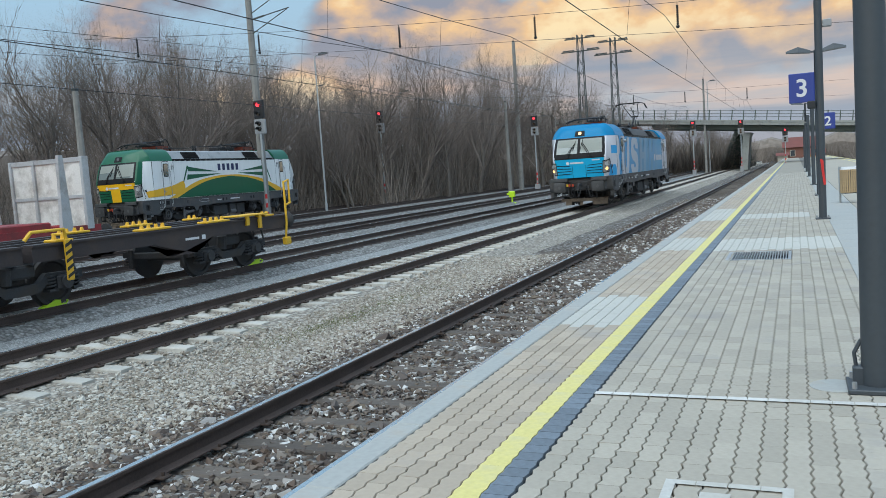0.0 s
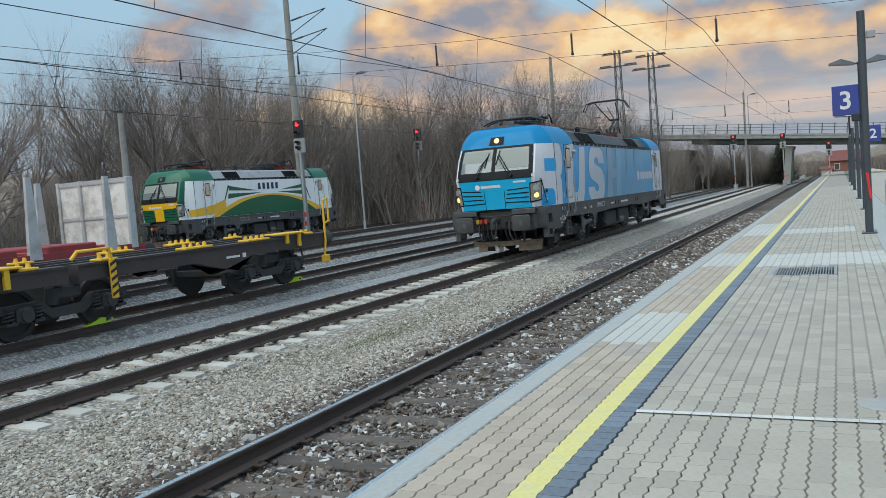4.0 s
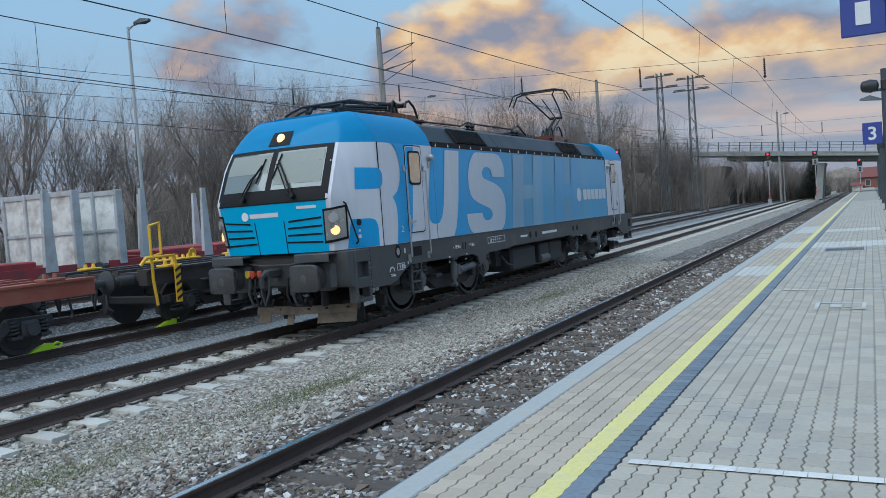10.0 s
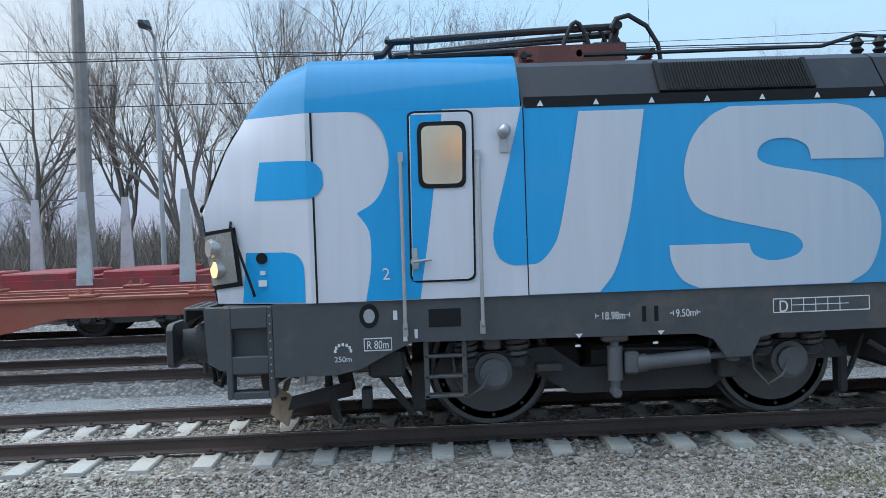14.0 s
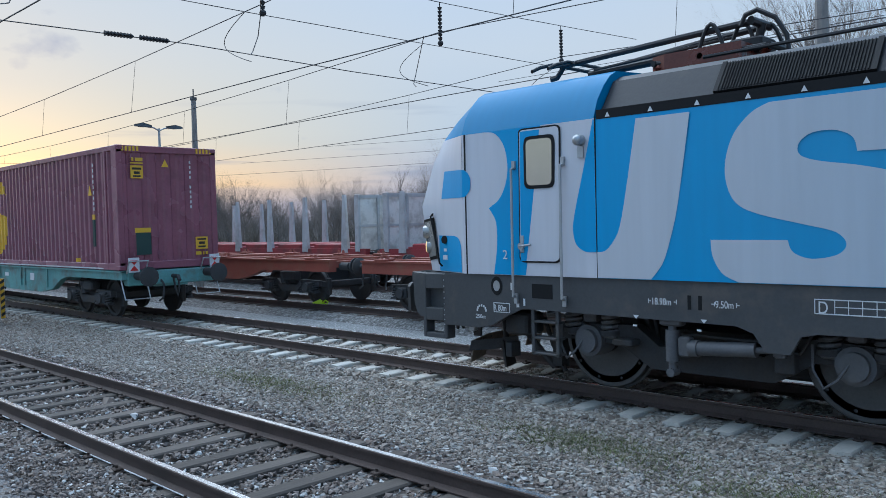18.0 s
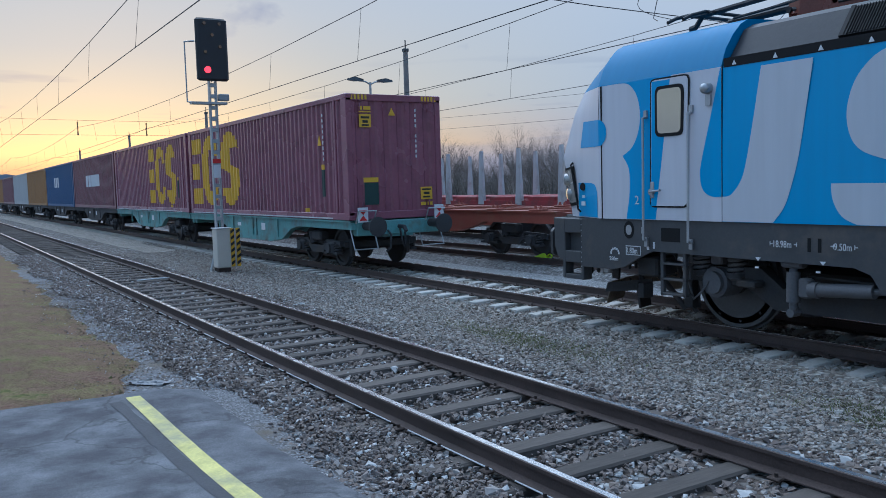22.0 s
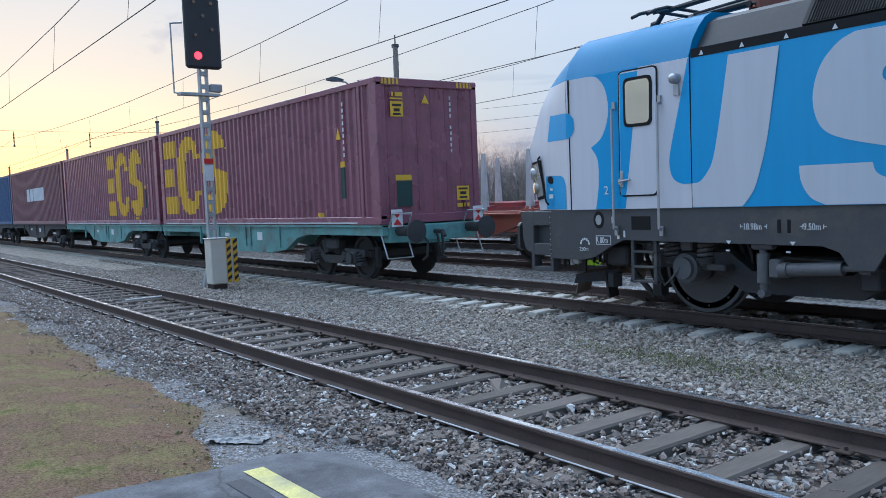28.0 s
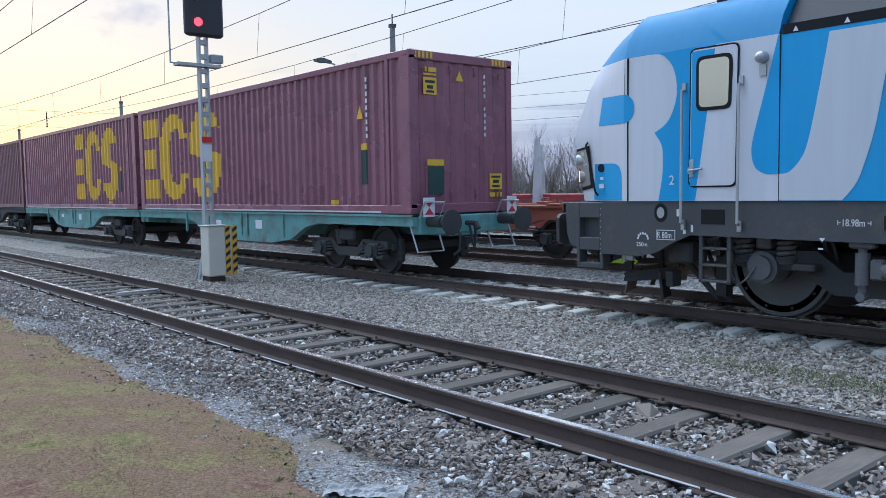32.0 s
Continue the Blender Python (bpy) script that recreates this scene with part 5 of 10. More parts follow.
    # side frame with its slots
    low = [(1.12, 1.30), (1.12, 0.70), (1.72, 0.70), (1.95, 0.75), (2.2, 0.88), (2.45, 0.97), (5.2, 0.95), (5.38, 0.90), (5.50, 0.72), (5.74, 0.72), (5.84, 0.90), (6.0, 0.93), (7.2, 0.94), (7.4, 0.97)]
    low += [(18.98 - a, b) for a, b in low[::-1]]
    for sg in (-1, 1):
        sk = Shape().prism(low, "x", sg * 1.43, sg * 1.478)
        skirt = part("side_frame", sk, M_FRAME, lo)
        sx = lambda a, b: sorted((sg * a, sg * b))
        for a, b, z0, z1 in ((2.61, 2.92, 1.08, 1.22), (16.06, 16.37, 1.08, 1.22), (4.68, 4.72, 1.06, 1.18), (4.80, 4.84, 1.06, 1.18)):
            part("slot", Shape().box(*sx(1.46, 1.482), a, b, z0, z1), M_BLACK, skirt, "dark slot")
        for y, z, r in ((2.04, 1.185, 0.095), (8.55, 1.12, 0.07), (8.95, 1.12, 0.065), (11.9, 1.12, 0.07), (12.25, 1.12, 0.07)):
            part("socket", Shape().rod((sg * 1.46, y, z), (sg * 1.483, y, z), r, n=16), M_BLACK, skirt, "round dark socket")
        rv = Shape()
        rv.rod((sg * 1.47, 2.04, 1.185), (sg * 1.486, 2.04, 1.185), 0.055, n=16)
        for k in range(9):
            rv.rod((sg * 1.476, 1.09, 0.70 + 0.065 * k), (sg * 1.483, 1.09, 0.70 + 0.065 * k), 0.008, n=6)
        part("hatch", rv, M_STEEL, skirt)
        ld = Shape()
        for y in (2.55, 2.92):
            ld.box(*sx(1.38, 1.44), y, y + 0.05, 0.42, 1.0, 0.008)
        for z in (0.43, 0.62, 0.82):
            ld.box(*sx(1.30, 1.44), 2.55, 2.97, z, z + 0.03, 0.006)
        part("ladder", ld, M_FRAME, skirt, "short cab ladder")
        mk = Shape()
        for a, b, z0, z1 in ((2.27, 2.31, 1.15, 1.22), (2.47, 2.50, 1.0, 1.07), (2.36, 2.40, 0.98, 1.02), (4.02, 4.07, 0.88, 0.90), (4.78, 4.83, 0.88, 0.90), (9.4, 10.5, 1.10, 1.15), (7.9, 8.35, 1.10, 1.14)):
            mk.box(*sx(1.475, 1.482), a, b, z0, z1)
        part("stencil_bar", mk, M_MARK, skirt, "small white stencilled marks")
        fx = Shape()
        for y0_, y1_, z0, z1 in ((1.98, 2.25, 0.915, 1.015), (5.97, 6.93, 1.085, 1.20)):
            for q in ((y0_, y1_, z0, z0 + 0.008), (y0_, y1_, z1 - 0.008, z1), (y0_, y0_ + 0.008, z0, z1), (y1_ - 0.008, y1_, z0, z1)):
                fx.box(*sx(1.475, 1.483), *q)
        if kind == "blue":
            for k in range(5):
                fx.box(*sx(1.475, 1.483), 6.15 + 0.12 * k, 6.156 + 0.12 * k, 1.085, 1.20)
            fx.box(*sx(1.475, 1.483), 6.15, 6.72, 1.14, 1.146)
        part("stencil_frame", fx, M_MARK, skirt)
    # tanks and boxes under the middle
    for bx in ((-1.30, 1.30, 7.7, 9.3, 0.34, 0.9, 0.06), (-1.34, 1.34, 9.5, 10.2, 0.42, 0.9, 0.04), (-1.28, 1.28, 10.4, 11.4, 0.36, 0.9, 0.05)):
        part("equipment_box", Shape().box(*bx), M_BOGIE, lo)
    for sg in (-1, 1):
        part("air_tank", Shape().rod((sg * 1.25, 9.55, 0.5), (sg * 1.25, 10.15, 0.5), 0.14, n=12), M_DAMPER, lo, smooth="auto")
        part("cable_duct", Shape().tube([(sg * 1.3, 7.0, 0.8), (sg * 1.3, 7.4, 0.55), (sg * 1.3, 7.7, 0.5)], 0.03, 6), M_BOGIE, lo, smooth="auto")
    for yc, e in ((4.74, 1), (14.24, -1)):
        loco_bogie(lo, yc, e)
    return lo, body


loco, loco_body = locomotive("sky blue electric locomotive with huge pale letters", P_BLUE, "blue", pose(X2, 20, 0))
loco_axles = [wheelset(loco, y) for y in (3.24, 6.24, 12.74, 15.74)]


def film(name, outline, m, off=0.005, label=""):
    """Film on the flank; heights are over the rails, the body is set on its springs later."""
    outline = [(q[0], 1.30 + (q[1] - 1.40) / 1.006, *q[2:]) for q in outline]
    return part(name, decal(curve_through(outline), off), m, loco_body, label, outward=False)


# lettering on the flank towards the platform
film("letter_counter", [(0.97, 2.40, 1), (1.48, 2.40), (1.58, 2.43), (1.64, 2.50), (1.65, 2.58), (1.64, 2.66), (1.58, 2.73), (1.48, 2.76), (1.03, 2.77, 1)], P_BLUE["film"], label="blue inside of the first letter")
film("letter_counter", [(0.80, 1.41, 1), (1.44, 1.41, 1), (1.44, 1.70), (1.42, 1.80), (1.36, 1.87), (1.26, 1.895, 1), (0.86, 1.90, 1)], P_BLUE["film"])
film("letter_gap", [(1.90, 3.21, 1), (2.81, 3.21, 1), (2.71, 2.5), (2.62, 1.9), (2.54, 1.405, 1), (2.02, 1.405, 1), (2.075, 1.70), (2.085, 1.95), (2.06, 2.10), (1.96, 2.245, 1), (2.12, 2.34), (2.22, 2.48), (2.28, 2.68), (2.27, 2.88), (2.21, 3.05), (2.08, 3.18)], P_BLUE["film"], 0.003, "blue gap between the letters")
film("letter_gap", [(2.50, 3.16, 1), (2.803, 3.16, 1), (2.71, 2.5), (2.62, 1.9), (2.565, 1.58, 1), (2.475, 1.58, 1)], P_BLUE["film"], 0.0155)
film("letter_gap", [(3.56, 3.20, 1), (3.576, 3.20, 1), (3.576, 1.695, 1), (3.43, 1.70), (3.31, 1.77), (3.26, 1.92), (3.28, 2.12), (3.42, 2.65)], P_BLUE["film"])
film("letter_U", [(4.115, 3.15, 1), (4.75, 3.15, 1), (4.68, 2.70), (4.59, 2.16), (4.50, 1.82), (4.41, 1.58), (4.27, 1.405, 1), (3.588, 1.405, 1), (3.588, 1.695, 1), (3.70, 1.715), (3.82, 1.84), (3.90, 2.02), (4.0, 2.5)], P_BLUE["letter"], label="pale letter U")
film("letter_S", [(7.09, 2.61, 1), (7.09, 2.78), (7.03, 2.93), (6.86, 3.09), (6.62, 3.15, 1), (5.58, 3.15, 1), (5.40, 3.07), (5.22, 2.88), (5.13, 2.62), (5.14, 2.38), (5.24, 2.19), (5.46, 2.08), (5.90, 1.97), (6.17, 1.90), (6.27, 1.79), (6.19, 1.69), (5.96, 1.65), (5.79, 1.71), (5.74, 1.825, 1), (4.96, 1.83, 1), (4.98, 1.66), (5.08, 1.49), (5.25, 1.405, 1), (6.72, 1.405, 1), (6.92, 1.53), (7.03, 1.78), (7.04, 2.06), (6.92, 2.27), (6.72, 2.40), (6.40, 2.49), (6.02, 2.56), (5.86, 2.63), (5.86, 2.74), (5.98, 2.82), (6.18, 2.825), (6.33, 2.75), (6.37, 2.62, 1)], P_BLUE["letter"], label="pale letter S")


def slanted(y0, w, top=3.05):
    return [(y0, 1.305, 1), (y0 + w, 1.305, 1), (y0 + w + 0.26, top, 1), (y0 + 0.26, top, 1)]


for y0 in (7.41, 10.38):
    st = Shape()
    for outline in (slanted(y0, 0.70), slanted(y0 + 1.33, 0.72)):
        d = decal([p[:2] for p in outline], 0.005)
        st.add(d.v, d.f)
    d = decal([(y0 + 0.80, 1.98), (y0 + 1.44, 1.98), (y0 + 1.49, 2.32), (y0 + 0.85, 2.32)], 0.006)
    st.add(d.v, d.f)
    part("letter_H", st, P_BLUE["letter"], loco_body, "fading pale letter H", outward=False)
for a in (12.95, 13.34, 13.73, 14.12, 14.51, 14.90):
    part("operator_mark", decal([(a, 1.86), (a + 0.33, 1.86), (a + 0.33, 2.16), (a, 2.16)], 0.006), P_BLUE["cab"], loco_body, "pale block of the operator's mark", outward=False)
lg = Shape()
d = decal([(12.55 + 0.2 * math.cos(k * 0.35), 2.02 + 0.2 * math.sin(k * 0.35)) for k in range(18)], 0.006)
lg.add(d.v, d.f)
part("operator_mark", lg, P_BLUE["cab"], loco_body, "pale round operator's badge", outward=False)
text_part("2", 0.16, 2.22, 1.50, M_MARK, loco)
text_part("18.98m", 0.085, 4.39, 1.09, M_MARK, loco, 0.95)
text_part("9.50m", 0.085, 5.10, 1.09, M_MARK, loco, 0.95)
text_part("R 80m", 0.09, 2.115, 0.935, M_MARK, loco, 0.9)
text_part("250m", 0.075, 1.78, 0.83, M_MARK, loco)
text_part("D", 0.13, 6.06, 1.095, M_MARK, loco)
ck = Shape()
for k in range(7):
    a = math.pi * k / 6
    ck.box(1.488, 1.492, 1.78 + 0.075 * math.cos(a) - 0.012, 1.78 + 0.075 * math.cos(a) + 0.012, 0.925 + 0.05 * math.sin(a) - 0.012, 0.925 + 0.05 * math.sin(a) + 0.012)
part("stencil_mark", ck, M_MARK, loco)
for a, b, f in ((4.22, 4.56, 1), (4.95, 5.25, -1)):
    for y0_, d in ((a, 1), (b, -1)):
        part("stencil_arrow", Shape().box(1.488, 1.491, *sorted((y0_, y0_ + d * 0.035)), 1.115, 1.122).box(1.488, 1.491, *sorted((y0_ + d * (0.0 if f > 0 else 0.03), y0_ + d * (0.008 if f > 0 else 0.038))), 1.10, 1.137), M_MARK, loco)
for y0_ in (4.06, 4.86):
    part("stencil_triangle", Shape().prism([(y0_ - 0.035, 0.985), (y0_ + 0.035, 0.985), (y0_, 0.95)], "x", 1.478, 1.482), M_MARK, loco)

green_loco, green_body = locomotive("green, white and yellow electric locomotive parked on a siding", P_GREEN, "green", pose(X6, 35.2, 0.3) @ Matrix.Diagonal((1.0, 0.72, 1.0, 1.0)))


# livery of the parked locomotive: gold arch over dark green, arrow stripes, name in plain bars
def green_film(name, outline, m, off=0.005, label=""):
    return part(name, decal(curve_through(outline, 7), off), m, green_body, label, outward=False)


M_GOLD = mat("gold_yellow_film", (0.80, 0.44, 0.03), 0.4, 0, 0.06, 0.6, 20, 0.02)
green_film("gold_band", [(1.0, 1.70, 1), (3.3, 1.92), (4.4, 2.10), (4.4, 1.62), (3.0, 1.48), (1.15, 1.42, 1)], M_GOLD, 0.0165, "gold band across the cab door")
green_film("gold_arch", [(2.9, 1.31, 1), (4.4, 1.72), (6.0, 2.10), (8.0, 2.30), (9.5, 2.33), (11.0, 2.30), (13.2, 2.08), (15.2, 1.66), (16.4, 1.31, 1)], M_GOLD, 0.005, "gold arch along the side")
green_film("green_arch", [(3.7, 1.31, 1), (5.2, 1.72), (7.0, 2.08), (9.0, 2.24), (10.2, 2.24), (12.2, 2.08), (14.0, 1.74), (15.3, 1.31, 1)], P_GREEN["film"], 0.008, "dark green arch along the lower side")
for k in (1, -1):
    Y = lambda y: 9.5 + k * (y - 9.5)
    green_film("arrow_stripe", [(Y(4.9), 2.86, 1), (Y(5.3), 2.78), (Y(8.2), 2.52, 1), (Y(5.0), 2.58, 1)], P_GREEN["film"], 0.006, "green arrow stripe")
    green_film("arrow_stripe", [(Y(4.9), 2.42, 1), (Y(8.6), 2.42, 1), (Y(4.8), 2.16, 1)], P_GREEN["film"], 0.006)
    green_film("arrow_stripe", [(Y(4.9), 2.86, 1), (Y(5.05), 2.84, 1), (Y(4.35), 1.86, 1), (Y(4.28), 1.9, 1)], P_GREEN["film"], 0.007)
nb_ = Shape()
for a in (8.2, 8.72, 9.24, 9.76, 10.28):
    d = decal([(a, 2.58), (a + 0.30, 2.58), (a + 0.30, 2.92), (a, 2.92)], 0.006)
    nb_.add(d.v, d.f)
part("name_blocks", nb_, mat("navy_lettering", (0.02, 0.03, 0.10), 0.5, 0, 0.05, 2, 20, 0.0), green_body, "dark name in plain blocks", outward=False)
for end, z0, z1, u in ((0, 1.30, 1.62, 0.9),):
    part("lower_front", nose_patch(-0.93, -0.24, 1.30, 1.86, 8, 4, 0.02), P_GREEN["film"], green_loco, "green louvred lower front")
    part("lower_front", nose_patch(0.24, 0.93, 1.30, 1.86, 8, 4, 0.02), P_GREEN["film"], green_loco, "green louvred lower front")
part("green_pillar", nose_patch(0.93, 1.35, 2.05, 3.10, 6, 8, 0.006), P_GREEN["film"], green_loco, "green window pillar")
part("green_pillar", nose_patch(-1.35, -0.93, 2.05, 3.10, 6, 8, 0.006), P_GREEN["film"], green_loco, "green window pillar")


def true_heights(ob, skip=("bogie_frame", "wheelset", "wheel", "tyre")):
    """Set the body on its springs: sole bar at 1.40, gutter at 3.21, roof at 3.83 over the rails."""
    for ch in ob.children:
        if ch.name.split(".")[0] in skip:
            continue
        if ch.type == "MESH":
            n = len(ch.data.vertices)
            co = np.zeros(n * 3)
            ch.data.vertices.foreach_get("co", co)
            z = co[2::3]
            co[2::3] = np.where(z > 3.10, 3.21 + (z - 3.10) * 1.13, np.where(z > 1.30, 1.40 + (z - 1.30) * 1.006, np.where(z > 0.9, 0.9 + (z - 0.9) * 1.25, z)))
            ch.data.vertices.foreach_set("co", co)
            ch.data.update()
        true_heights(ch, skip)


true_heights(loco)
true_heights(green_loco)


# ---- wagons ----
M_TEAL = mat("teal_wagon_paint", (0.12, 0.30, 0.29), 0.6, 0, 0.2, 0.9, 25, 0.1, (0.12, 0.11, 0.09), 0.45)
M_MAROON = mat("faded_maroon_container", (0.25, 0.09, 0.125), 0.27, 0, 0.12, 0.6, 20, 0.08, (0.16, 0.06, 0.08), 0.35)
M_MAROON2 = mat("dark_maroon_container", (0.19, 0.075, 0.09), 0.4, 0, 0.15, 0.6, 20, 0.08, (0.09, 0.05, 0.05), 0.35)
M_NAVY = mat("blue_container", (0.03, 0.09, 0.20), 0.55, 0, 0.15, 0.6, 20, 0.08)
M_OCHRE = mat("ochre_container", (0.33, 0.17, 0.06), 0.6, 0, 0.2, 0.6, 20, 0.08)
M_GREYBOX = mat("grey_container", (0.45, 0.45, 0.44), 0.6, 0, 0.12, 0.6, 20, 0.08)
M_SIGNY = mat("yellow_marking_film", (0.72, 0.42, 0.03), 0.5, 0, 0.08, 1.5, 25, 0.03)
M_HATCHB = mat("black_marking_film", (0.02, 0.02, 0.02), 0.5, 0, 0.1, 3, 30, 0.0)
M_DKGREEN = mat("dark_green_film", (0.015, 0.05, 0.045), 0.5, 0, 0.1, 3, 30, 0.0)
M_RED = mat("oxide_red_wagon_paint", (0.30, 0.035, 0.04), 0.6, 0, 0.25, 0.8, 25, 0.12, (0.13, 0.05, 0.045), 0.5)
M_ORANGE = mat("faded_orange_wagon_paint", (0.27, 0.065, 0.042), 0.6, 0, 0.2, 0.8, 25, 0.12, (0.25, 0.10, 0.06), 0.45)
M_BROWNW = mat("dark_brown_wagon_paint", (0.045, 0.035, 0.035), 0.6, 0, 0.2, 0.8, 25, 0.12, (0.07, 0.05, 0.04), 0.4)
M_STAKE = mat("galvanised_stakes", (0.50, 0.51, 0.52), 0.5, 0.25, 0.15, 1.5, 30, 0.1, (0.3, 0.28, 0.25), 0.35)
M_BOARD = mat("whitewashed_bulkhead", (0.76, 0.74, 0.70), 0.75, 0, 0.12, 1.0, 25, 0.15, (0.33, 0.30, 0.26), 0.5)
M_LIME = glow("unlit_lime_shoe", (0.5, 0.75, 0.02), 0.0)
M_REDSIGN = mat("red_reflector", (0.6, 0.03, 0.03), 0.4, 0, 0.1, 4, 30, 0.0)


def make_wagon_bogie():
    """A two-axle freight bogie as one shared set of meshes, centred on its pivot."""
    f = Shape()
    for sg in (-1, 1):
        x0, x1 = sorted((sg * 0.93, sg * 1.06))
        f.prism([(-1.35, 0.50), (-1.35, 0.64), (-0.55, 0.66), (-0.35, 0.50), (0.35, 0.50), (0.55, 0.66), (1.35, 0.64), (1.35, 0.50), (0.55, 0.48), (0.35, 0.32), (-0.35, 0.32), (-0.55, 0.48)], "x", x0, x1)
        f.rod((sg * 0.98, -0.28, 0.56), (sg * 1.02, -0.28, 0.85), 0.12, n=10)
        f.box(*sorted((sg * 0.85, sg * 1.10)), -0.3, 0.3, 0.62, 0.86, 0.04)
        for d in (-0.9, 0.9):
            f.box(*sorted((sg * 0.92, sg * 1.14)), d - 0.17, d + 0.17, 0.32, 0.60, 0.04)
            f.rod((sg * 1.12, d, 0.46), (sg * 1.19, d, 0.46), 0.12, n=12)
            for e in (-0.27, 0.27):
                coil(f, sg * 1.03, d + e, 0.36, 0.60, 0.085, 4, 0.02)
                f.box(*sorted((sg * 0.94, sg * 1.12)), d + e - 0.1, d + e + 0.1, 0.31, 0.36)
            f.box(*sorted((sg * 0.70, sg * 0.82)), d + (0.5 if d > 0 else -0.5) - 0.05, d + (0.5 if d > 0 else -0.5) + 0.05, 0.25, 0.7, 0.02)
    f.box(-0.95, 0.95, -0.2, 0.2, 0.5, 0.9, 0.04)
    for d in (-1.32, 1.32):
        f.box(-0.95, 0.95, d - 0.05, d + 0.05, 0.46, 0.62, 0.02)
    me = fixed(f.mesh("freight_bogie"))
    me.materials.append(M_BOGIE)
    w = Shape().rod((-0.85, 0, 0), (0.85, 0, 0), 0.08, n=10)
    for sg in (-1, 1):
        s = Shape().lathe([(0.02, 0.82), (0.12, 0.82), (0.14, 0.76), (0.36, 0.755), (0.38, 0.80), (0.455, 0.80), (0.46, 0.72), (0.49, 0.71), (0.485, 0.69), (0.02, 0.69)], (0, 0, 0), "x", 26)
        s.v = [(sg * x, y, z) for x, y, z in s.v]
        w.add(s.v, s.f)
    wm = fixed(w.mesh("freight_wheelset"))
    wm.materials.append(M_BOGIE)
    return me, wm


BOGIE_ME, AXLE_ME = make_wagon_bogie()


def wagon_bogie(parent, y):
    b = part("bogie_frame", BOGIE_ME, None, parent, at=pose(0, y, 0))
    for d in (-0.9, 0.9):
        part("wheelset", AXLE_ME, None, b, at=pose(0, d, 0.46))
    return b


def wagon_buffers(parent, y, out, m):
    """Round buffers, hook and hoses on a wagon end; out is -1 or 1, the way the end faces."""
    for sg in (-1, 1):
        s = Shape().lathe([(0.10, 0.0), (0.10, 0.35), (0.07, 0.36), (0.07, 0.52), (0.20, 0.56), (0.225, 0.58), (0.225, 0.61), (0.05, 0.63)], (0, 0, 0), "y", 18)
        s.v = [(x + sg * 0.875, y + out * yy, z + 1.03) for x, yy, z in s.v]
        part("buffer", s, M_BOGIE, parent, smooth="auto")
    h = Shape().tube([(0, y, 0.98), (0, y + out * 0.25, 0.98), (0, y + out * 0.32, 0.88)], 0.05, 8).tube([(0.06, y + out * 0.15, 0.95), (0.05, y + out * 0.2, 0.7), (0, y + out * 0.2, 0.5), (-0.05, y + out * 0.2, 0.7), (-0.06, y + out * 0.15, 0.95)], 0.025, 7)
    h.tube([(0.3, y, 0.9), (0.32, y + out * 0.18, 0.8), (0.36, y + out * 0.2, 0.5), (0.42, y + out * 0.12, 0.42)], 0.025, 7)
    part("coupling", h, M_BOGIE, parent, smooth="auto")


def corrugated(length, z0, z1, pitch=0.28, depth=0.05):
    """(y, dx) of a container's wavy side."""
    pts, y = [], 0.0
    while y < length - pitch:
        pts += [(y, 0), (y + 0.08, 0), (y + 0.125, -depth), (y + 0.235, -depth)]
        y += pitch
    return pts + [(length, 0)]


def wave_dx(y, pitch=0.28, depth=0.05):
    u = y % pitch
    return 0.0 if u < 0.08 else -depth * (u - 0.08) / 0.045 if u < 0.125 else -depth if u < 0.235 else -depth * (0.28 - u) / 0.045


def wave_panel(s, x, y0, y1, z0, z1, sg=1, off=0.0):
    """A film on the wavy side between y0 and y1 (measured from the near end, away from it)."""
    ys = sorted({y0, y1} | {k * 0.28 + d for k in range(int(y0 / 0.28) - 1, int(y1 / 0.28) + 2) for d in (0, 0.08, 0.125, 0.235) if y0 < k * 0.28 + d < y1})
    s.loft([[(sg * (x + wave_dx(y) + off), -y, z0) for y in ys], [(sg * (x + wave_dx(y) + off), -y, z1) for y in ys]], False, False, closed=False)


LEN = 13.0


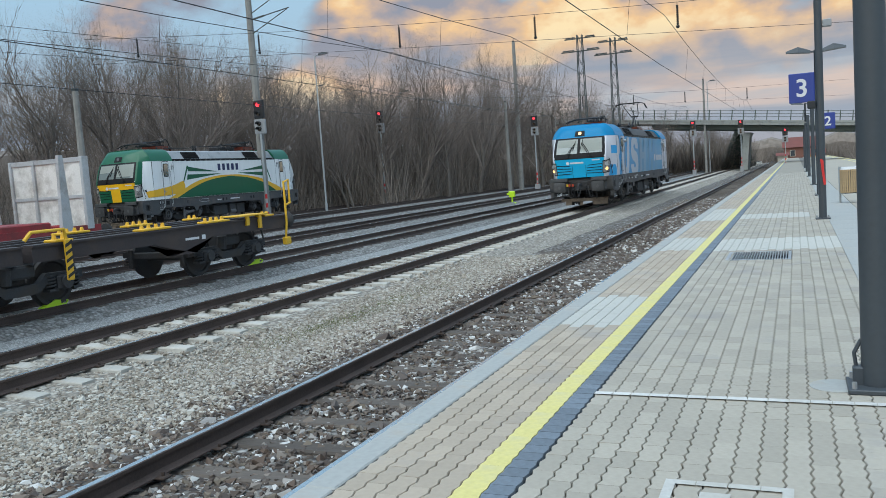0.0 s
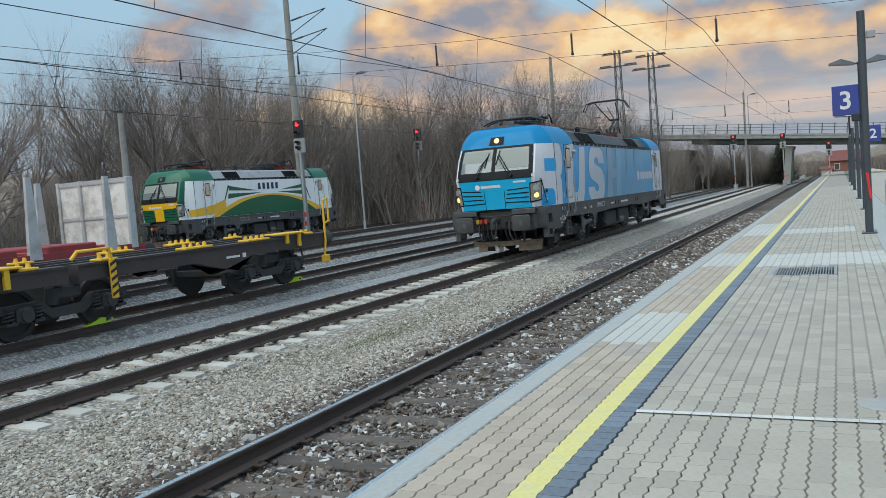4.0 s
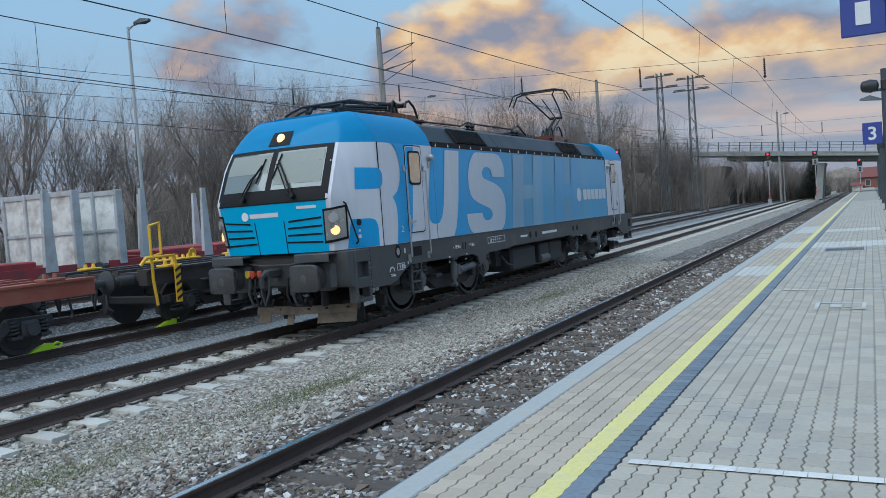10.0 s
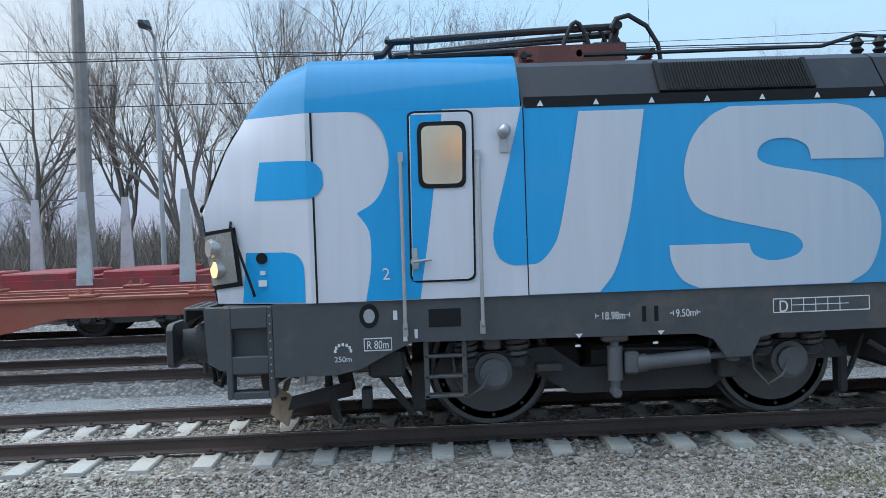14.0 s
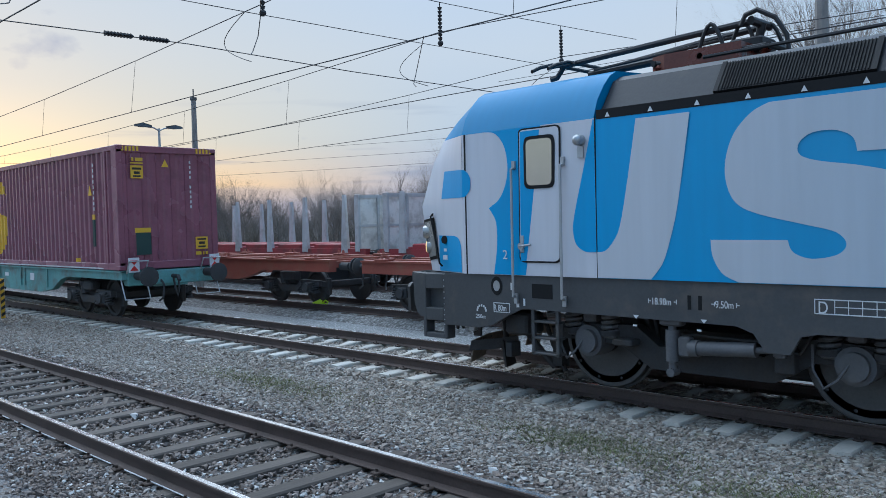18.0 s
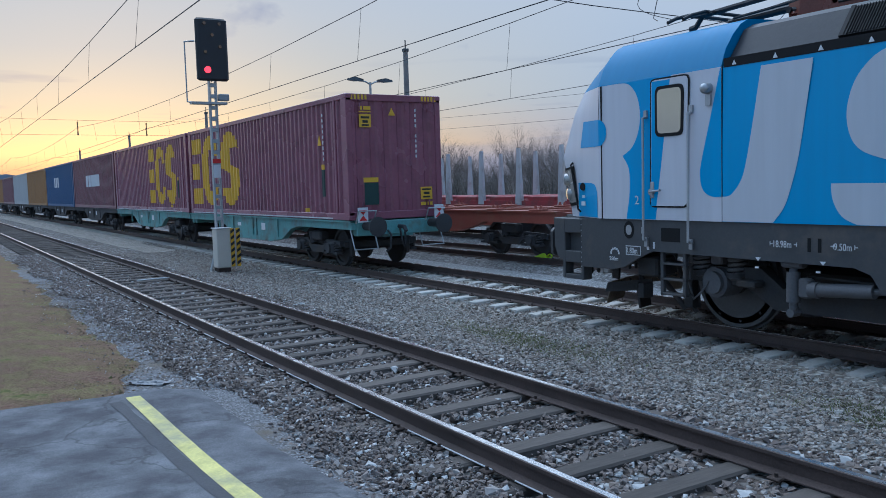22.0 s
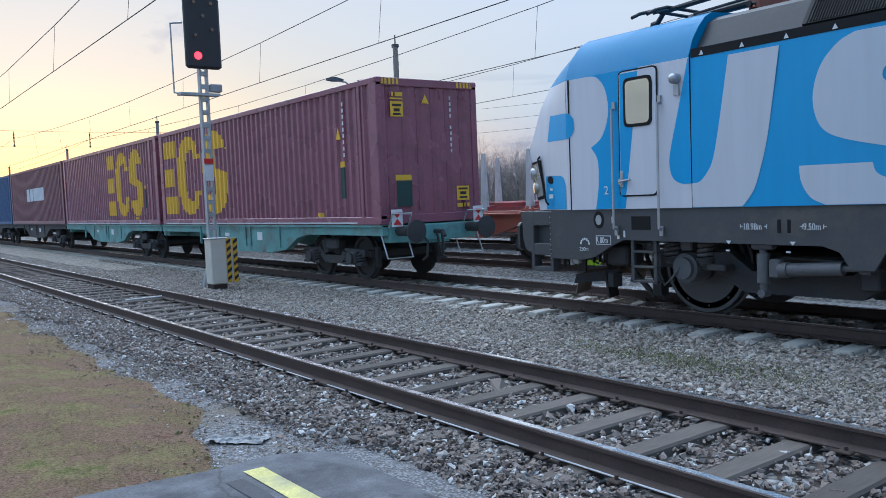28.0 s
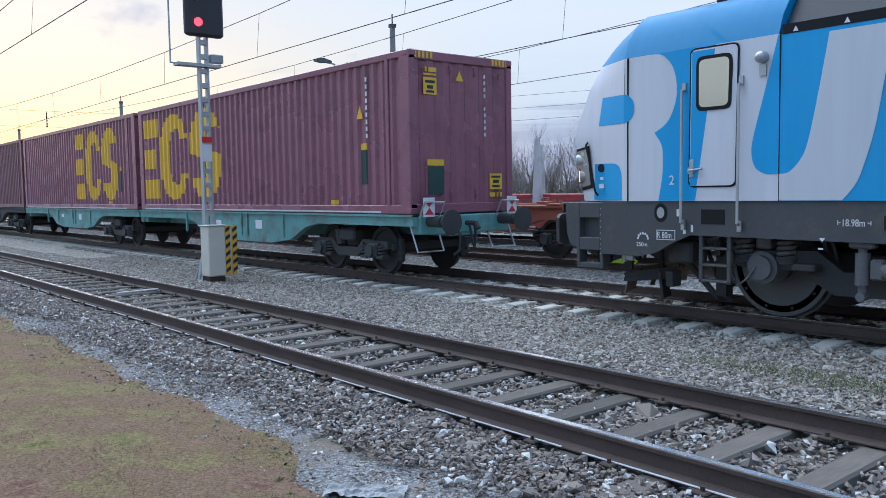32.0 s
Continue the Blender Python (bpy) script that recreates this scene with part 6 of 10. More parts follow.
def container(at, m, label, marks=(), plain_end=False):
    """45-foot box, its near end at local y = 0, its length towards -y, floor at z = 0."""
    c = thing("shipping_container", label, "container", at, "containers on the train")
    W, H_ = 1.25, 2.88
    side = Shape()
    pts = corrugated(LEN - 0.5, 0, 0)
    for sg in (-1, 1):
        side.loft([[(sg * (W - 0.02 + dx), -y - 0.25, z) for y, dx in pts] for z in (0.16, H_ - 0.12)], False, False, closed=False)
    part("corrugated_side", side, m, c)
    fr = Shape()
    for sg in (-1, 1):
        x0, x1 = sorted((sg * (W - 0.12), sg * (W + 0.005)))
        fr.box(x0, x1, -LEN, 0, 0, 0.16, 0.012).box(x0, x1, -LEN, 0, H_ - 0.12, H_, 0.012)
        for y in (-0.27, -LEN, -0.72):
            w = 0.27 if y != -0.72 else 0.10
            fr.box(*sorted((sg * (W - 0.14), sg * (W + 0.008))), y, y + w, 0, H_, 0.012)
    for y in (0, -LEN):
        a, b = sorted((y, y - 0.12 if y == 0 else y + 0.12))
        fr.box(-W, W, a, b, 0, 0.18, 0.012).box(-W, W, a, b, H_ - 0.16, H_, 0.012)
    part("frame", fr, m, c)
    part("roof", Shape().box(-W + 0.1, W - 0.1, -LEN + 0.1, -0.1, H_ - 0.05, H_ - 0.01), m, c)
    for y, dy in ((0, 1), (-LEN, -1)):
        e = Shape()
        px, x = [], -W + 0.14
        while x < W - 0.14:
            px += [(x, 0), (x + 0.12, 0), (x + 0.17, 0.04), (x + 0.29, 0.04), (x + 0.34, 0)]
            x += 0.36
        px = [p for p in px if p[0] < W - 0.14] + [(W - 0.14, 0)]
        e.loft([[(x_, y - dy * (0.03 + d_), z) for x_, d_ in px] for z in (0.18, H_ - 0.16)], False, False, closed=False)
        part("end_panel", e, m, c)
    for sg in (-1, 1):
        for y in (0, -LEN + 0.18):
            for z in (-0.004, H_ - 0.115):
                part("corner_casting", Shape().box(*sorted((sg * (W - 0.16), sg * (W + 0.014))), y - 0.18, y + 0.012, z, z + 0.12, 0.02), m, c)
    if m is M_MAROON:
        part("rail_stripe", Shape().box(W + 0.005, W + 0.009, -LEN + 0.3, -0.9, 0.02, 0.05), M_PALEGREY, c, "pale worn stripe along the lower rail")
    for i, mark in enumerate(marks):
        name, mm, lab = mark[0], mark[-2], mark[-1]
        s = Shape()
        for y0, y1, z0, z1 in mark[1] if len(mark) == 4 else [mark[1:5]]:
            wave_panel(s, W - 0.02, y0 - 0.25, y1 - 0.25, z0, z1, 1, 0.005 + 0.0015 * (i % 7))
        s.v = [(x, y - 0.25, z) for x, y, z in s.v]
        part(name, s, mm, c, lab, outward=False)
    return c


def end_marks(c, W=1.25):
    """Markings on the near end: hatched header, warning sign, panels, number column in plain bars."""
    def put(name, boxes, m, lab=""):
        for b in boxes:
            part(name, Shape().box(*b), m, c, lab)
    put("hatched_header", [(sx - 0.24 + 0.09 * k, sx - 0.19 + 0.09 * k, 0.0, 0.006, 2.75, 2.86) for sx in (0.96, -0.90) for k in range(5)], M_SIGNY, "yellow and black hatched corners")
    put("placard", [(0.62, 0.92, -0.02, -0.012, 2.12, 2.42), (-0.98, -0.66, -0.02, -0.012, 0.42, 0.72)], M_SIGNY, "yellow height placard")
    put("maker_block", [(0.62, 0.92, -0.02, -0.012, 2.46, 2.49), (0.62, 0.80, -0.02, -0.012, 2.52, 2.60), (0.84, 0.92, -0.02, -0.012, 2.52, 2.60), (-0.98, -0.84, -0.02, -0.012, 0.28, 0.36), (-0.80, -0.66, -0.02, -0.012, 0.28, 0.36)], M_SIGNY, "yellow maker's blocks")
    put("placard_text", [(0.66, 0.88, -0.013, -0.009, 2.32, 2.37), (0.70, 0.84, -0.013, -0.009, 2.22, 2.28), (0.68, 0.86, -0.013, -0.009, 2.15, 2.19), (-0.94, -0.70, -0.013, -0.009, 0.64, 0.68), (-0.90, -0.74, -0.013, -0.009, 0.54, 0.60), (-0.92, -0.72, -0.013, -0.009, 0.46, 0.50)], M_HATCHB, "dark lines of text as bars")
    t = Shape().prism([(-0.02, 2.40), (0.16, 2.40), (0.07, 2.58)], "y", -0.02, -0.012)
    part("warning_triangle", t, M_SIGNY, c, "small yellow warning triangle")
    put("number_column", [(-0.62, -0.57, -0.06, -0.05, 2.50 - 0.12 * k, 2.57 - 0.12 * k) for k in range(11) if k not in (4, 10)], M_MARK, "column of pale characters as bars")
    put("data_plate_top", [(0.48, 0.86, -0.02, -0.008, 0.86, 0.97)], M_SIGNY)
    put("data_plate", [(0.48, 0.84, -0.02, -0.010, 0.34, 0.85)], M_DKGREEN, "dark green data plate")
    rods = Shape()
    for x in (-0.9, -0.3, 0.3, 0.9):
        for z0, z1 in ((0.25, 0.42), (2.5, 2.66)):
            rods.tube([(x, -0.02, z0), (x + 0.02, 0.02, (z0 + z1) / 2), (x, -0.02, z1)], 0.014, 6)
    part("lashing_ring", rods, M_MAROON, c)


BIG = M_SIGNY


def blocks(y0, k, m, lab):
    """A large mark of plain shapes: three short bars, an open ring and a double bend, in upright slices."""
    mid, half = 1.45, 1.16

    def bars(x):
        return [(mid + 0.52 * half, mid + 0.97 * half), (mid - 0.24 * half, mid + 0.24 * half), (mid - 0.97 * half, mid - 0.50 * half)] if x < 0.75 else [(mid + 0.52 * half, mid + 0.97 * half), (mid - 0.97 * half, mid - 0.50 * half)]

    def ring(x):
        zo = half * max(0.0, 1 - x * x) ** 0.36
        zi = 0.66 * half * max(0.0, 1 - ((x - 0.15) / 0.50) ** 2) ** 0.5
        if x > 0.3:
            zi = max(zi, 0.40 * half)
        return [(mid + zi, mid + zo), (mid - zo, mid - zi)] if zi > 0 else [(mid - zo, mid + zo)]

    def bend(x):
        zo, zd = half * max(0.0, 1 - x * x) ** 0.36, mid - 0.16 * half * x
        if x < 0:
            return [(zd - 0.12 * half, mid + zo), (mid - zo, mid - 0.52 * half)]
        return [(mid + 0.55 * half, mid + zo), (mid - zo, zd + 0.12 * half)]

    out = []
    for a, b, shape in ((0.0, 0.82, bars), (0.95, 2.1, ring), (2.2, 3.35, bend)):
        cut = []
        num = 12
        for c in range(num):
            for z0, z1 in shape(-1 + (2 * c + 1) / num):
                cut.append((y0 + (3.4 - a - (b - a) * (c + 1) / num) * k, y0 + (3.4 - a - (b - a) * c / num) * k, z0, z1))
        out.append(("mark_block", cut, m, lab))
    return out


def container_wagon(y_near, tone, label, first=False):
    """Pocket under one box; local y = 0 at its near end, body towards -y."""
    w = thing("container_wagon", label, "freight wagon", pose(X2, y_near, 0), "wagons of the container train")
    prof = [(0.0, 1.15), (0.0, 0.95), (-3.2, 0.95), (-3.7, 0.86), (-4.3, 0.58), (-5.2, 0.48), (-LEN + 5.2, 0.48), (-LEN + 4.3, 0.58), (-LEN + 3.7, 0.86), (-LEN + 3.2, 0.95), (-LEN - 0.2, 0.95), (-LEN - 0.2, 1.15)]
    for sg in (-1, 1):
        part("side_sill", Shape().prism(prof, "x", sg * 1.06, sg * 1.22), tone, w)
        rim = Shape().box(*sorted((sg * 1.0, sg * 1.26)), -LEN - 0.2, 0, 1.12, 1.16)
        part("sill_flange", rim, tone, w)
        for y in (-4.6, -6.3, -6.6, -8.4, -9.8):
            part("sill_rib", Shape().box(*sorted((sg * 1.2, sg * 1.25)), y - 0.03, y + 0.03, 0.62, 1.12), tone, w)
        part("sill_label", Shape().box(*sorted((sg * 1.221, sg * 1.228)), -5.9, -5.6, 0.78, 0.98).box(*sorted((sg * 1.221, sg * 1.228)), -8.0, -7.7, 0.85, 0.95), M_MARK, w, "pale data labels as bars")
    mid = Shape().box(-0.4, 0.4, -LEN, 0, 0.75, 1.12)
    for y in (0, -LEN / 2, -LEN):
        mid.box(-1.1, 1.1, y - 0.18, y + 0.05, 0.80, 1.14, 0.02)
    part("centre_sill", mid, tone, w)
    wagon_bogie(w, -2.35)
    if first:
        wagon_buffers(w, 0.05, 1, tone)
        for sg in (-1, 1):
            hr = Shape()
            hr.tube([(sg * 1.15, 0.1, 1.10), (sg * 1.15, 0.25, 1.38), (sg * 0.7, 0.25, 1.38), (sg * 0.7, 0.1, 1.10)], 0.018, 7)
            hr.tube([(sg * 1.2, -0.1, 0.95), (sg * 1.2, 0.1, 0.5), (sg * 0.6, 0.1, 0.5), (sg * 0.6, -0.1, 0.95)], 0.018, 7)
            part("end_handrail", hr, M_STEEL, w, "bent steel shunting rails", smooth="auto")
        for sg in (-1, 1):
            tl = part("tail_board", Shape().box(sg * 1.02 - 0.13, sg * 1.02 + 0.13, 0.20, 0.215, 1.12, 1.46, 0.006), M_MARK, w, "white tail board with red wedges")
            part("red_wedge", Shape().prism([(sg * 1.02 - 0.1, 1.40), (sg * 1.02 + 0.1, 1.40), (sg * 1.02, 1.29)], "y", 0.21, 0.222).prism([(sg * 1.02 - 0.1, 1.16), (sg * 1.02 + 0.1, 1.16), (sg * 1.02, 1.28)], "y", 0.21, 0.222), M_REDSIGN, tl)
    return w


PITCH = 13.35
train = [(M_MAROON, M_TEAL, "faded maroon corrugated container with large yellow blocks", blocks(7.55, 1.6, BIG, "yellow block of a large mark")),
         (M_MAROON, M_TEAL, "faded maroon corrugated container with large yellow blocks", blocks(1.6, 1.32, BIG, "yellow block of a large mark")),
         (M_MAROON2, M_BOGIE, "dark maroon corrugated container with a pale bar", [("mark_block", 4.4 + 0.85 * k, 5.1 + 0.85 * k, 1.2, 1.85, M_MARK, "pale block of a mark") for k in range(5)]),
         (M_NAVY, M_BOGIE, "blue corrugated container with pale blocks", [("mark_block", 6.5 + 0.8 * k, 7.1 + 0.8 * k, 1.3, 2.0, M_MARK, "pale block of a mark") for k in range(3)]),
         (M_OCHRE, M_BOGIE, "ochre corrugated container far down the train", []), (M_GREYBOX, M_BOGIE, "light grey container far down the train", []),
         (M_MAROON2, M_BOGIE, "dark maroon container far down the train", []), (M_OCHRE, M_BOGIE, "ochre container far down the train", []), (M_NAVY, M_BOGIE, "blue container far down the train", [])]
for k, (m, tone, lab, marks) in enumerate(train):
    yk = -20.0 - PITCH * k
    container_wagon(yk, tone, "teal skeleton wagon under a maroon container" if k < 2 else "dark skeleton wagon under a container", k == 0)
    extra = []
    if k < 2:
        extra = [("data_strip", 1.35, 1.6, 0.55, 1.2, M_DKGREEN, "dark green data strip"), ("data_strip_top", 1.35, 1.6, 1.2, 1.32, M_SIGNY, ""), ("sill_tag", 2.4, 2.7, 0.17, 0.26, M_SIGNY, "small yellow tag")]
    c = container(pose(X2, yk, 1.17), m, lab, list(marks) + extra)
    if k == 0:
        end_marks(c)
        nb = Shape()
        for q in range(9):
            nb.box(1.262, 1.266, -1.30 - 0.02, -1.30 + 0.03, 2.45 - 0.13 * q, 2.53 - 0.13 * q)
        part("number_column", nb, M_MARK, c, "column of pale characters as bars")
        part("warning_triangle", Shape().prism([(-1.62, 1.78), (-1.42, 1.78), (-1.52, 2.02)], "x", 1.25, 1.262), M_SIGNY, c, "yellow warning triangle")
    if k == 1:
        part("end_block", Shape().box(-0.9, 1.0, -0.012, 0.004, 0.5, 0.9).box(-0.9, 1.0, -0.012, 0.004, 1.3, 1.7).box(-0.9, 1.0, -0.012, 0.004, 2.1, 2.5), M_SIGNY, c, "yellow blocks on the end")


def skeleton_flat(y0, y1, tone, label, fittings, group, joint0=False, joint1=False):
    """Empty container flat from y0 to y1 with open frame, bogies near the ends."""
    w = thing("flat_wagon", label, "freight wagon", pose(X3, y0, 0), group)
    n = y1 - y0
    prof = [(0.0, 1.17), (0.0, 0.90), (3.0, 0.90), (3.6, 0.74), (4.3, 0.60), (n - 4.3, 0.60), (n - 3.6, 0.74), (n - 3.0, 0.90), (n, 0.90), (n, 1.17)]
    for sg in (-1, 1):
        part("side_sill", Shape().prism(prof, "x", sg * 1.05, sg * 1.28), tone, w)
        part("deck_rail", Shape().box(*sorted((sg * 1.0, sg * 1.32)), 0.0, n, 1.17, 1.21), tone, w)
        part("inner_rail", Shape().box(*sorted((sg * 0.35, sg * 0.5)), 0.0, n, 1.06, 1.21), tone, w)
    for y in [0.12 + (n - 0.24) * k / 8 for k in range(9)]:
        part("cross_beam", Shape().box(-1.2, 1.2, y - 0.1, y + 0.1, 1.0, 1.16), tone, w)
    for y in ((-0.1 if joint0 else 2.1), *(() if joint1 else (n - 2.1,))):
        wagon_bogie(w, y)
    for y, o, shared in ((0, -1, joint0), (n, 1, joint1)):
        if not shared:
            wagon_buffers(w, y, o, tone)
    for y in (0.7, 2.9, n * 0.42, n * 0.62, n - 2.6, n - 0.8):
        for sg in (-1, 1):
            f = Shape().box(sg * 1.16 - 0.16, sg * 1.16 + 0.16, y - 0.20, y + 0.20, 1.21, 1.26, 0.012)
            for d in (-0.1, 0.1):
                f.rod((sg * 1.16, y + d, 1.25), (sg * 1.16, y + d, 1.34), 0.05, 0.03, n=8)
            part("container_spigot", f, fittings, w, "yellow container locating spigots" if fittings is M_SIGNY else "container locating spigots")
    part("stencil_panel", Shape().box(1.281, 1.286, n * 0.5, n * 0.5 + 0.45, 0.90, 0.95).box(1.281, 1.286, n * 0.5 + 0.55, n * 0.5 + 0.67, 0.88, 0.98), M_MARK if tone is not M_ORANGE else M_HATCHB, w, "stencilled data as bars")
    return w


def yellow_fittings(w, n, outer):
    """Hand rails, hazard posts and steps of the dark flats."""
    if outer:
        part("end_handrail", Shape().tube([(1.3, n - 0.15, 0.5), (1.34, n - 0.1, 1.0), (1.34, n - 0.1, 2.05), (1.34, n + 0.12, 2.1), (1.34, n + 0.12, 1.5), (1.34, n - 0.08, 1.45)], 0.03, 8).box(1.26, 1.40, n - 0.25, n - 0.02, 0.42, 0.62, 0.02), M_SIGNY, w, "yellow shunter's handrail", smooth="auto")
    part("step_plate", Shape().box(0.8, 1.38, n - 2.1, n - 0.95, 1.27, 1.31, 0.01).box(1.30, 1.36, n - 1.3, n - 1.2, 0.95, 1.3).box(1.30, 1.36, n - 1.8, n - 1.7, 1.05, 1.3), M_SIGNY, w, "yellow tread plate")
    for y in (0.35,):
        part("hazard_post", Shape().tube([(1.30, y - 0.5, 1.30), (1.36, y - 0.4, 1.44), (1.36, y + 0.3, 1.44), (1.36, y + 0.35, 1.2)], 0.035, 8).box(1.34, 1.40, y + 0.28, y + 0.42, 0.50, 1.25, 0.01), M_SIGNY, w, "yellow and black striped post", smooth="auto")
        st = Shape()
        for k in range(5):
            st.prism([(y + 0.27, 0.54 + 0.14 * k), (y + 0.43, 0.62 + 0.14 * k), (y + 0.43, 0.68 + 0.14 * k), (y + 0.27, 0.60 + 0.14 * k)], "x", 1.398, 1.404)
        part("hazard_stripe", st, M_HATCHB, w)


for a, b, j0, j1 in ((16.4, 24.3, True, False), (10.3, 16.2, False, True)):
    w = skeleton_flat(a, b, M_BROWNW, "half of an articulated empty dark brown container flat with yellow fittings", M_SIGNY, "empty flats on the siding", j0, j1)
    yellow_fittings(w, b - a, j0)
    if j1:
        part("end_handrail", Shape().tube([(1.3, 0.2, 0.5), (1.34, 0.1, 1.0), (1.34, 0.1, 2.05), (1.34, 0.35, 2.1), (1.34, 0.35, 1.5), (1.34, 0.12, 1.45)], 0.03, 8), M_SIGNY, w, "yellow shunter's handrail", smooth="auto")
for a, b, j0, j1 in ((-3.2, 9.1, True, False), (-16.9, -3.4, False, True), (-31.6, -18.2, True, False), (-45.3, -31.8, False, True), (-60.0, -46.6, True, False), (-73.7, -60.2, False, True)):
    skeleton_flat(a, b, M_ORANGE, "half of an articulated empty faded orange container flat", M_ORANGE, "empty flats on the siding", j0, j1)


def brake_shoe(x, y):
    s = thing("rail_shoe", "lime green drag shoe lying on the rail", "rail shoe", pose(x, y, 0.0), "drag shoes")
    part("shoe_plate", Shape().prism([(-0.25, 0.0), (0.22, 0.0), (0.22, 0.10), (0.12, 0.12), (-0.2, 0.02)], "x", -0.05, 0.05), M_LIME, s)
    part("shoe_handle", Shape().tube([(0, 0.2, 0.05), (0, 0.32, 0.1), (0, 0.42, 0.06), (0, 0.36, 0.0), (0, 0.25, 0.02)], 0.022, 7), M_LIME, s, smooth="auto")


for y in (23.4, 17.1, 11.2, 8.3, -2.46, -13.7, -19.4):
    brake_shoe(X3 + 0.755, y)


def log_wagon(y0, y1, label, boards):
    """Timber wagon: red frame, pairs of tall stakes, bulkheads at its ends."""
    w = thing("timber_wagon", label, "freight wagon", pose(X4, y0, 0), "timber wagons")
    n = y1 - y0
    part("deck", Shape().box(-1.15, 1.15, 0, n, 1.0, 1.16), M_BROWNW, w)
    for sg in (-1, 1):
        part("side_sill", Shape().prism([(0, 1.28), (0, 0.95), (3, 0.95), (4, 0.7), (n - 4, 0.7), (n - 3, 0.95), (n, 0.95), (n, 1.28)], "x", sg * 1.12, sg * 1.32), M_RED, w)
    k = int(n / 2.1)
    for i in range(k):
        y = 1.1 + (n - 2.2) * i / (k - 1)
        part("bolster", Shape().box(-1.3, 1.3, y - 0.12, y + 0.12, 1.16, 1.34, 0.02), M_RED, w)
        for sg in (-1, 1):
            x = sg * 1.28
            part("stake", Shape().loft([[(x - 0.06, y - 0.17, 1.15), (x + 0.06, y - 0.17, 1.15), (x + 0.06, y + 0.17, 1.15), (x - 0.06, y + 0.17, 1.15)], [(x - 0.04, y - 0.07, 3.1), (x + 0.04, y - 0.07, 3.1), (x + 0.04, y + 0.07, 3.1), (x - 0.04, y + 0.07, 3.1)]]), M_STAKE, w)
        if i < k - 1:
            ym = y + (n - 2.2) / (k - 1) / 2
            part("load_box", Shape().box(-1.24, 1.24, ym - 0.72, ym + 0.72, 1.18, 1.44, 0.03), M_RED, w)
    for y in (2.4, n - 2.4):
        wagon_bogie(w, y)
    for y, o in ((0, -1), (n, 1)):
        wagon_buffers(w, y, o, M_RED)
    for y in boards:
        b = part("bulkhead", Shape().box(-1.34, 1.34, y - 0.05, y + 0.05, 1.2, 3.05, 0.015), M_BOARD, w, "whitewashed end bulkhead")
        rb = Shape()
        for x in (-1.3, -0.45, 0.45, 1.3):
            rb.box(x - 0.05, x + 0.05, y - 0.11, y + 0.11, 1.18, 3.08, 0.01)
        rb.box(-1.3, 1.3, y - 0.08, y + 0.08, 2.0, 2.08).box(-1.3, 1.3, y - 0.08, y + 0.08, 2.95, 3.07)
        part("bulkhead_rib", rb, M_STAKE, b)
    part("handbrake_wheel", Shape().lathe([(0.13, -0.02), (0.16, 0.0), (0.13, 0.02), (0.12, 0.0)], (1.34, n * 0.3, 1.25), "x", 18).rod((1.32, n * 0.3, 1.25), (1.36, n * 0.3, 1.25), 0.03, n=8).box(1.335, 1.345, n * 0.3 - 0.012, n * 0.3 + 0.012, 1.13, 1.37), M_SIGNY, w, "yellow handbrake wheel")
    return w


RED_LAB = "red timber wagon with pale steel stakes, empty"
for a, b, bd in ((13.6, 22.6, (0.3, 8.65)), (-3.9, 12.9, (0.4, 16.5)), (-21.7, -4.6, (0.35, 16.8)), (-40.4, -22.4, (0.4, 17.6)), (-59.2, -41.1, (0.4, 17.7))):
    log_wagon(a, b, RED_LAB, bd)


# ---- overhead line, masts, signals ----
M_MAST = mat("weathered_concrete_mast", (0.26, 0.25, 0.23), 0.85, 0, 0.15, 1.0, 30, 0.2, (0.17, 0.16, 0.15), 0.4)
M_LATTICE = mat("dark_lattice_steel", (0.09, 0.10, 0.10), 0.6, 0.3, 0.2, 2, 30, 0.1)
M_WIRE = mat("dark_copper_wire", (0.05, 0.05, 0.055), 0.5, 0.5, 0.1, 2, 20, 0.0)
M_POLE = mat("anthracite_pole_paint", (0.05, 0.06, 0.07), 0.5, 0, 0.12, 1.0, 30, 0.06)
M_GALV = mat("galvanised_post", (0.40, 0.42, 0.43), 0.5, 0.4, 0.12, 1.5, 30, 0.06)
M_SIGBOX = mat("signal_back_board_black", (0.02, 0.022, 0.025), 0.55, 0, 0.15, 2, 30, 0.05)
M_SIGGREY = mat("signal_grey_board", (0.30, 0.31, 0.32), 0.6, 0, 0.12, 2, 30, 0.05)
M_REDLAMP = glow("red_signal_aspect", (1.0, 0.04, 0.06), 2.2)
M_DEADLAMP = glass("dark_signal_lens", (0.02, 0.02, 0.02), 0.1)
M_SIGNBLUE = mat("blue_platform_sign", (0.03, 0.055, 0.26), 0.4, 0, 0.05, 1.5, 20, 0.02)


def insulator_rod(s, p, q, r=0.06, n=8):
    """A ribbed insulator between two points."""
    p, q = Vector(p), Vector(q)
    k = 9
    for i in range(k):
        a, b = p.lerp(q, i / k), p.lerp(q, (i + 0.6) / k)
        s.rod(a, b, r, r * 0.7, n)
    s.rod(p, q, r * 0.4, n=6)


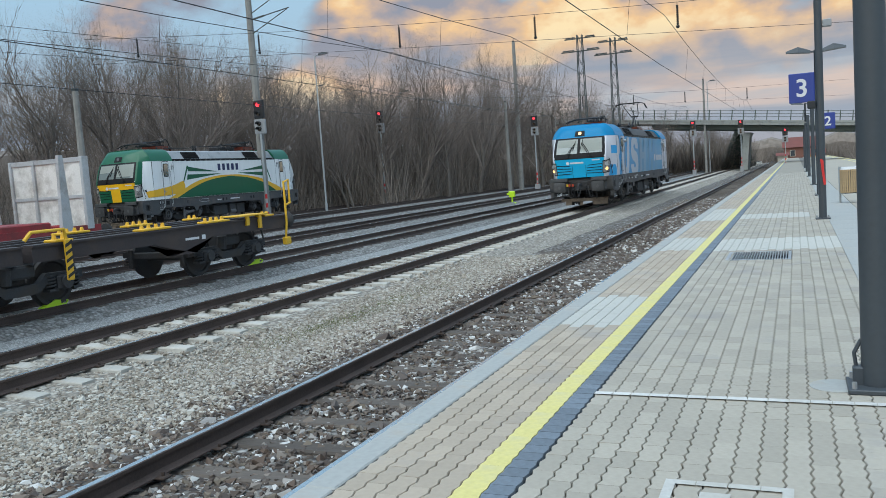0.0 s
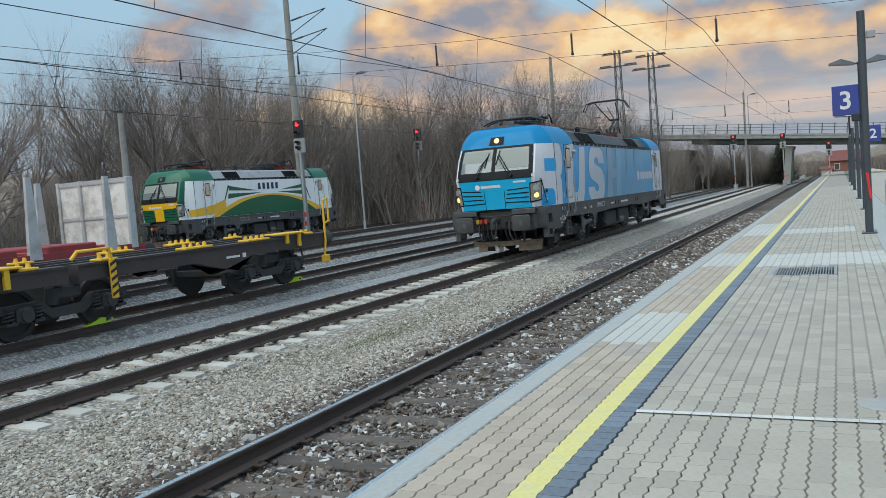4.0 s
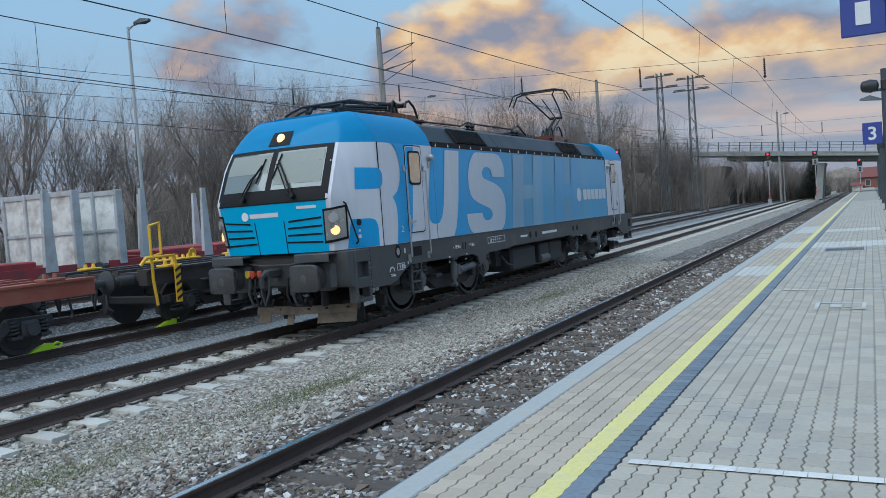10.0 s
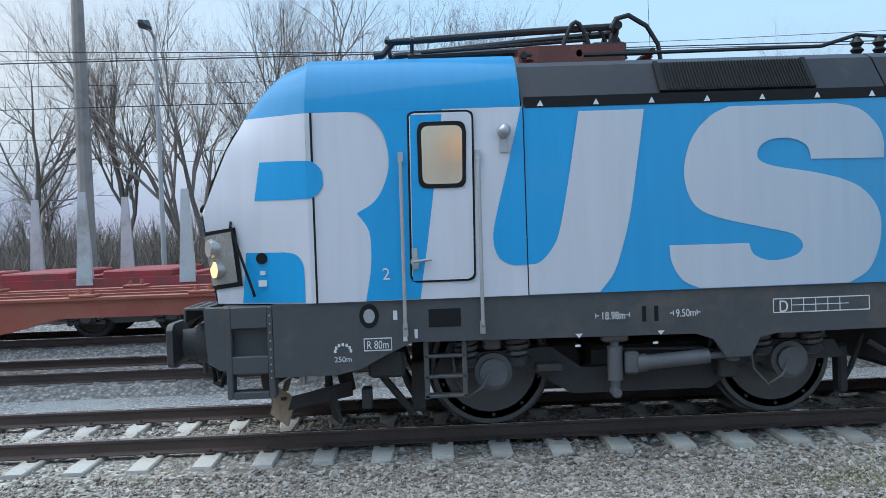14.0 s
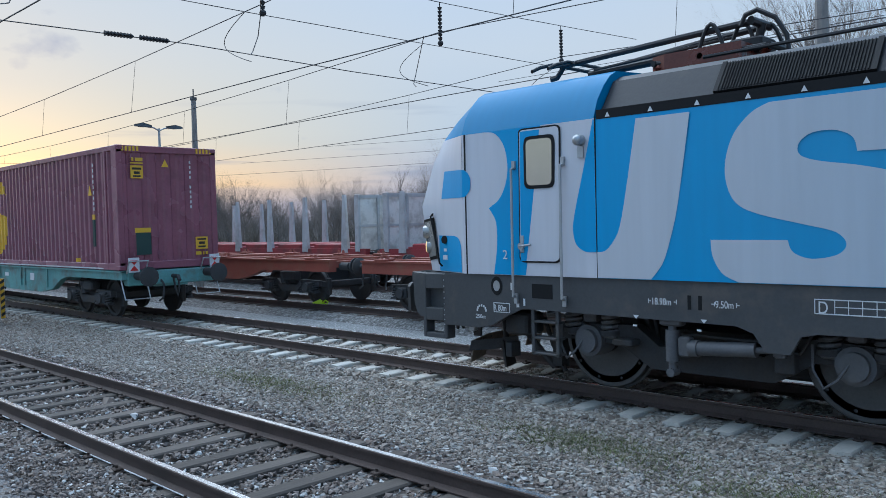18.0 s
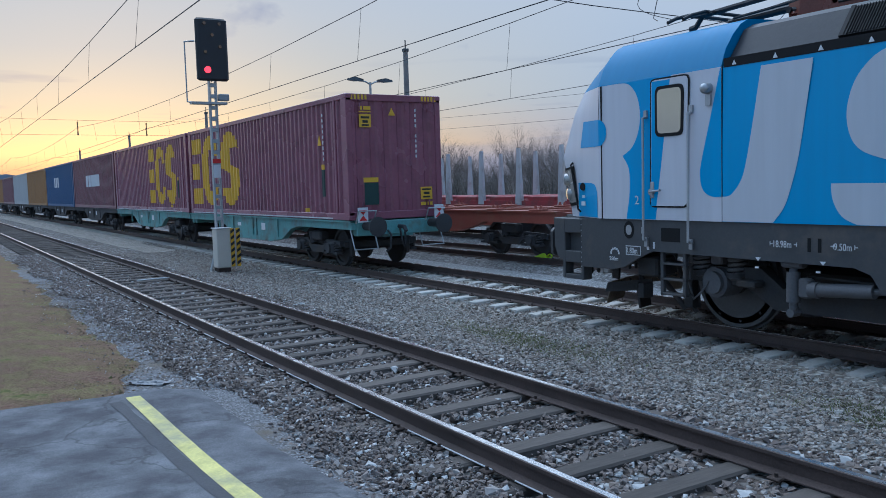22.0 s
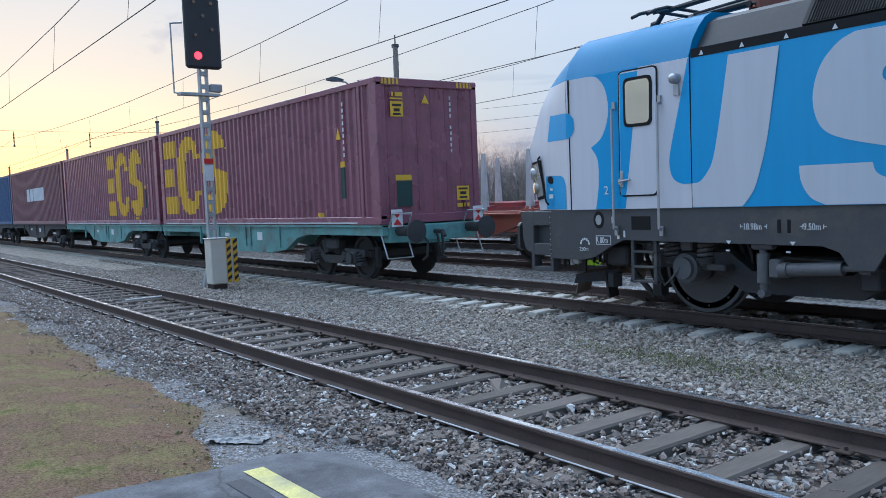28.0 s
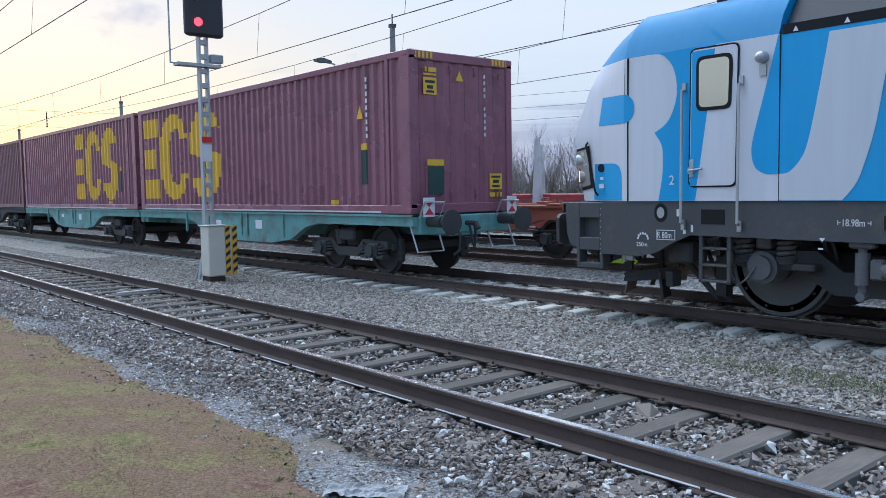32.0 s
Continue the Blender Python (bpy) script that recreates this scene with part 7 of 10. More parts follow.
def overhead_line(xc, y0, y1, supports, label):
    ob = thing("overhead_line", label, "overhead wire", kind="structure")
    c = Shape()
    m = Shape()
    d = Shape()
    sup = [y for y in supports if y0 <= y <= y1]
    pts, mp = [], []
    for a, b in zip(sup, sup[1:]):
        for k in range(8):
            y, u = a + (b - a) * k / 8, k / 8
            pts.append((xc + 0.2 * (1 if sup.index(a) % 2 else -1) * (1 - 2 * u), y, 5.03))
            zz = 6.58 - 0.6 * 4 * u * (1 - u)
            mp.append((xc, y, zz))
            if k:
                d.rod((pts[-1][0], y, 5.03), (xc, y, zz), 0.005, n=4, caps=False)
    pts.append((xc, sup[-1], 5.03))
    mp.append((xc, sup[-1], 6.58))
    part("contact_wire", c.tube(pts, 0.010, 5), M_WIRE, ob, outward=False)
    part("messenger_wire", m.tube(mp, 0.010, 5), M_WIRE, ob, outward=False)
    part("dropper_wires", d, M_WIRE, ob, outward=False)
    return ob


SUPPORTS = [-165, -115, -65, -15.3, 34, 84, 134, 184]
for xx in (0.0, X2, X3, X4):
    overhead_line(xx, -170, 190, SUPPORTS, "contact and carrier wires over a track")


def head_span(y, x0, z0, x1, z1, xs, drop=1.0):
    """Cross wires between masts, with ribbed insulators hanging over the tracks."""
    ob = thing("head_span", "cross wires with hanging ribbed insulators", "overhead wire", kind="structure")
    zz = lambda x: z0 + (z1 - z0) * (x - x0) / (x1 - x0)
    w = Shape().tube([(x0 + (x1 - x0) * k / 10, y, zz(x0 + (x1 - x0) * k / 10) - 0.35 * math.sin(math.pi * k / 10)) for k in range(11)], 0.009, 5)
    w.tube([(x0, y, zz(x0) - 1.3), ((x0 + x1) / 2, y, zz((x0 + x1) / 2) - 1.35), (x1, y, zz(x1) - 1.3)], 0.008, 5)
    part("span_wire", w, M_WIRE, ob, outward=False)
    for x in xs:
        s = Shape()
        top = zz(x) - 0.35 * math.sin(math.pi * (x - x0) / (x1 - x0))
        insulator_rod(s, (x, y, top - 0.12), (x, y, top - 0.12 - drop), 0.055)
        s.rod((x, y, top), (x, y, top - 0.12), 0.012, n=5).ball((x, y, top - 0.16 - drop), 0.07, 6)
        part("insulator", s, M_SIGBOX, ob, "dark ribbed hanging insulator")
    return ob


head_span(39, -30, 10.2, 7.5, 7.5, (-26.5, -19.2, -11.9, -5.8, -0.2), 0.75)
head_span(-15.3, -18.5, 7.6, 9.0, 7.5, (X4, X3, X2 + 0.3), 0.8)
head_span(-65, -26, 7.4, 8, 7.4, (X4, X3, X2, 0), 0.8)
head_span(84, -26, 9.4, 8, 7.6, (X4, X3, X2, 0), 0.8)
for xj in (X2 + 0.5, X3 + 0.3, X4):
    jl = thing("jumper_loop", "slack jumper wire looping between the overhead wires", "overhead wire", kind="structure")
    part("wire", Shape().tube([(xj, -15.6 - 0.9 * math.sin(k * math.pi / 10) + 0.15 * k / 10, 6.3 - 1.0 * k / 10) for k in range(11)], 0.008, 5), M_WIRE, jl, outward=False)
cw = thing("anchor_wire", "level cross wire with two long strain insulators", "overhead wire", kind="structure")
part("wire", Shape().tube([(8.5, -15.35, 5.32), (0.0, -15.35, 5.38), (-3.4, -15.35, 5.44), (-7.2, -15.35, 5.36), (-16.5, -15.35, 5.34)], 0.010, 5), M_WIRE, cw, outward=False)
iw = Shape()
insulator_rod(iw, (-1.86, -15.35, 5.42), (-2.36, -15.35, 5.43), 0.05)
insulator_rod(iw, (-2.48, -15.35, 5.43), (-3.02, -15.35, 5.44), 0.05)
part("insulator", iw, M_SIGBOX, cw, "dark ribbed strain insulator")
for x, y in ((0.0, -14.0), (-4.6, -14.8), (-9.6, -15.6)):
    part("jumper_loop", Shape().tube([(x, y, 6.5), (x - 0.25, y - 0.4, 6.2), (x - 0.3, y - 0.6, 5.8), (x - 0.1, y - 0.5, 5.45), (x + 0.2, y - 0.1, 5.3)], 0.010, 5), M_WIRE, cw, outward=False)
for a, b in (((-40, -60, 9.0), (-60, 60, 9.6)), ((-38, -70, 8.2), (-55, 60, 8.6)), ((-36, -80, 7.3), (-48, 60, 7.6)), ((-30, -30, 8.6), (-33, 70, 11.5)), ((-29, -30, 9.4), (-31, 70, 12.5))):
    tagged(part("feeder_wire", Shape().tube([Vector(a).lerp(Vector(b), k / 12) - Vector((0, 0, 1.2 * math.sin(math.pi * k / 12))) for k in range(13)], 0.012, 5), M_WIRE, outward=False), "long dark feeder wire high over the yard", "overhead wire", kind="structure")


def concrete_mast(x, y, h, r=0.2, arms=0, name="catenary_mast", lean=0.0):
    t = thing(name, "tapered weathered concrete catenary mast", "mast", pose(x, y, -0.35), "catenary masts")
    s = Shape()
    s.loft([[(r * k * c, r * k * d, z) for c, d in ((1, 0.4), (0.4, 1), (-0.4, 1), (-1, 0.4), (-1, -0.4), (-0.4, -1), (0.4, -1), (1, -0.4))] for z, k in ((0, 1.0), (h * 0.5, 0.82), (h, 0.62))])
    part("shaft", s, M_MAST, t)
    part("cap", Shape().box(-0.1, 0.1, -0.1, 0.1, h, h + 0.12, 0.01).rod((0, 0, h), (0, 0, h + 0.45), 0.025, n=6), M_LATTICE, t)
    for k in range(arms):
        z = h - 1.6 - 1.1 * k
        a = Shape().rod((0, 0, z), (2.6, 0, z + 0.35), 0.03, n=6).rod((0, 0, z - 0.8), (2.5, 0, z + 0.3), 0.025, n=6)
        insulator_rod(a, (0.3, 0, z + 0.04), (1.0, 0, z + 0.14), 0.06)
        part("cantilever", a, M_LATTICE, t, "cantilever arm with ribbed insulator")
    return t


for x, y, h, r in ((-24.0, 45.2, 14.3, 0.24), (-22.9, 85.7, 9.1, 0.2), (-22.4, 88.0, 15.3, 0.24), (-12.2, -31.4, 7.5, 0.14), (-12.2, -58.2, 7.4, 0.14), (-12.2, -82.2, 7.4, 0.14), (-12.2, -110, 7.4, 0.14),
                   (-21.3, 29.8, 6.4, 0.17), (-17.3, -9.3, 10.2, 0.2), (-7.4, 123.5, 12.6, 0.18)):
    concrete_mast(x, y, h, r, 2 if (x, y) == (-24.0, 45.2) else 0)


def lattice_mast(x, y, h):
    t = thing("lattice_mast", "dark steel lattice mast with crossarms", "mast", pose(x, y, -0.35), "lattice masts")
    w0, w1 = 0.45, 0.25
    s = Shape()
    for sx in (-1, 1):
        for sy in (-1, 1):
            part("leg", Shape().rod((sx * w0, sy * w0, 0), (sx * w1, sy * w1, h), 0.05, n=5), M_LATTICE, t)
    n = 14
    for k in range(n):
        z0, z1 = h * k / n, h * (k + 1) / n
        a0, a1 = w0 + (w1 - w0) * k / n, w0 + (w1 - w0) * (k + 1) / n
        f = 1 if k % 2 else -1
        for sgn in (-1, 1):
            part("brace", Shape().rod((f * a0, sgn * a0, z0), (-f * a1, sgn * a1, z1), 0.025, n=4), M_LATTICE, t)
            part("brace", Shape().rod((sgn * a0, f * a0, z0), (sgn * a1, -f * a1, z1), 0.025, n=4), M_LATTICE, t)
    c = Shape()
    for z, L in ((h - 0.4, 1.6), (h - 1.7, 2.0)):
        c.box(-L, L, -0.06, 0.06, z, z + 0.1)
        for sx in (-1, 1):
            insulator_rod(c, (sx * L * 0.35, 0.1, z + 0.2), (sx * L * 0.95, 0.1, z + 0.2), 0.09)
    part("crossarm", c, M_LATTICE, t, "crossarm with strain insulators")


lattice_mast(-16.4, 91.7, 15.7)
lattice_mast(-13.55, 94.4, 15.4)


def lamp_post(x, y, h, twin, label, m=None, z=-0.35):
    t = thing("lamp_post", label, "street lamp", pose(x, y, z), "yard lamps")
    m = m or M_GALV
    part("pole", Shape().rod((0, 0, 0), (0, 0, h), 0.075, 0.05, n=10).rod((0, 0, 0), (0, 0, 0.8), 0.10, n=10), m, t, smooth="auto")
    for sg in ((-1, 1) if twin else (1,)):
        a = part("arm", Shape().tube([(0, 0, h - 0.1), (sg * 0.25, 0, h + 0.02), (sg * 0.6, 0, h + 0.05)], 0.035, 7), m, t, smooth="auto")
        hd = Shape().loft([[(sg * 0.35, -0.06, h + 0.04), (sg * 0.35, 0.06, h + 0.04), (sg * 0.35, 0.06, h + 0.12), (sg * 0.35, -0.06, h + 0.12)], [(sg * 0.75, -0.15, h + 0.02), (sg * 0.75, 0.15, h + 0.02), (sg * 0.75, 0.10, h + 0.20), (sg * 0.75, -0.10, h + 0.20)], [(sg * 1.1, -0.08, h + 0.05), (sg * 1.1, 0.08, h + 0.05), (sg * 1.1, 0.05, h + 0.13), (sg * 1.1, -0.05, h + 0.13)]])
        part("lantern", hd, M_POLE, a, "dark lantern head")
    return t


lamp_post(-28.4, 59.0, 11.6, False, "slim galvanised yard lamp post")
lamp_post(-31.0, 78.1, 10.4, False, "slim galvanised yard lamp post")
lamp_post(-20.0, 20.9, 9.8, False, "slim galvanised yard lamp post")
lamp_post(-18.0, -7.6, 7.8, False, "slim galvanised yard lamp post")
lamp_post(-13.0, -36.0, 6.9, True, "twin-headed yard lamp post")
lamp_post(-7.0, 124.5, 12.4, False, "slim galvanised yard lamp post")
lamp_post(-23.7, 107.4, 10.2, False, "slim galvanised yard lamp post")


def yard_signal(x, y, h, lit, label, mast_at=True):
    """Two-board colour light signal on a striped post."""
    t = thing("railway_signal", label, "signal", pose(x, y, -0.35), "yard signals")
    part("post", Shape().rod((0, 0, 0), (0, 0, h - 1.2), 0.06, n=10), M_GALV, t)
    bs = Shape()
    for k in range(4):
        bs.rod((0, 0, 0.15 + 0.5 * k), (0, 0, 0.4 + 0.5 * k), 0.066, n=10)
    part("post_band", bs, M_REDSIGN if h > 5 else M_HATCHB, t, "coloured bands on the post")
    part("relay_box", Shape().box(-0.22, 0.22, -0.18, 0.18, 0, 0.8, 0.02), M_SIGGREY, t)
    for z0, z1, w in ((h - 1.0, h, 0.32), (h - 1.85, h - 1.05, 0.36)):
        b = part("signal_board", Shape().box(-w, w, -0.05, 0.10, z0, z1, 0.03), M_SIGGREY if z0 < h - 1.5 else M_SIGBOX, t)
        for k, zz in enumerate((z0 + 0.25, z1 - 0.25)):
            on = lit and z0 > h - 1.5 and k == 1
            part("aspect", Shape().rod((0, -0.06, zz), (0, -0.12, zz), 0.11, n=14), M_REDLAMP if on else M_DEADLAMP, b, "lit red light" if on else "unlit signal lens")
            part("hood", Shape().loft([[(0.14 * math.cos(a), yy, zz + 0.14 * math.sin(a)) for a in [math.pi * j / 8 for j in range(9)]] for yy in (-0.06, -0.28)], False, False, closed=False), M_SIGBOX, b, outward=False)
    return t


yard_signal(-28.2, 68.3, 8.0, True, "grey yard signal with a red light on a banded post")
yard_signal(-19.1, 82.7, 7.3, True, "grey yard signal with a red light on a banded post")
yard_signal(-23.5, 44.6, 7.1, True, "grey yard signal fixed before a concrete mast")
yard_signal(-7.55, 110.4, 6.7, True, "small yard signal with a red light")
yard_signal(-2.6, 119, 6.7, True, "small yard signal with a red light")
yard_signal(2.6, 121.5, 5.3, True, "small yard signal with a red light")
hyd = thing("point_lamp", "yellow-green point lamp on a short stand", "point lamp", pose(-13.6, 58.2, -0.3))
part("stand", Shape().rod((0, 0, 0), (0, 0, 0.45), 0.06, n=8).box(-0.25, 0.25, -0.1, 0.1, 0.0, 0.1, 0.02), M_LIME, hyd)
part("lamp_head", Shape().box(-0.2, 0.2, -0.12, 0.12, 0.45, 0.85, 0.03).box(-0.35, 0.1, -0.08, 0.08, 0.62, 0.75, 0.02), M_LIME, hyd)

# tall signal between the tracks, by the container train
sg_ = thing("main_signal", "black main signal showing red on a latticed steel mast", "signal", pose(-2.62, -25.3, -0.42))
mast_ = Shape()
for sx in (-1, 1):
    mast_.box(sx * 0.085 - 0.02, sx * 0.085 + 0.02, -0.07, 0.07, 0, 5.45)
for k in range(18):
    mast_.box(-0.085, 0.085, -0.06, 0.06, 0.30 * k + 0.05, 0.30 * k + 0.15)
part("mast", mast_, M_GALV, sg_, "galvanised ladder-like mast with holes")
part("base_strut", Shape().rod((0.35, 0.1, 0.0), (0.06, 0, 1.1), 0.03, n=6), M_GALV, sg_)
part("base_strut", Shape().rod((0.25, -0.3, 0.0), (0.06, 0, 1.0), 0.03, n=6), M_GALV, sg_)
part("foundation", Shape().box(-0.8, 0.5, -0.45, 0.45, -0.1, 0.06, 0.02), M_CONC, sg_, "concrete footing")
bd = part("signal_board", Shape().box(-0.42, 0.42, 0.02, 0.2, 5.3, 6.95, 0.05), M_SIGBOX, sg_, "black oblong signal board")
for dx, dz in ((0.2, 1.5), (-0.2, 1.5), (0, 1.2), (-0.2, 0.9), (0.2, 0.75), (0.16, 0.28)):
    on = (dx, dz) == (0.16, 0.28)
    part("aspect", Shape().rod((dx, 0.19, 5.3 + dz), (dx, 0.225, 5.3 + dz), 0.09 if on else 0.045, n=14), M_REDLAMP if on else M_DEADLAMP, bd, "lit red light" if on else "unlit signal lens")
part("cage_rail", Shape().tube([(0.42, 0.0, 6.35), (0.66, -0.1, 6.33), (0.66, -0.1, 4.75), (0.1, -0.05, 4.72)], 0.025, 7), M_GALV, sg_, "bent service rail")
part("service_step", Shape().box(-0.35, 0.6, -0.1, 0.15, 4.68, 4.74), M_GALV, sg_)
part("junction_box", Shape().box(-0.42, -0.14, -0.05, 0.12, 4.78, 4.96, 0.015), M_SIGGREY, sg_)
rb = part("relay_cabinet", Shape().box(-0.14, 0.24, 0.10, 0.50, 0.28, 1.34, 0.02), mat("cream_cabinet_enamel", (0.60, 0.56, 0.48), 0.5, 0, 0.1, 2, 30, 0.05), sg_, "cream relay cabinet")
part("cabinet_cap", Shape().box(-0.17, 0.27, 0.08, 0.52, 1.335, 1.36, 0.008), M_PALEGREY, rb)
part("cabinet_foot", Shape().box(-0.12, 0.22, 0.12, 0.48, 0.03, 0.28), M_IRON, rb)
for x0 in (-0.24, -0.40):
    hz = part("hazard_plate", Shape().box(x0, x0 + 0.10, 0.45, 0.50, 0.30, 1.34, 0.005), M_SIGNY, sg_, "narrow black and yellow hazard board")
    for k in range(6):
        part("hazard_stripe", Shape().prism([(x0 + 0.10, 0.34 + 0.17 * k), (x0, 0.41 + 0.17 * k), (x0, 0.49 + 0.17 * k if k < 5 else 1.335), (x0 + 0.10, 0.42 + 0.17 * k)], "y", 0.498, 0.506), M_HATCHB, hz)
part("plate_backing", Shape().box(-0.42, -0.12, 0.43, 0.452, 0.28, 1.34), M_PALEGREY, sg_)
part("mast_band", Shape().box(-0.112, 0.112, 0.071, 0.078, 3.1, 3.22), M_REDSIGN, sg_, "small red plate on the mast")
part("mast_plate", Shape().box(-0.10, 0.10, 0.071, 0.079, 2.7, 3.06), M_MARK, sg_, "white number plate with a dark bar")

# ---- platform furniture ----
def platform_pole(x, y, h, r, label):
    t = thing("platform_pole", label, "pole", pose(x, y, PLAT), "platform poles")
    part("tube", Shape().rod((0, 0, 0), (0, 0, h), r, n=20), M_POLE, t, smooth="auto")
    part("foot_plate", Shape().box(-r * 1.9, r * 1.9, -r * 1.9, r * 1.9, 0, 0.03, 0.006), M_POLE, t)
    for a in (-1, 1):
        for b in (-1, 1):
            part("anchor_bolt", Shape().rod((a * r * 1.5, b * r * 1.5, 0.02), (a * r * 1.5, b * r * 1.5, 0.07), 0.015, n=6), M_STEEL, t)
    return t


near = platform_pole(4.17, 11.47, 5.2, 0.085, "anthracite steel pole with a loudspeaker on the platform")
part("cable_box", Shape().tube([(-0.1, 0.02, 0.05), (-0.12, 0.0, 0.22), (-0.08, 0.0, 0.3)], 0.012, 6).box(-0.13, -0.06, -0.04, 0.04, 0, 0.14, 0.01), M_POLE, near)
hs2 = part("hanging_sign", Shape().box(-0.62, -0.08, -0.03, 0.03, 3.36, 3.98, 0.01), M_SIGNBLUE, near, "blue platform sign with a pale pictogram block")
part("pictogram", Shape().box(-0.44, -0.26, -0.04, -0.032, 3.50, 3.80), M_MARK, hs2)
spk = part("loudspeaker_arm", Shape().rod((0, 0, 2.62), (-0.36, 0, 2.62), 0.02, n=8), M_POLE, near)
part("loudspeaker", Shape().lathe([(0.03, -0.12), (0.07, -0.1), (0.09, 0.0), (0.07, 0.08), (0.02, 0.10)], (-0.3, 0, 2.68), "x", 14).box(-0.18, -0.02, -0.05, 0.05, 2.60, 2.76, 0.02), M_SIGBOX, spk, "black loudspeaker", smooth="auto")
for y, h in ((24.8, 4.45), (34.5, 3.6), (43, 3.4), (55, 3.3), (66, 3.2), (78, 3.1)):
    p = platform_pole(4.25 + (0.17 if y > 30 else 0.0), y, h, 0.075, "anthracite steel pole carrying signs on the platform")
    if y < 30:
        sn = part("number_sign", Shape().box(-0.58, -0.09, -0.03, 0.03, 2.42, 3.02, 0.01), M_SIGNBLUE, p, "blue platform sign with a white number")
        me = text_mesh("3", 0.5, 0.002, 0.008)
        me.transform(pose(-0.335, -0.036, 2.55))
        part("numeral", me, M_MARK, sn, outward=False)
        part("tape", Shape().prism([(-0.03, 1.25), (0.03, 1.22), (0.045, 0.95), (0.075, 0.72), (0.03, 0.70), (0.0, 0.95)], "y", -0.098, -0.088), M_REDSIGN, p, "torn red tape round the pole")
        part("camera_box", Shape().box(0.08, 0.25, -0.06, 0.06, 3.9, 4.05, 0.015), M_SIGGREY, p)
        part("lamp_arm", Shape().tube([(0, 0, 2.36), (-0.12, 0, 2.36)], 0.02, 6).box(-0.24, -0.08, -0.08, 0.04, 2.28, 2.44, 0.02), M_SIGBOX, p, "small dark signal lamp")
    elif y < 40:
        sn = part("number_sign", Shape().box(0.08, 0.50, -0.03, 0.03, 2.05, 2.55, 0.01), M_SIGNBLUE, p, "blue platform sign with a white number")
        me = text_mesh("2", 0.4, 0.002, 0.006)
        me.transform(pose(0.29, -0.036, 2.16))
        part("numeral", me, M_MARK, sn, outward=False)
    if y in (34.5, 66):
        for sg in (-1, 1):
            a = part("lamp_arm", Shape().rod((0, 0, 4.45), (sg * 0.5, 0, 4.5), 0.03, n=7).rod((0, 0, 3.3), (0, 0, 4.5), 0.06, n=10), M_POLE, p)
            part("lantern", Shape().loft([[(sg * 0.15, -0.1, 4.42), (sg * 0.15, 0.1, 4.42), (sg * 0.15, 0.06, 4.5), (sg * 0.15, -0.06, 4.5)], [(sg * 0.5, -0.2, 4.46), (sg * 0.5, 0.2, 4.46), (sg * 0.5, 0.1, 4.64), (sg * 0.5, -0.1, 4.64)], [(sg * 0.85, -0.1, 4.48), (sg * 0.85, 0.1, 4.48), (sg * 0.85, 0.05, 4.54), (sg * 0.85, -0.05, 4.54)]]), M_POLE, a, "dark mushroom lantern")
bin_ = thing("litter_bin", "round slatted litter bin with wood front on the platform", "litter bin", pose(5.05, 30.0, PLAT))
bn = Shape()
part("bin_body", bn.rod((0, 0, 0.25), (0, 0, 0.88), 0.22, n=20), M_POLE, bin_, smooth="auto")
for k in range(14):
    a = math.pi + math.pi * (k + 0.5) / 14
    part("slat", Shape().box(-0.022, 0.022, -0.01, 0.012, 0.27, 0.87, 0.004), mat("bin_wood", (0.42, 0.30, 0.17), 0.7, 0, 0.2, 2, 30, 0.15) if k == 0 else bpy.data.materials["bin_wood"], bin_, at=pose(0.232 * math.cos(a), 0.232 * math.sin(a), 0, 0, 0, math.degrees(a) - 90))
part("bin_post", Shape().rod((-0.24, 0.1, 0.0), (-0.24, 0.1, 0.95), 0.03, n=8), M_GALV, bin_)
part("bin_liner", Shape().rod((0, 0, 0.87), (0, 0, 0.93), 0.23, 0.21, n=16), M_MARK, bin_, "pale bag folded over the rim", smooth="auto")

# kilometre board on its post
km = thing("kilometre_board", "white board with black numbers 38 and 0 on a post", "sign", pose(-20.9, 29.3, -0.35))
part("post", Shape().rod((0, 0, 0), (0, 0, 3.9), 0.05, n=8), M_GALV, km)
kb = part("board", Shape().box(-0.22, 0.22, -0.03, 0.0, 2.95, 3.75, 0.01), M_MARK, km)
for w_, z_ in (("38", 3.42), ("0", 3.04)):
    me = text_mesh(w_, 0.34, 0.002, 0.006)
    me.transform(pose(0, -0.036, z_))
    part("numeral", me, M_HATCHB, kb, outward=False)

# ---- road bridge and the place beyond ----
M_BRIDGE = mat("bridge_concrete", (0.30, 0.31, 0.29), 0.85, 0, 0.12, 0.3, 20, 0.15, (0.2, 0.2, 0.19), 0.4)
M_GIRDER = mat("dark_green_girder", (0.07, 0.09, 0.08), 0.6, 0, 0.15, 0.4, 20, 0.08)
BY, BZ = 128.0, 5.9
br = thing("road_bridge", "low concrete road bridge with steel railings over the tracks", "bridge", pose(0, BY, 0, 0, 5.2, 0))
part("girder", Shape().box(-15, 60, -4, 4, BZ - 1.0, BZ - 0.35, 0.05), M_GIRDER, br)
part("deck", Shape().box(-34, 60, -4.8, 4.8, BZ - 0.35, BZ + 0.05, 0.03), M_BRIDGE, br)
part("parapet", Shape().box(-34, 60, -4.85, -4.6, BZ + 0.05, BZ + 0.3, 0.02), M_BRIDGE, br)
rl = Shape()
for z in (0.75, 1.1, 1.5):
    rl.box(-34, 60, -4.75, -4.70, BZ + z, BZ + z + 0.05)
part("handrail", rl, M_GIRDER, br)
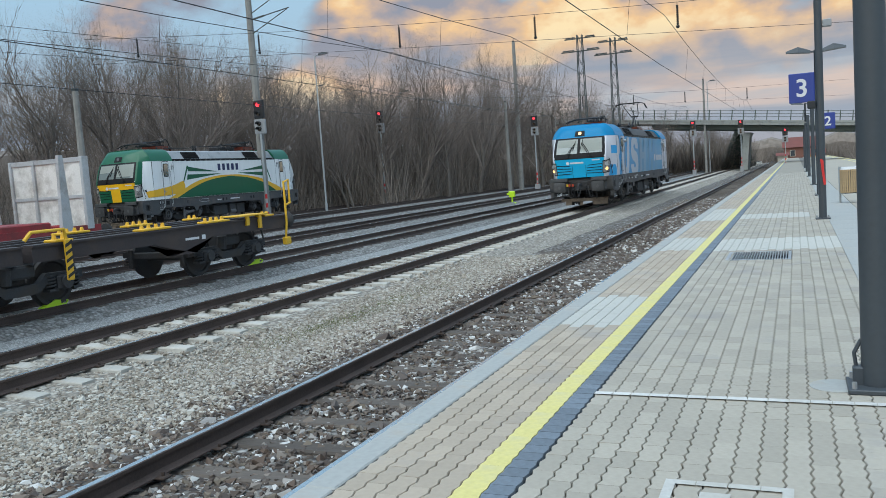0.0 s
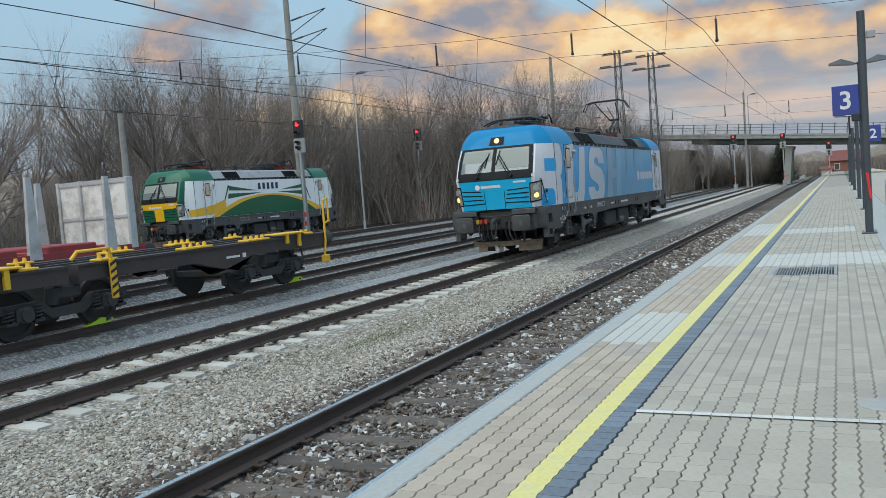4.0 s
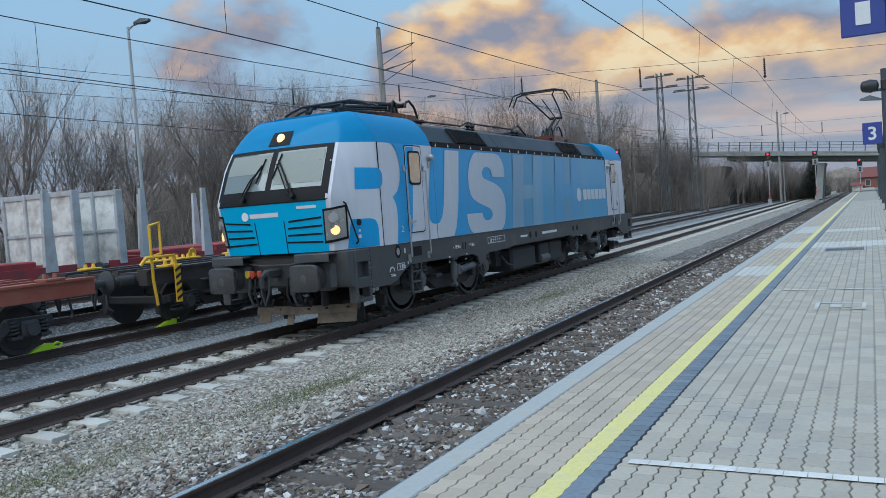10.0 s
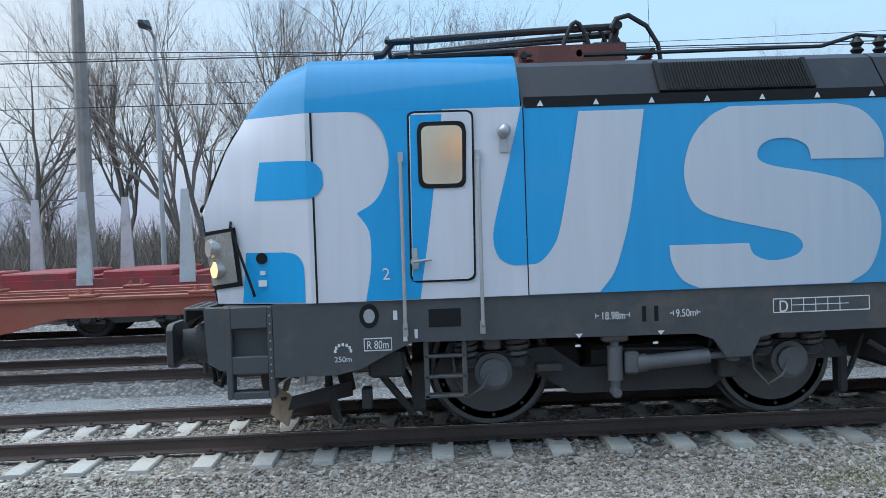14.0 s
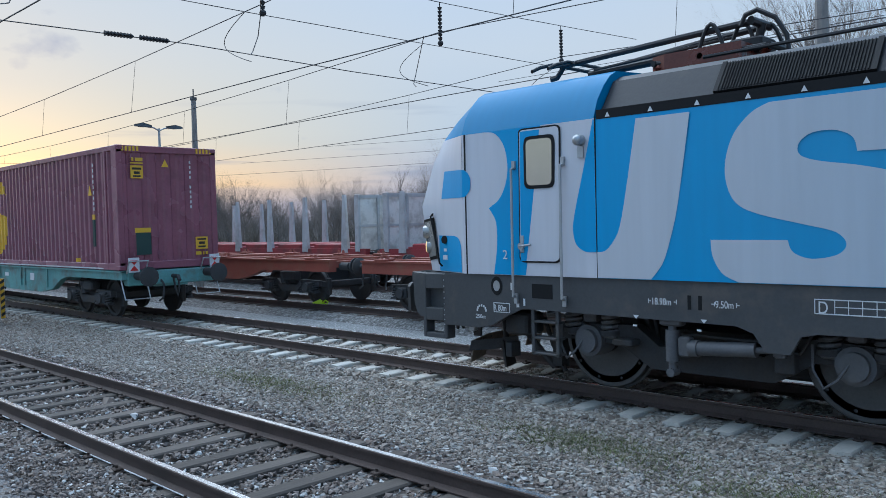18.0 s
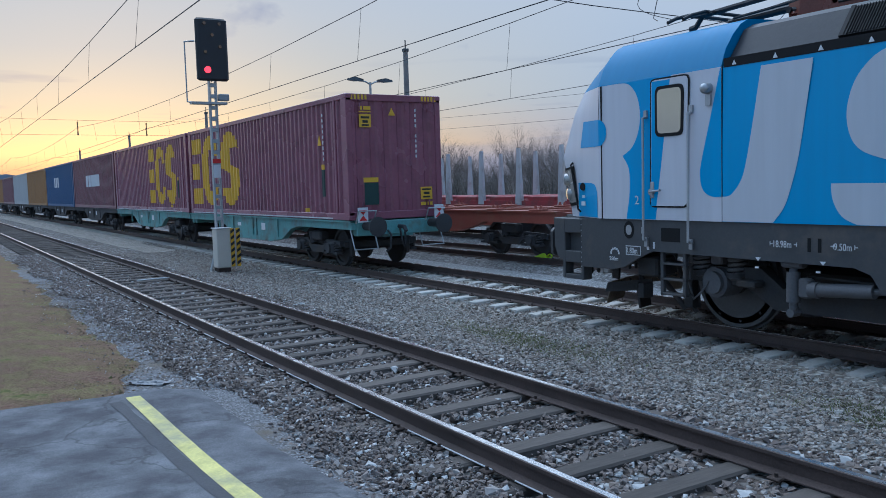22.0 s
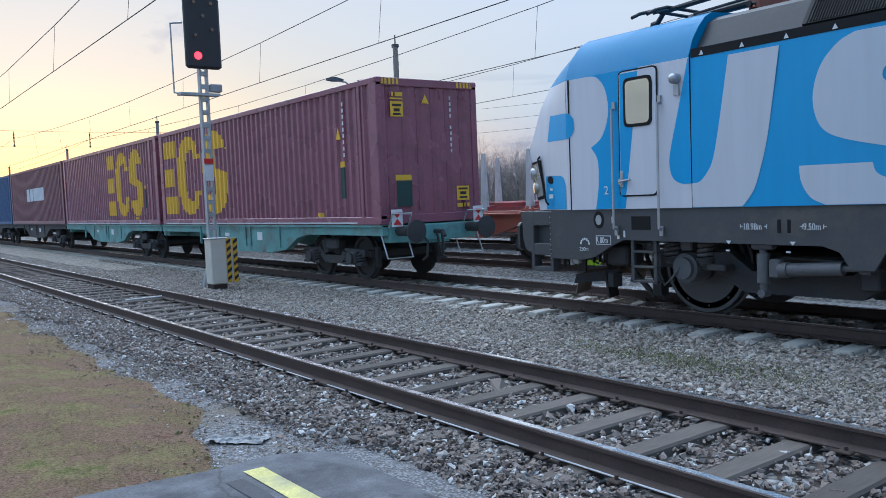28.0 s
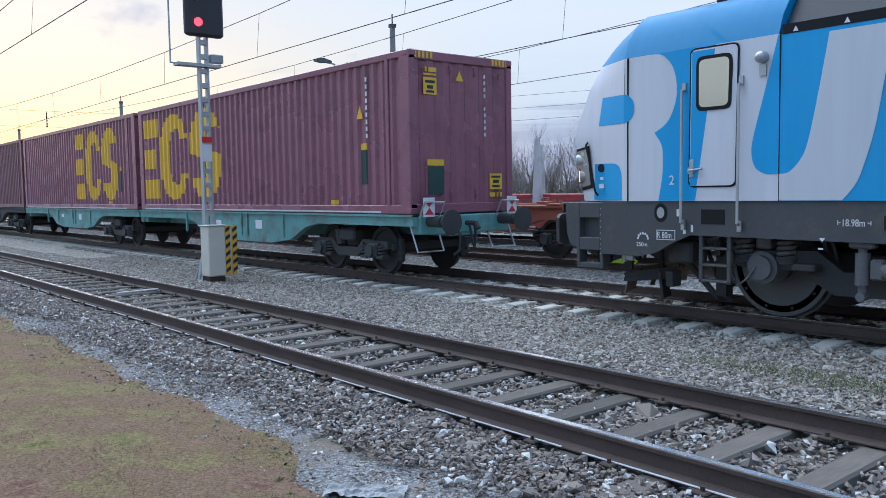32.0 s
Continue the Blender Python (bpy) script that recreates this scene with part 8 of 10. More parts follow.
for k in range(64):
    part("railing_post", Shape().box(-0.06, 0.06, -4.78, -4.66, BZ + 0.3, BZ + 1.62) if k == 0 else bpy.data.objects["railing_post"].data, M_GIRDER if k == 0 else None, br, at=pose(-33.5 + 1.45 * k, 0, 0))
for x in (-2.63, 20, 40):
    part("pier", Shape().loft([[(x - w, -3.2, z), (x + w, -3.2, z), (x + w, 3.2, z), (x - w, 3.2, z)] for z, w in ((-0.4, 0.42), (BZ - 1.9, 0.42), (BZ - 1.3, 0.62))]), M_BRIDGE, br)
tagged(part("embankment", Shape().prism([(BY - 13, -0.4), (BY - 4.9, BZ - 0.4), (BY + 4.9, BZ - 0.4), (BY + 13, -0.4)], "x", -70, -15), mat("scrubby_embankment", (0.09, 0.08, 0.055), 0.95, 0, 0.4, 0.3, 12, 0.6)), "scrub-grown embankment carrying the road to the bridge", "embankment", kind="structure")
M_BRICK = mat("brick_red_wall", (0.22, 0.10, 0.075), 0.85, 0, 0.15, 0.4, 15, 0.1)
M_TILE = mat("red_roof_tiles", (0.17, 0.055, 0.045), 0.8, 0, 0.2, 0.5, 12, 0.2)
M_WALLW = mat("pale_render", (0.55, 0.50, 0.42), 0.85, 0, 0.1, 0.4, 15, 0.1)
M_PANE = glass("window_pane", (0.05, 0.06, 0.07), 0.1)


def house(x, y, w, d, h, ridge, wall, label):
    t = thing("house", label, "house", pose(x, y, -0.4), "houses beyond the bridge")
    part("wall", Shape().box(-w / 2, w / 2, -d / 2, d / 2, 0, h), wall, t)
    part("roof", Shape().prism([(-d / 2 - 0.4, h), (d / 2 + 0.4, h), (0, h + ridge)], "x", -w / 2 - 0.3, w / 2 + 0.3), M_TILE, t)
    n = int(w / 2.2)
    for k in range(n):
        for z in ((1.2, 4.0) if h > 5 else (1.2,)):
            xx = -w / 2 + w * (k + 0.5) / n
            wi = part("window", Shape().box(xx - 0.5, xx + 0.5, -d / 2 - 0.05, -d / 2 + 0.02, z, z + 1.3), M_WALLW if wall is M_BRICK else M_BRICK, t)
            part("pane", Shape().box(xx - 0.4, xx + 0.4, -d / 2 - 0.07, -d / 2 - 0.04, z + 0.1, z + 1.2), M_PANE, wi)


house(4.9, 192, 6.6, 8, 3.0, 2.1, M_BRICK, "brick house with a red tiled roof")
house(7.3, 184, 3.2, 4, 1.5, 0.9, mat("ochre_render", (0.42, 0.22, 0.09), 0.85, 0, 0.1, 0.4, 15, 0.1), "low ochre outhouse with a red roof")
house(1.4, 186, 1.9, 3, 1.5, 0.6, M_WALLW, "small pale shed beside the house")


# ---- trees and scrub ----
M_BARK = mat("grey_brown_bark", (0.15, 0.128, 0.11), 0.95, 0, 0.3, 3, 30, 0.5, random_tint=0.2)
M_TWIG = mat("bare_brown_twigs", (0.19, 0.157, 0.137), 0.95, 0, 0.25, 1.5, 20, 0.2, random_tint=0.3)
M_SCRUB = mat("dry_scrub_stems", (0.19, 0.157, 0.132), 0.95, 0, 0.4, 1.0, 15, 0.2)
island_tint(M_SCRUB, 0.4)
M_IVY = mat("dark_evergreen_leaves", (0.022, 0.035, 0.02), 0.8, 0, 0.4, 2, 20, 0.3)
island_tint(M_IVY, 0.35)
M_FIELD = mat("dull_winter_grass", (0.075, 0.085, 0.04), 0.95, 0, 0.35, 0.2, 12, 0.5, (0.10, 0.08, 0.05), 0.5)


def bare_tree(seed, h, spread, levels=5, stems=1, upright=0.5):
    """Trunk and crown meshes of a leafless tree of height h."""
    rnd = random.Random(seed)
    tv, tf, cv, cf = [], [], [], []

    def limb(p, d, length, r, level):
        n = 6 if level == 0 else 5 if level == 1 else 4 if level == 2 else 3
        segs = 5 if level == 0 else 3 if level < 3 else 1 if level >= levels - 1 and level > 3 else 2
        V, F = (tv, tf) if level < 1 else (cv, cf)
        u = d.orthogonal().normalized()
        base = len(V)
        pts = []
        for s in range(segs + 1):
            k = s / segs
            rr = r * (1 - 0.62 * k) if level < levels else r * (1 - 0.9 * k)
            w = d.cross(u).normalized()
            u = w.cross(d).normalized()
            for i in range(n):
                a = 2 * math.pi * i / n
                V.append(tuple(p + (u * math.cos(a) + w * math.sin(a)) * rr))
            pts.append((p.copy(), d.copy(), rr))
            if s < segs:
                p = p + d * (length / segs)
                d = (d + Vector((rnd.gauss(0, 0.10), rnd.gauss(0, 0.10), rnd.gauss(0.04, 0.07))) * (1 + level * 0.35)).normalized()
        for s in range(segs):
            for i in range(n):
                j = (i + 1) % n
                F.append((base + s * n + i, base + s * n + j, base + (s + 1) * n + j, base + (s + 1) * n + i) if level < 4 else (base + s * n + i, base + s * n + j, base + (s + 1) * n))
        if level >= levels:
            return
        kids = (6, 5, 5, 4, 2)[level]
        for c in range(kids):
            k = 0.35 + 0.65 * (c + rnd.random()) / kids if level == 0 else 0.2 + 0.8 * (c + rnd.random()) / kids
            i = min(segs, int(k * segs + 0.5))
            q, dd, rr = pts[i]
            side = dd.orthogonal().normalized()
            side.rotate(Matrix.Rotation(rnd.uniform(0, 6.283), 3, dd))
            ang = rnd.uniform(0.45, 0.95) * spread
            nd = (dd * math.cos(ang) + side * math.sin(ang) + Vector((0, 0, upright * 0.35))).normalized()
            limb(q.copy(), nd, length * rnd.uniform(0.48, 0.72), rr * rnd.uniform(0.55, 0.75), level + 1)
        q, dd, rr = pts[-1]
        limb(q.copy(), dd, length * rnd.uniform(0.5, 0.7), rr * 0.9, level + 1)

    for s in range(stems):
        d = Vector((rnd.gauss(0, 0.12 if stems > 1 else 0.03), rnd.gauss(0, 0.12 if stems > 1 else 0.03), 1)).normalized()
        limb(Vector((rnd.uniform(-0.4, 0.4) * (stems > 1), rnd.uniform(-0.4, 0.4) * (stems > 1), 0)), d, h * 0.46, h * 0.017 / math.sqrt(stems), 0)
    out = []
    top = max(v[2] for v in cv)
    for V, F, name, m in ((tv, tf, "bare_trunk", M_BARK), (cv, cf, "bare_crown", M_TWIG)):
        me = bpy.data.meshes.new(name)
        me.from_pydata([(x * h / top, y * h / top, z * h / top) for x, y, z in V], [], F)
        me.materials.append(m)
        out.append(me)
    return out


KINDS = [bare_tree(1, 12, 0.85, 5), bare_tree(2, 12, 0.7, 5, 2, 0.9), bare_tree(3, 12, 1.0, 5, 1, 0.3), bare_tree(4, 12, 0.75, 5, 2, 0.8), bare_tree(5, 12, 0.6, 5, 1, 1.1)]
FAR_KINDS = [bare_tree(11, 12, 0.85, 4), bare_tree(12, 12, 0.7, 4, 2, 0.9), bare_tree(13, 12, 1.0, 4, 1, 0.3), bare_tree(14, 12, 0.75, 4, 2, 0.8), bare_tree(15, 12, 0.6, 4, 1, 1.1)]


def tree(kind, x, y, h, turn, label, far=False):
    t = thing("bare_tree", label, "tree", pose(x, y, -0.45, 0, 0, turn) @ Matrix.Scale(h / 12.0, 4), "bare trees behind the yard")
    part("trunk", (FAR_KINDS if far else KINDS)[kind][0], None, t)
    part("crown", (FAR_KINDS if far else KINDS)[kind][1], None, t)
    return t


rt = random.Random(11)
LAB = ["tall leafless tree with fine branching crown", "leafless many-stemmed tree at the yard's edge", "wide bare tree with spreading limbs", "bare young trees growing from one stool", "slender bare poplar-like tree"]
# wood along the far side of the yard, in three ragged rows
for row, (off, gap, lo_, hi_) in enumerate(((0, 3.6, 8.5, 13.0), (3, 3.2, 9.0, 13.5), (6, 3.2, 9.5, 14.0), (9, 3.4, 10.0, 14.5), (13, 3.0, 10.5, 15.0))):
    y = 26.0 + row
    while y < 175:
        x = -34.5 - off + (5.5 if y > 62 else 0) + rt.uniform(-1.5, 1.5)
        h = rt.uniform(lo_, hi_) * (1.12 if y > 60 else 1.22)
        k = rt.choice((0, 2, 0, 2, 1, 3, 4))
        turn = rt.uniform(0, 360)
        if row == 0 or y > 46:
            tree(k, x, y, h, turn, LAB[k], row > 2 or y > 120)
        y += gap * rt.uniform(0.7, 1.5) * (1.0 if y < 90 else 1.5)
for x, y, h, k in ((-33.0, -4.0, 16.5, 2), (-34.5, -7.0, 16.5, 3), (-36.0, 3.8, 15.0, 3), (-33.5, 15.0, 12.6, 1), (-32.5, 21.8, 11.4, 2), (-32.0, -5.0, 18.0, 0), (-33.0, -10.5, 17.0, 1), (-35, -18.5, 15.0, 2), (-38, 0.5, 16.0, 4), (-34, -13.8, 14.5, 4), (-40, -20, 10, 0), (-33, 11.0, 4.8, 0), (-32.5, 10.2, 4.4, 2), (-32.0, 7.2, 7.2, 2), (-33.0, 6.2, 7.6, 0), (-31.5, 5.0, 7.0, 2), (-32.5, 4.2, 6.6, 0), (-33.5, 7.8, 5.6, 3), (-32.5, -3.0, 6.5, 0), (-31.5, -4.5, 5.5, 2), (-33.0, -6.2, 7.0, 0), (-32.0, -7.8, 6.0, 2), (-33.5, -1.2, 5.0, 2), (-34.5, 1.8, 6.5, 0), (-33.0, -9.5, 6.5, 0), (-34, 18.5, 7.0, 2), (-36, 26.0, 11.0, 0), (-33, 28.0, 12.5, 1), (-29.5, 29.5, 11.5, 2), (-27.5, 74.0, 16.5, 1), (-25.5, 84.0, 15.0, 4), (-23, 98, 15, 0), (-20, 108, 13, 3), (-14.5, 116, 9, 2), (-21, 118, 13, 1), (-29.5, 70.0, 17.0, 2), (-28.0, 79.0, 17.5, 0), (-26.0, 77.0, 15.0, 2), (-27.0, 88.0, 18.0, 1), (-24.5, 91.0, 16.5, 0), (-25.5, 96.0, 17.5, 2), (-22.5, 94.0, 14.5, 0), (-23.0, 103.0, 17.0, 2), (-20.5, 101.0, 14.0, 0), (-19.0, 110.0, 14.0, 2), (-18.0, 105.0, 12.0, 0), (-21.5, 112.0, 16.0, 0), (-16.5, 112.0, 11.5, 0), (-13.5, 111.0, 9.0, 0)):
    tree(k, x, y, h, rt.uniform(0, 360), LAB[k])
for k in range(46):
    a = rt.uniform(-150, -22)
    tree(rt.randrange(5), -50 - abs(a) * 0.12 + rt.uniform(-12, 10), a, rt.uniform(5.5, 10.0), rt.uniform(0, 360), "low bare tree far across the fields", True)
# clumps behind the stake wagons
for az, dist, h, num in ((134, 60, 9.0, 7), (138.5, 66, 7.0, 4), (142, 72, 8.0, 6), (146, 80, 6.5, 4), (150.5, 78, 8.8, 6), (154, 90, 7.5, 5), (129, 58, 8.0, 5), (124, 62, 6.5, 4)):
    for k in range(num):
        a, d = radians(az + rt.uniform(-1.6, 1.6)), dist * rt.uniform(0.92, 1.12)
        tree(rt.choice((0, 2, 0, 1)), 4.1 - d * math.sin(a), -1.5 + d * math.cos(a), h * rt.uniform(0.75, 1.08), rt.uniform(0, 360), "low bare tree in a clump across the fields")
for k in range(10):
    tree(rt.randrange(5), rt.uniform(24, 60), rt.uniform(60, 180), rt.uniform(8, 12), rt.uniform(0, 360), "bare tree beyond the other tracks", True)

for k in range(26):
    tree(rt.randrange(5), rt.uniform(-24, -4), rt.uniform(134, 172), rt.uniform(6.5, 11), rt.uniform(0, 360), "bare tree in the wood behind the bridge", True)
for k in range(9):
    tree(rt.randrange(5), rt.uniform(-22, -11.5), rt.uniform(96, 122), rt.uniform(7, 11), rt.uniform(0, 360), "bare tree before the bridge embankment", True)

# scrub: thousands of thin leaning stems under the wood
rs = np.random.RandomState(5)


def scrub(name, label, n, xr, yr, hr, m, w=0.02, lean=0.35, bend=None):
    x = rs.uniform(*xr, n)
    y = rs.uniform(*yr, n)
    if bend:
        x = x + np.where(y > bend[0], bend[1], 0)
    hh = rs.uniform(*hr, n)
    a = rs.uniform(0, 6.283, n)
    dx, dy = rs.normal(0, lean, n) * hh, rs.normal(0, lean, n) * hh
    ww = w * rs.uniform(0.6, 1.6, n)
    base = np.stack([x, y, np.full(n, -0.42)], 1)
    side = np.stack([np.cos(a) * ww, np.sin(a) * ww, 0 * a], 1)
    side2 = np.stack([-np.sin(a) * ww, np.cos(a) * ww, 0 * a], 1)
    top = base + np.stack([dx, dy, hh], 1)
    v = np.stack([base - side, base + side, base + side2 * 1.6, top], 1).reshape(-1, 3)
    i = np.arange(n)[:, None] * 4
    f = np.concatenate([i + np.array([[0, 1, 3]]), i + np.array([[1, 2, 3]]), i + np.array([[2, 0, 3]])]).tolist()
    me = bpy.data.meshes.new(name)
    me.from_pydata(v.tolist(), [], f)
    me.materials.append(m)
    return tagged(new(name, me), label, "scrub", kind="stuff")


scrub("thicket", "dense brown leafless thicket under the trees", 22000, (-48, -31.5), (40, 190), (1.5, 6.5), M_SCRUB, 0.035, 0.22, (66, 5.0))
scrub("thicket", "low dry brambles at the edge of the wood", 12000, (-36, -31), (-30, 190), (0.4, 2.2), M_SCRUB, 0.03, 0.5, (66, 5.0))
scrub("thicket", "low brown thicket beneath the tall trees", 15000, (-50, -31), (-22, 42), (0.8, 3.6), M_SCRUB, 0.03, 0.35)
scrub("thicket", "far brown hedge across the fields", 14000, (-62, -50), (-150, -8), (1.0, 4.6), M_SCRUB, 0.05, 0.3)
scrub("thicket", "scrub around the bridge embankment", 6000, (-40, -14), (104, 122), (0.8, 4.8), M_SCRUB, 0.03, 0.3)

scrub("thicket", "dark thicket behind the bridge", 12000, (-34, -3), (134, 172), (1.5, 5.5), M_SCRUB, 0.05, 0.25)
scrub("thicket", "scrub beyond the other tracks", 9000, (13, 70), (140, 215), (1.0, 4.0), M_SCRUB, 0.05, 0.3)
scrub("thicket", "scrub about the houses", 2500, (-3, 14), (196, 225), (1.0, 4.5), M_SCRUB, 0.05, 0.3)

# wooded rise behind: an uneven dark bank closing the view under the crowns
bank = Shape()
rings = []
for k in range(60):
    y = -10 + 4.2 * k
    x = -50 + (5 if y > 66 else 0)
    hh = 5.5 + 2.2 * noise.noise((k * 0.35, 0, 0)) + 1.0 * noise.noise((k * 1.3, 4, 0))
    if y < 46:
        hh *= 0.35
    rings.append([(x + 2, y, -0.4), (x, y, hh * 0.6), (x - 1.5, y, hh), (x - 6, y, hh + 0.5)])
bank.loft(rings, False, False, closed=False)
tagged(part("wood_bank", bank, M_SCRUB, outward=False), "dark mass of distant undergrowth behind the trees", "woodland", kind="structure")
far = Shape().loft([[(x, 236, -0.4), (x, 236, 0.6 * hh), (x, 238, hh), (x, 246, hh + 0.5)] for x, hh in [(-90 + 4 * k, 4.6 + 1.6 * noise.noise((k * 0.4, 9, 0)) + 0.9 * noise.noise((k * 1.7, 3, 0))) for k in range(50)]], False, False, closed=False)
tagged(part("far_wood", far, M_SCRUB, outward=False), "dark far wood closing the line beyond the bridge", "woodland", kind="structure")
fl = Shape().loft([[(x, y, -0.36 + 0.05 * noise.noise((x * 0.2, y * 0.2, 0))) for x in (-300, -120, -60, -45, -36, -31.5)] for y in range(-300, 321, 20)], False, False, closed=False)
tagged(part("field", fl, M_FIELD, outward=False), "dull winter grass beyond the tracks", "grass", kind="structure")
# conifer beside the bridge pier, and far hills
cf = thing("conifer", "dark green conifer beside the bridge", "tree", pose(-3.9, 135.5, -0.4))
part("trunk", Shape().rod((0, 0, 0), (0, 0, 6.2), 0.16, 0.03, n=7), M_BARK, cf)
cv = Shape()
for k in range(2600):
    z = rt.uniform(0.5, 6.2)
    r = (6.6 - z) * 0.5 * math.sqrt(rt.random())
    a = rt.uniform(0, 6.283)
    c = Vector((r * math.cos(a), r * math.sin(a), z))
    d = Vector((math.cos(a), math.sin(a), -0.35)) * rt.uniform(0.25, 0.5)
    s = Vector((-math.sin(a), math.cos(a), 0)) * 0.12
    cv.add([c - s, c + s, c + d], [(0, 1, 2)])
part("crown", cv, M_IVY, cf, outward=False)
hill = Shape()
rings = []
for k in range(41):
    a = math.radians(150 + k * 1.6)
    R = 1900
    hh = 50 + 45 * noise.noise((k * 0.22, 7, 0)) + 18 * noise.noise((k * 0.9, 2, 0))
    rings.append([(-R * math.sin(a), R * math.cos(a), -5), (-R * math.sin(a), R * math.cos(a), max(10, hh)), (-(R + 400) * math.sin(a), (R + 400) * math.cos(a), max(5, hh * 0.5))])
hill.loft(rings, False, False, closed=False)
# the haze of distance is put into the hills' base colour
tagged(part("far_hills", hill, mat("hazy_blue_hills", (0.20, 0.24, 0.32), 1.0, 0, 0.05, 0.002, 0.01, 0.0), outward=False), "low hazy hills on the horizon", "hills", kind="structure")


# ---- surfaces of the platform, stones, grass: the small pieces ----
cop = thing("platform_edge", "row of pale concrete edge slabs along the platform", "platform edge", kind="structure")
edge_me = fixed(Shape().box(0, 0.17, 0.004, 0.996, -0.13, 0.0, 0.008).mesh("edge_slab"))
edge_me.materials.append(M_EDGE)
for k in range(70):
    o = part("edge_slab", edge_me, None, cop, at=pose(EDGE, 0.3 + k, PLAT + 0.002 * noise.noise((k, 0, 0))))
tagged(part("edge_slab_row", Shape().box(EDGE, EDGE + 0.17, 70.3, 200, PLAT - 0.13, PLAT), M_EDGE, cop), kind="stuff")
tagged(part("platform_wall", Shape().box(EDGE + 0.04, EDGE + 0.2, 0.3, 200, -0.5, PLAT - 0.12), mat("dark_wall_concrete", (0.10, 0.10, 0.095), 0.9, 0, 0.3, 0.8, 25, 0.3)), "dark platform face above the ballast", "platform wall", kind="structure")

PX, PY = 0.1125, 0.225


def paver_shape():
    a = 0.015
    ring = lambda d, z: [(x + (d if x < 0.05 else -d), y + (d * 0.15 if y < 0.02 else -d * 0.15 if y > 0.2 else 0), z) for x, y in
                         ((0, 0), (PX, 0), (PX + a, PY / 4), (PX, PY / 2), (PX + a, PY * 0.75), (PX, PY), (0, PY), (a, PY * 0.75), (0, PY / 2), (a, PY / 4))]
    return [ring(0.0028, -0.03), ring(0.0028, -0.008), ring(0.006, 0.0)]


RINGS = paver_shape()


M_PAVER_TAN = island_tint(mat("tan_concrete_pavers", (0.395, 0.33, 0.26), 0.85, 0, 0.1, 0.35, 30, 0.25, (0.34, 0.31, 0.28), 0.3), 0.09)


def paver_field(name, label, x0, cols, y0, rows, m, skip=lambda x, y: False, parent=None):
    v, f = [], []
    n = 10
    for c in range(cols):
        for r in range(rows):
            x, y = x0 + c * PX, y0 + r * PY + (PY / 2 if c % 2 else 0)
            if skip(x, y):
                continue
            b = len(v)
            dz = PLAT + 0.004 * noise.noise((x * 1.1, y * 1.1, 0)) + 0.0015 * noise.noise((x * 37, y * 37, 0))
            for ring in RINGS:
                v += [(x + p[0], y + p[1], dz + p[2]) for p in ring]
            for k in (0, 1):
                f += [(b + k * n + i, b + k * n + (i + 1) % n, b + (k + 1) * n + (i + 1) % n, b + (k + 1) * n + i) for i in range(n)]
            f.append(tuple(range(b + 2 * n, b + 3 * n)))
    me = bpy.data.meshes.new(name)
    me.from_pydata(v, [], f)
    me.materials.append(m)
    return tagged(new(name, me), label, "paving", kind="stuff")


YL0, YL1, BL1 = 2.275, 2.41, 2.54
single = lambda x, y: BL1 <= x < BL1 + 13 * PX - 0.01 and 7.0 <= y < 12.0
pale = lambda x, y: (1.6 < x < 2.3 and 13.2 < y < 14.9) or (2.5 < x < 4.3 and 19.2 < y < 20.9) or (1.6 < x < 2.3 and 19.4 < y < 21.4) or (2.5 < x < 4.0 and 25.5 < y < 27) or (1.6 < x < 2.3 and 25.4 < y < 29.5)
paver_field("paving", "grey interlocking concrete pavers with zigzag joints", BL1 + 0.005, 16, 0.3, 290, M_PAVER, lambda x, y: single(x, y) or pale(x, y) or (2.82 < x + 0.05 < 3.67 and 18.0 < y + 0.1 < 19.0))
paver_field("paving", "grey interlocking concrete pavers by the edge", EDGE + 0.175, 5, 0.3, 290, M_PAVER_TAN, pale)
paver_field("paving", "paler renewed pavers in the platform", BL1 + 0.005, 16, 0.3, 290, M_PALE, lambda x, y: not pale(x, y) or (2.82 < x + 0.05 < 3.67 and 18.0 < y + 0.1 < 19.0))
paver_field("paving", "paler renewed pavers by the edge", EDGE + 0.175, 5, 0.3, 290, M_PALE, lambda x, y: not pale(x, y))
one = Shape().loft(RINGS, False, True)
one_me = one.mesh("paver")
one_me.materials.append(M_PAVER_ONE)
floor_ = thing("platform_paving", "grey interlocking concrete pavers, slightly uneven", "paving", kind="structure")
for c in range(13):
    for r in range(int(5.0 / PY)):
        x, y = BL1 + 0.005 + c * PX, 0.3 + (round((7.0 - 0.3) / PY) + r) * PY + (PY / 2 if c % 2 else 0)
        o = part("paver", one_me, None, floor_, at=pose(x, y, PLAT + 0.004 * noise.noise((x * 1.1, y * 1.1, 0)) + 0.0015 * noise.noise((x * 37, y * 37, 0))))
tagged(part("paving_far", Shape().box(EDGE + 0.17, YL0, 65.5, 200, PLAT - 0.06, PLAT).box(BL1, 4.34, 65.5, 200, PLAT - 0.06, PLAT), mat("far_pavers_with_dark_joints", (0.30, 0.272, 0.225), 0.9, 0, 0.12, 0.35, 30, 0.25, (0.24, 0.22, 0.20), 0.4)), "grey concrete pavers far along the platform", "paving", kind="structure")
slabs = thing("slab_strip", "pale concrete slabs beside the poles", "paving", kind="structure")
sl_me = fixed(Shape().box(0.004, 0.70, 0.004, 0.996, -0.05, 0.0, 0.006).mesh("slab"))
sl_me.materials.append(M_EDGE)
for k in range(75):
    part("slab", sl_me, None, slabs, at=pose(4.35, 8.3 + k, PLAT + 0.003))
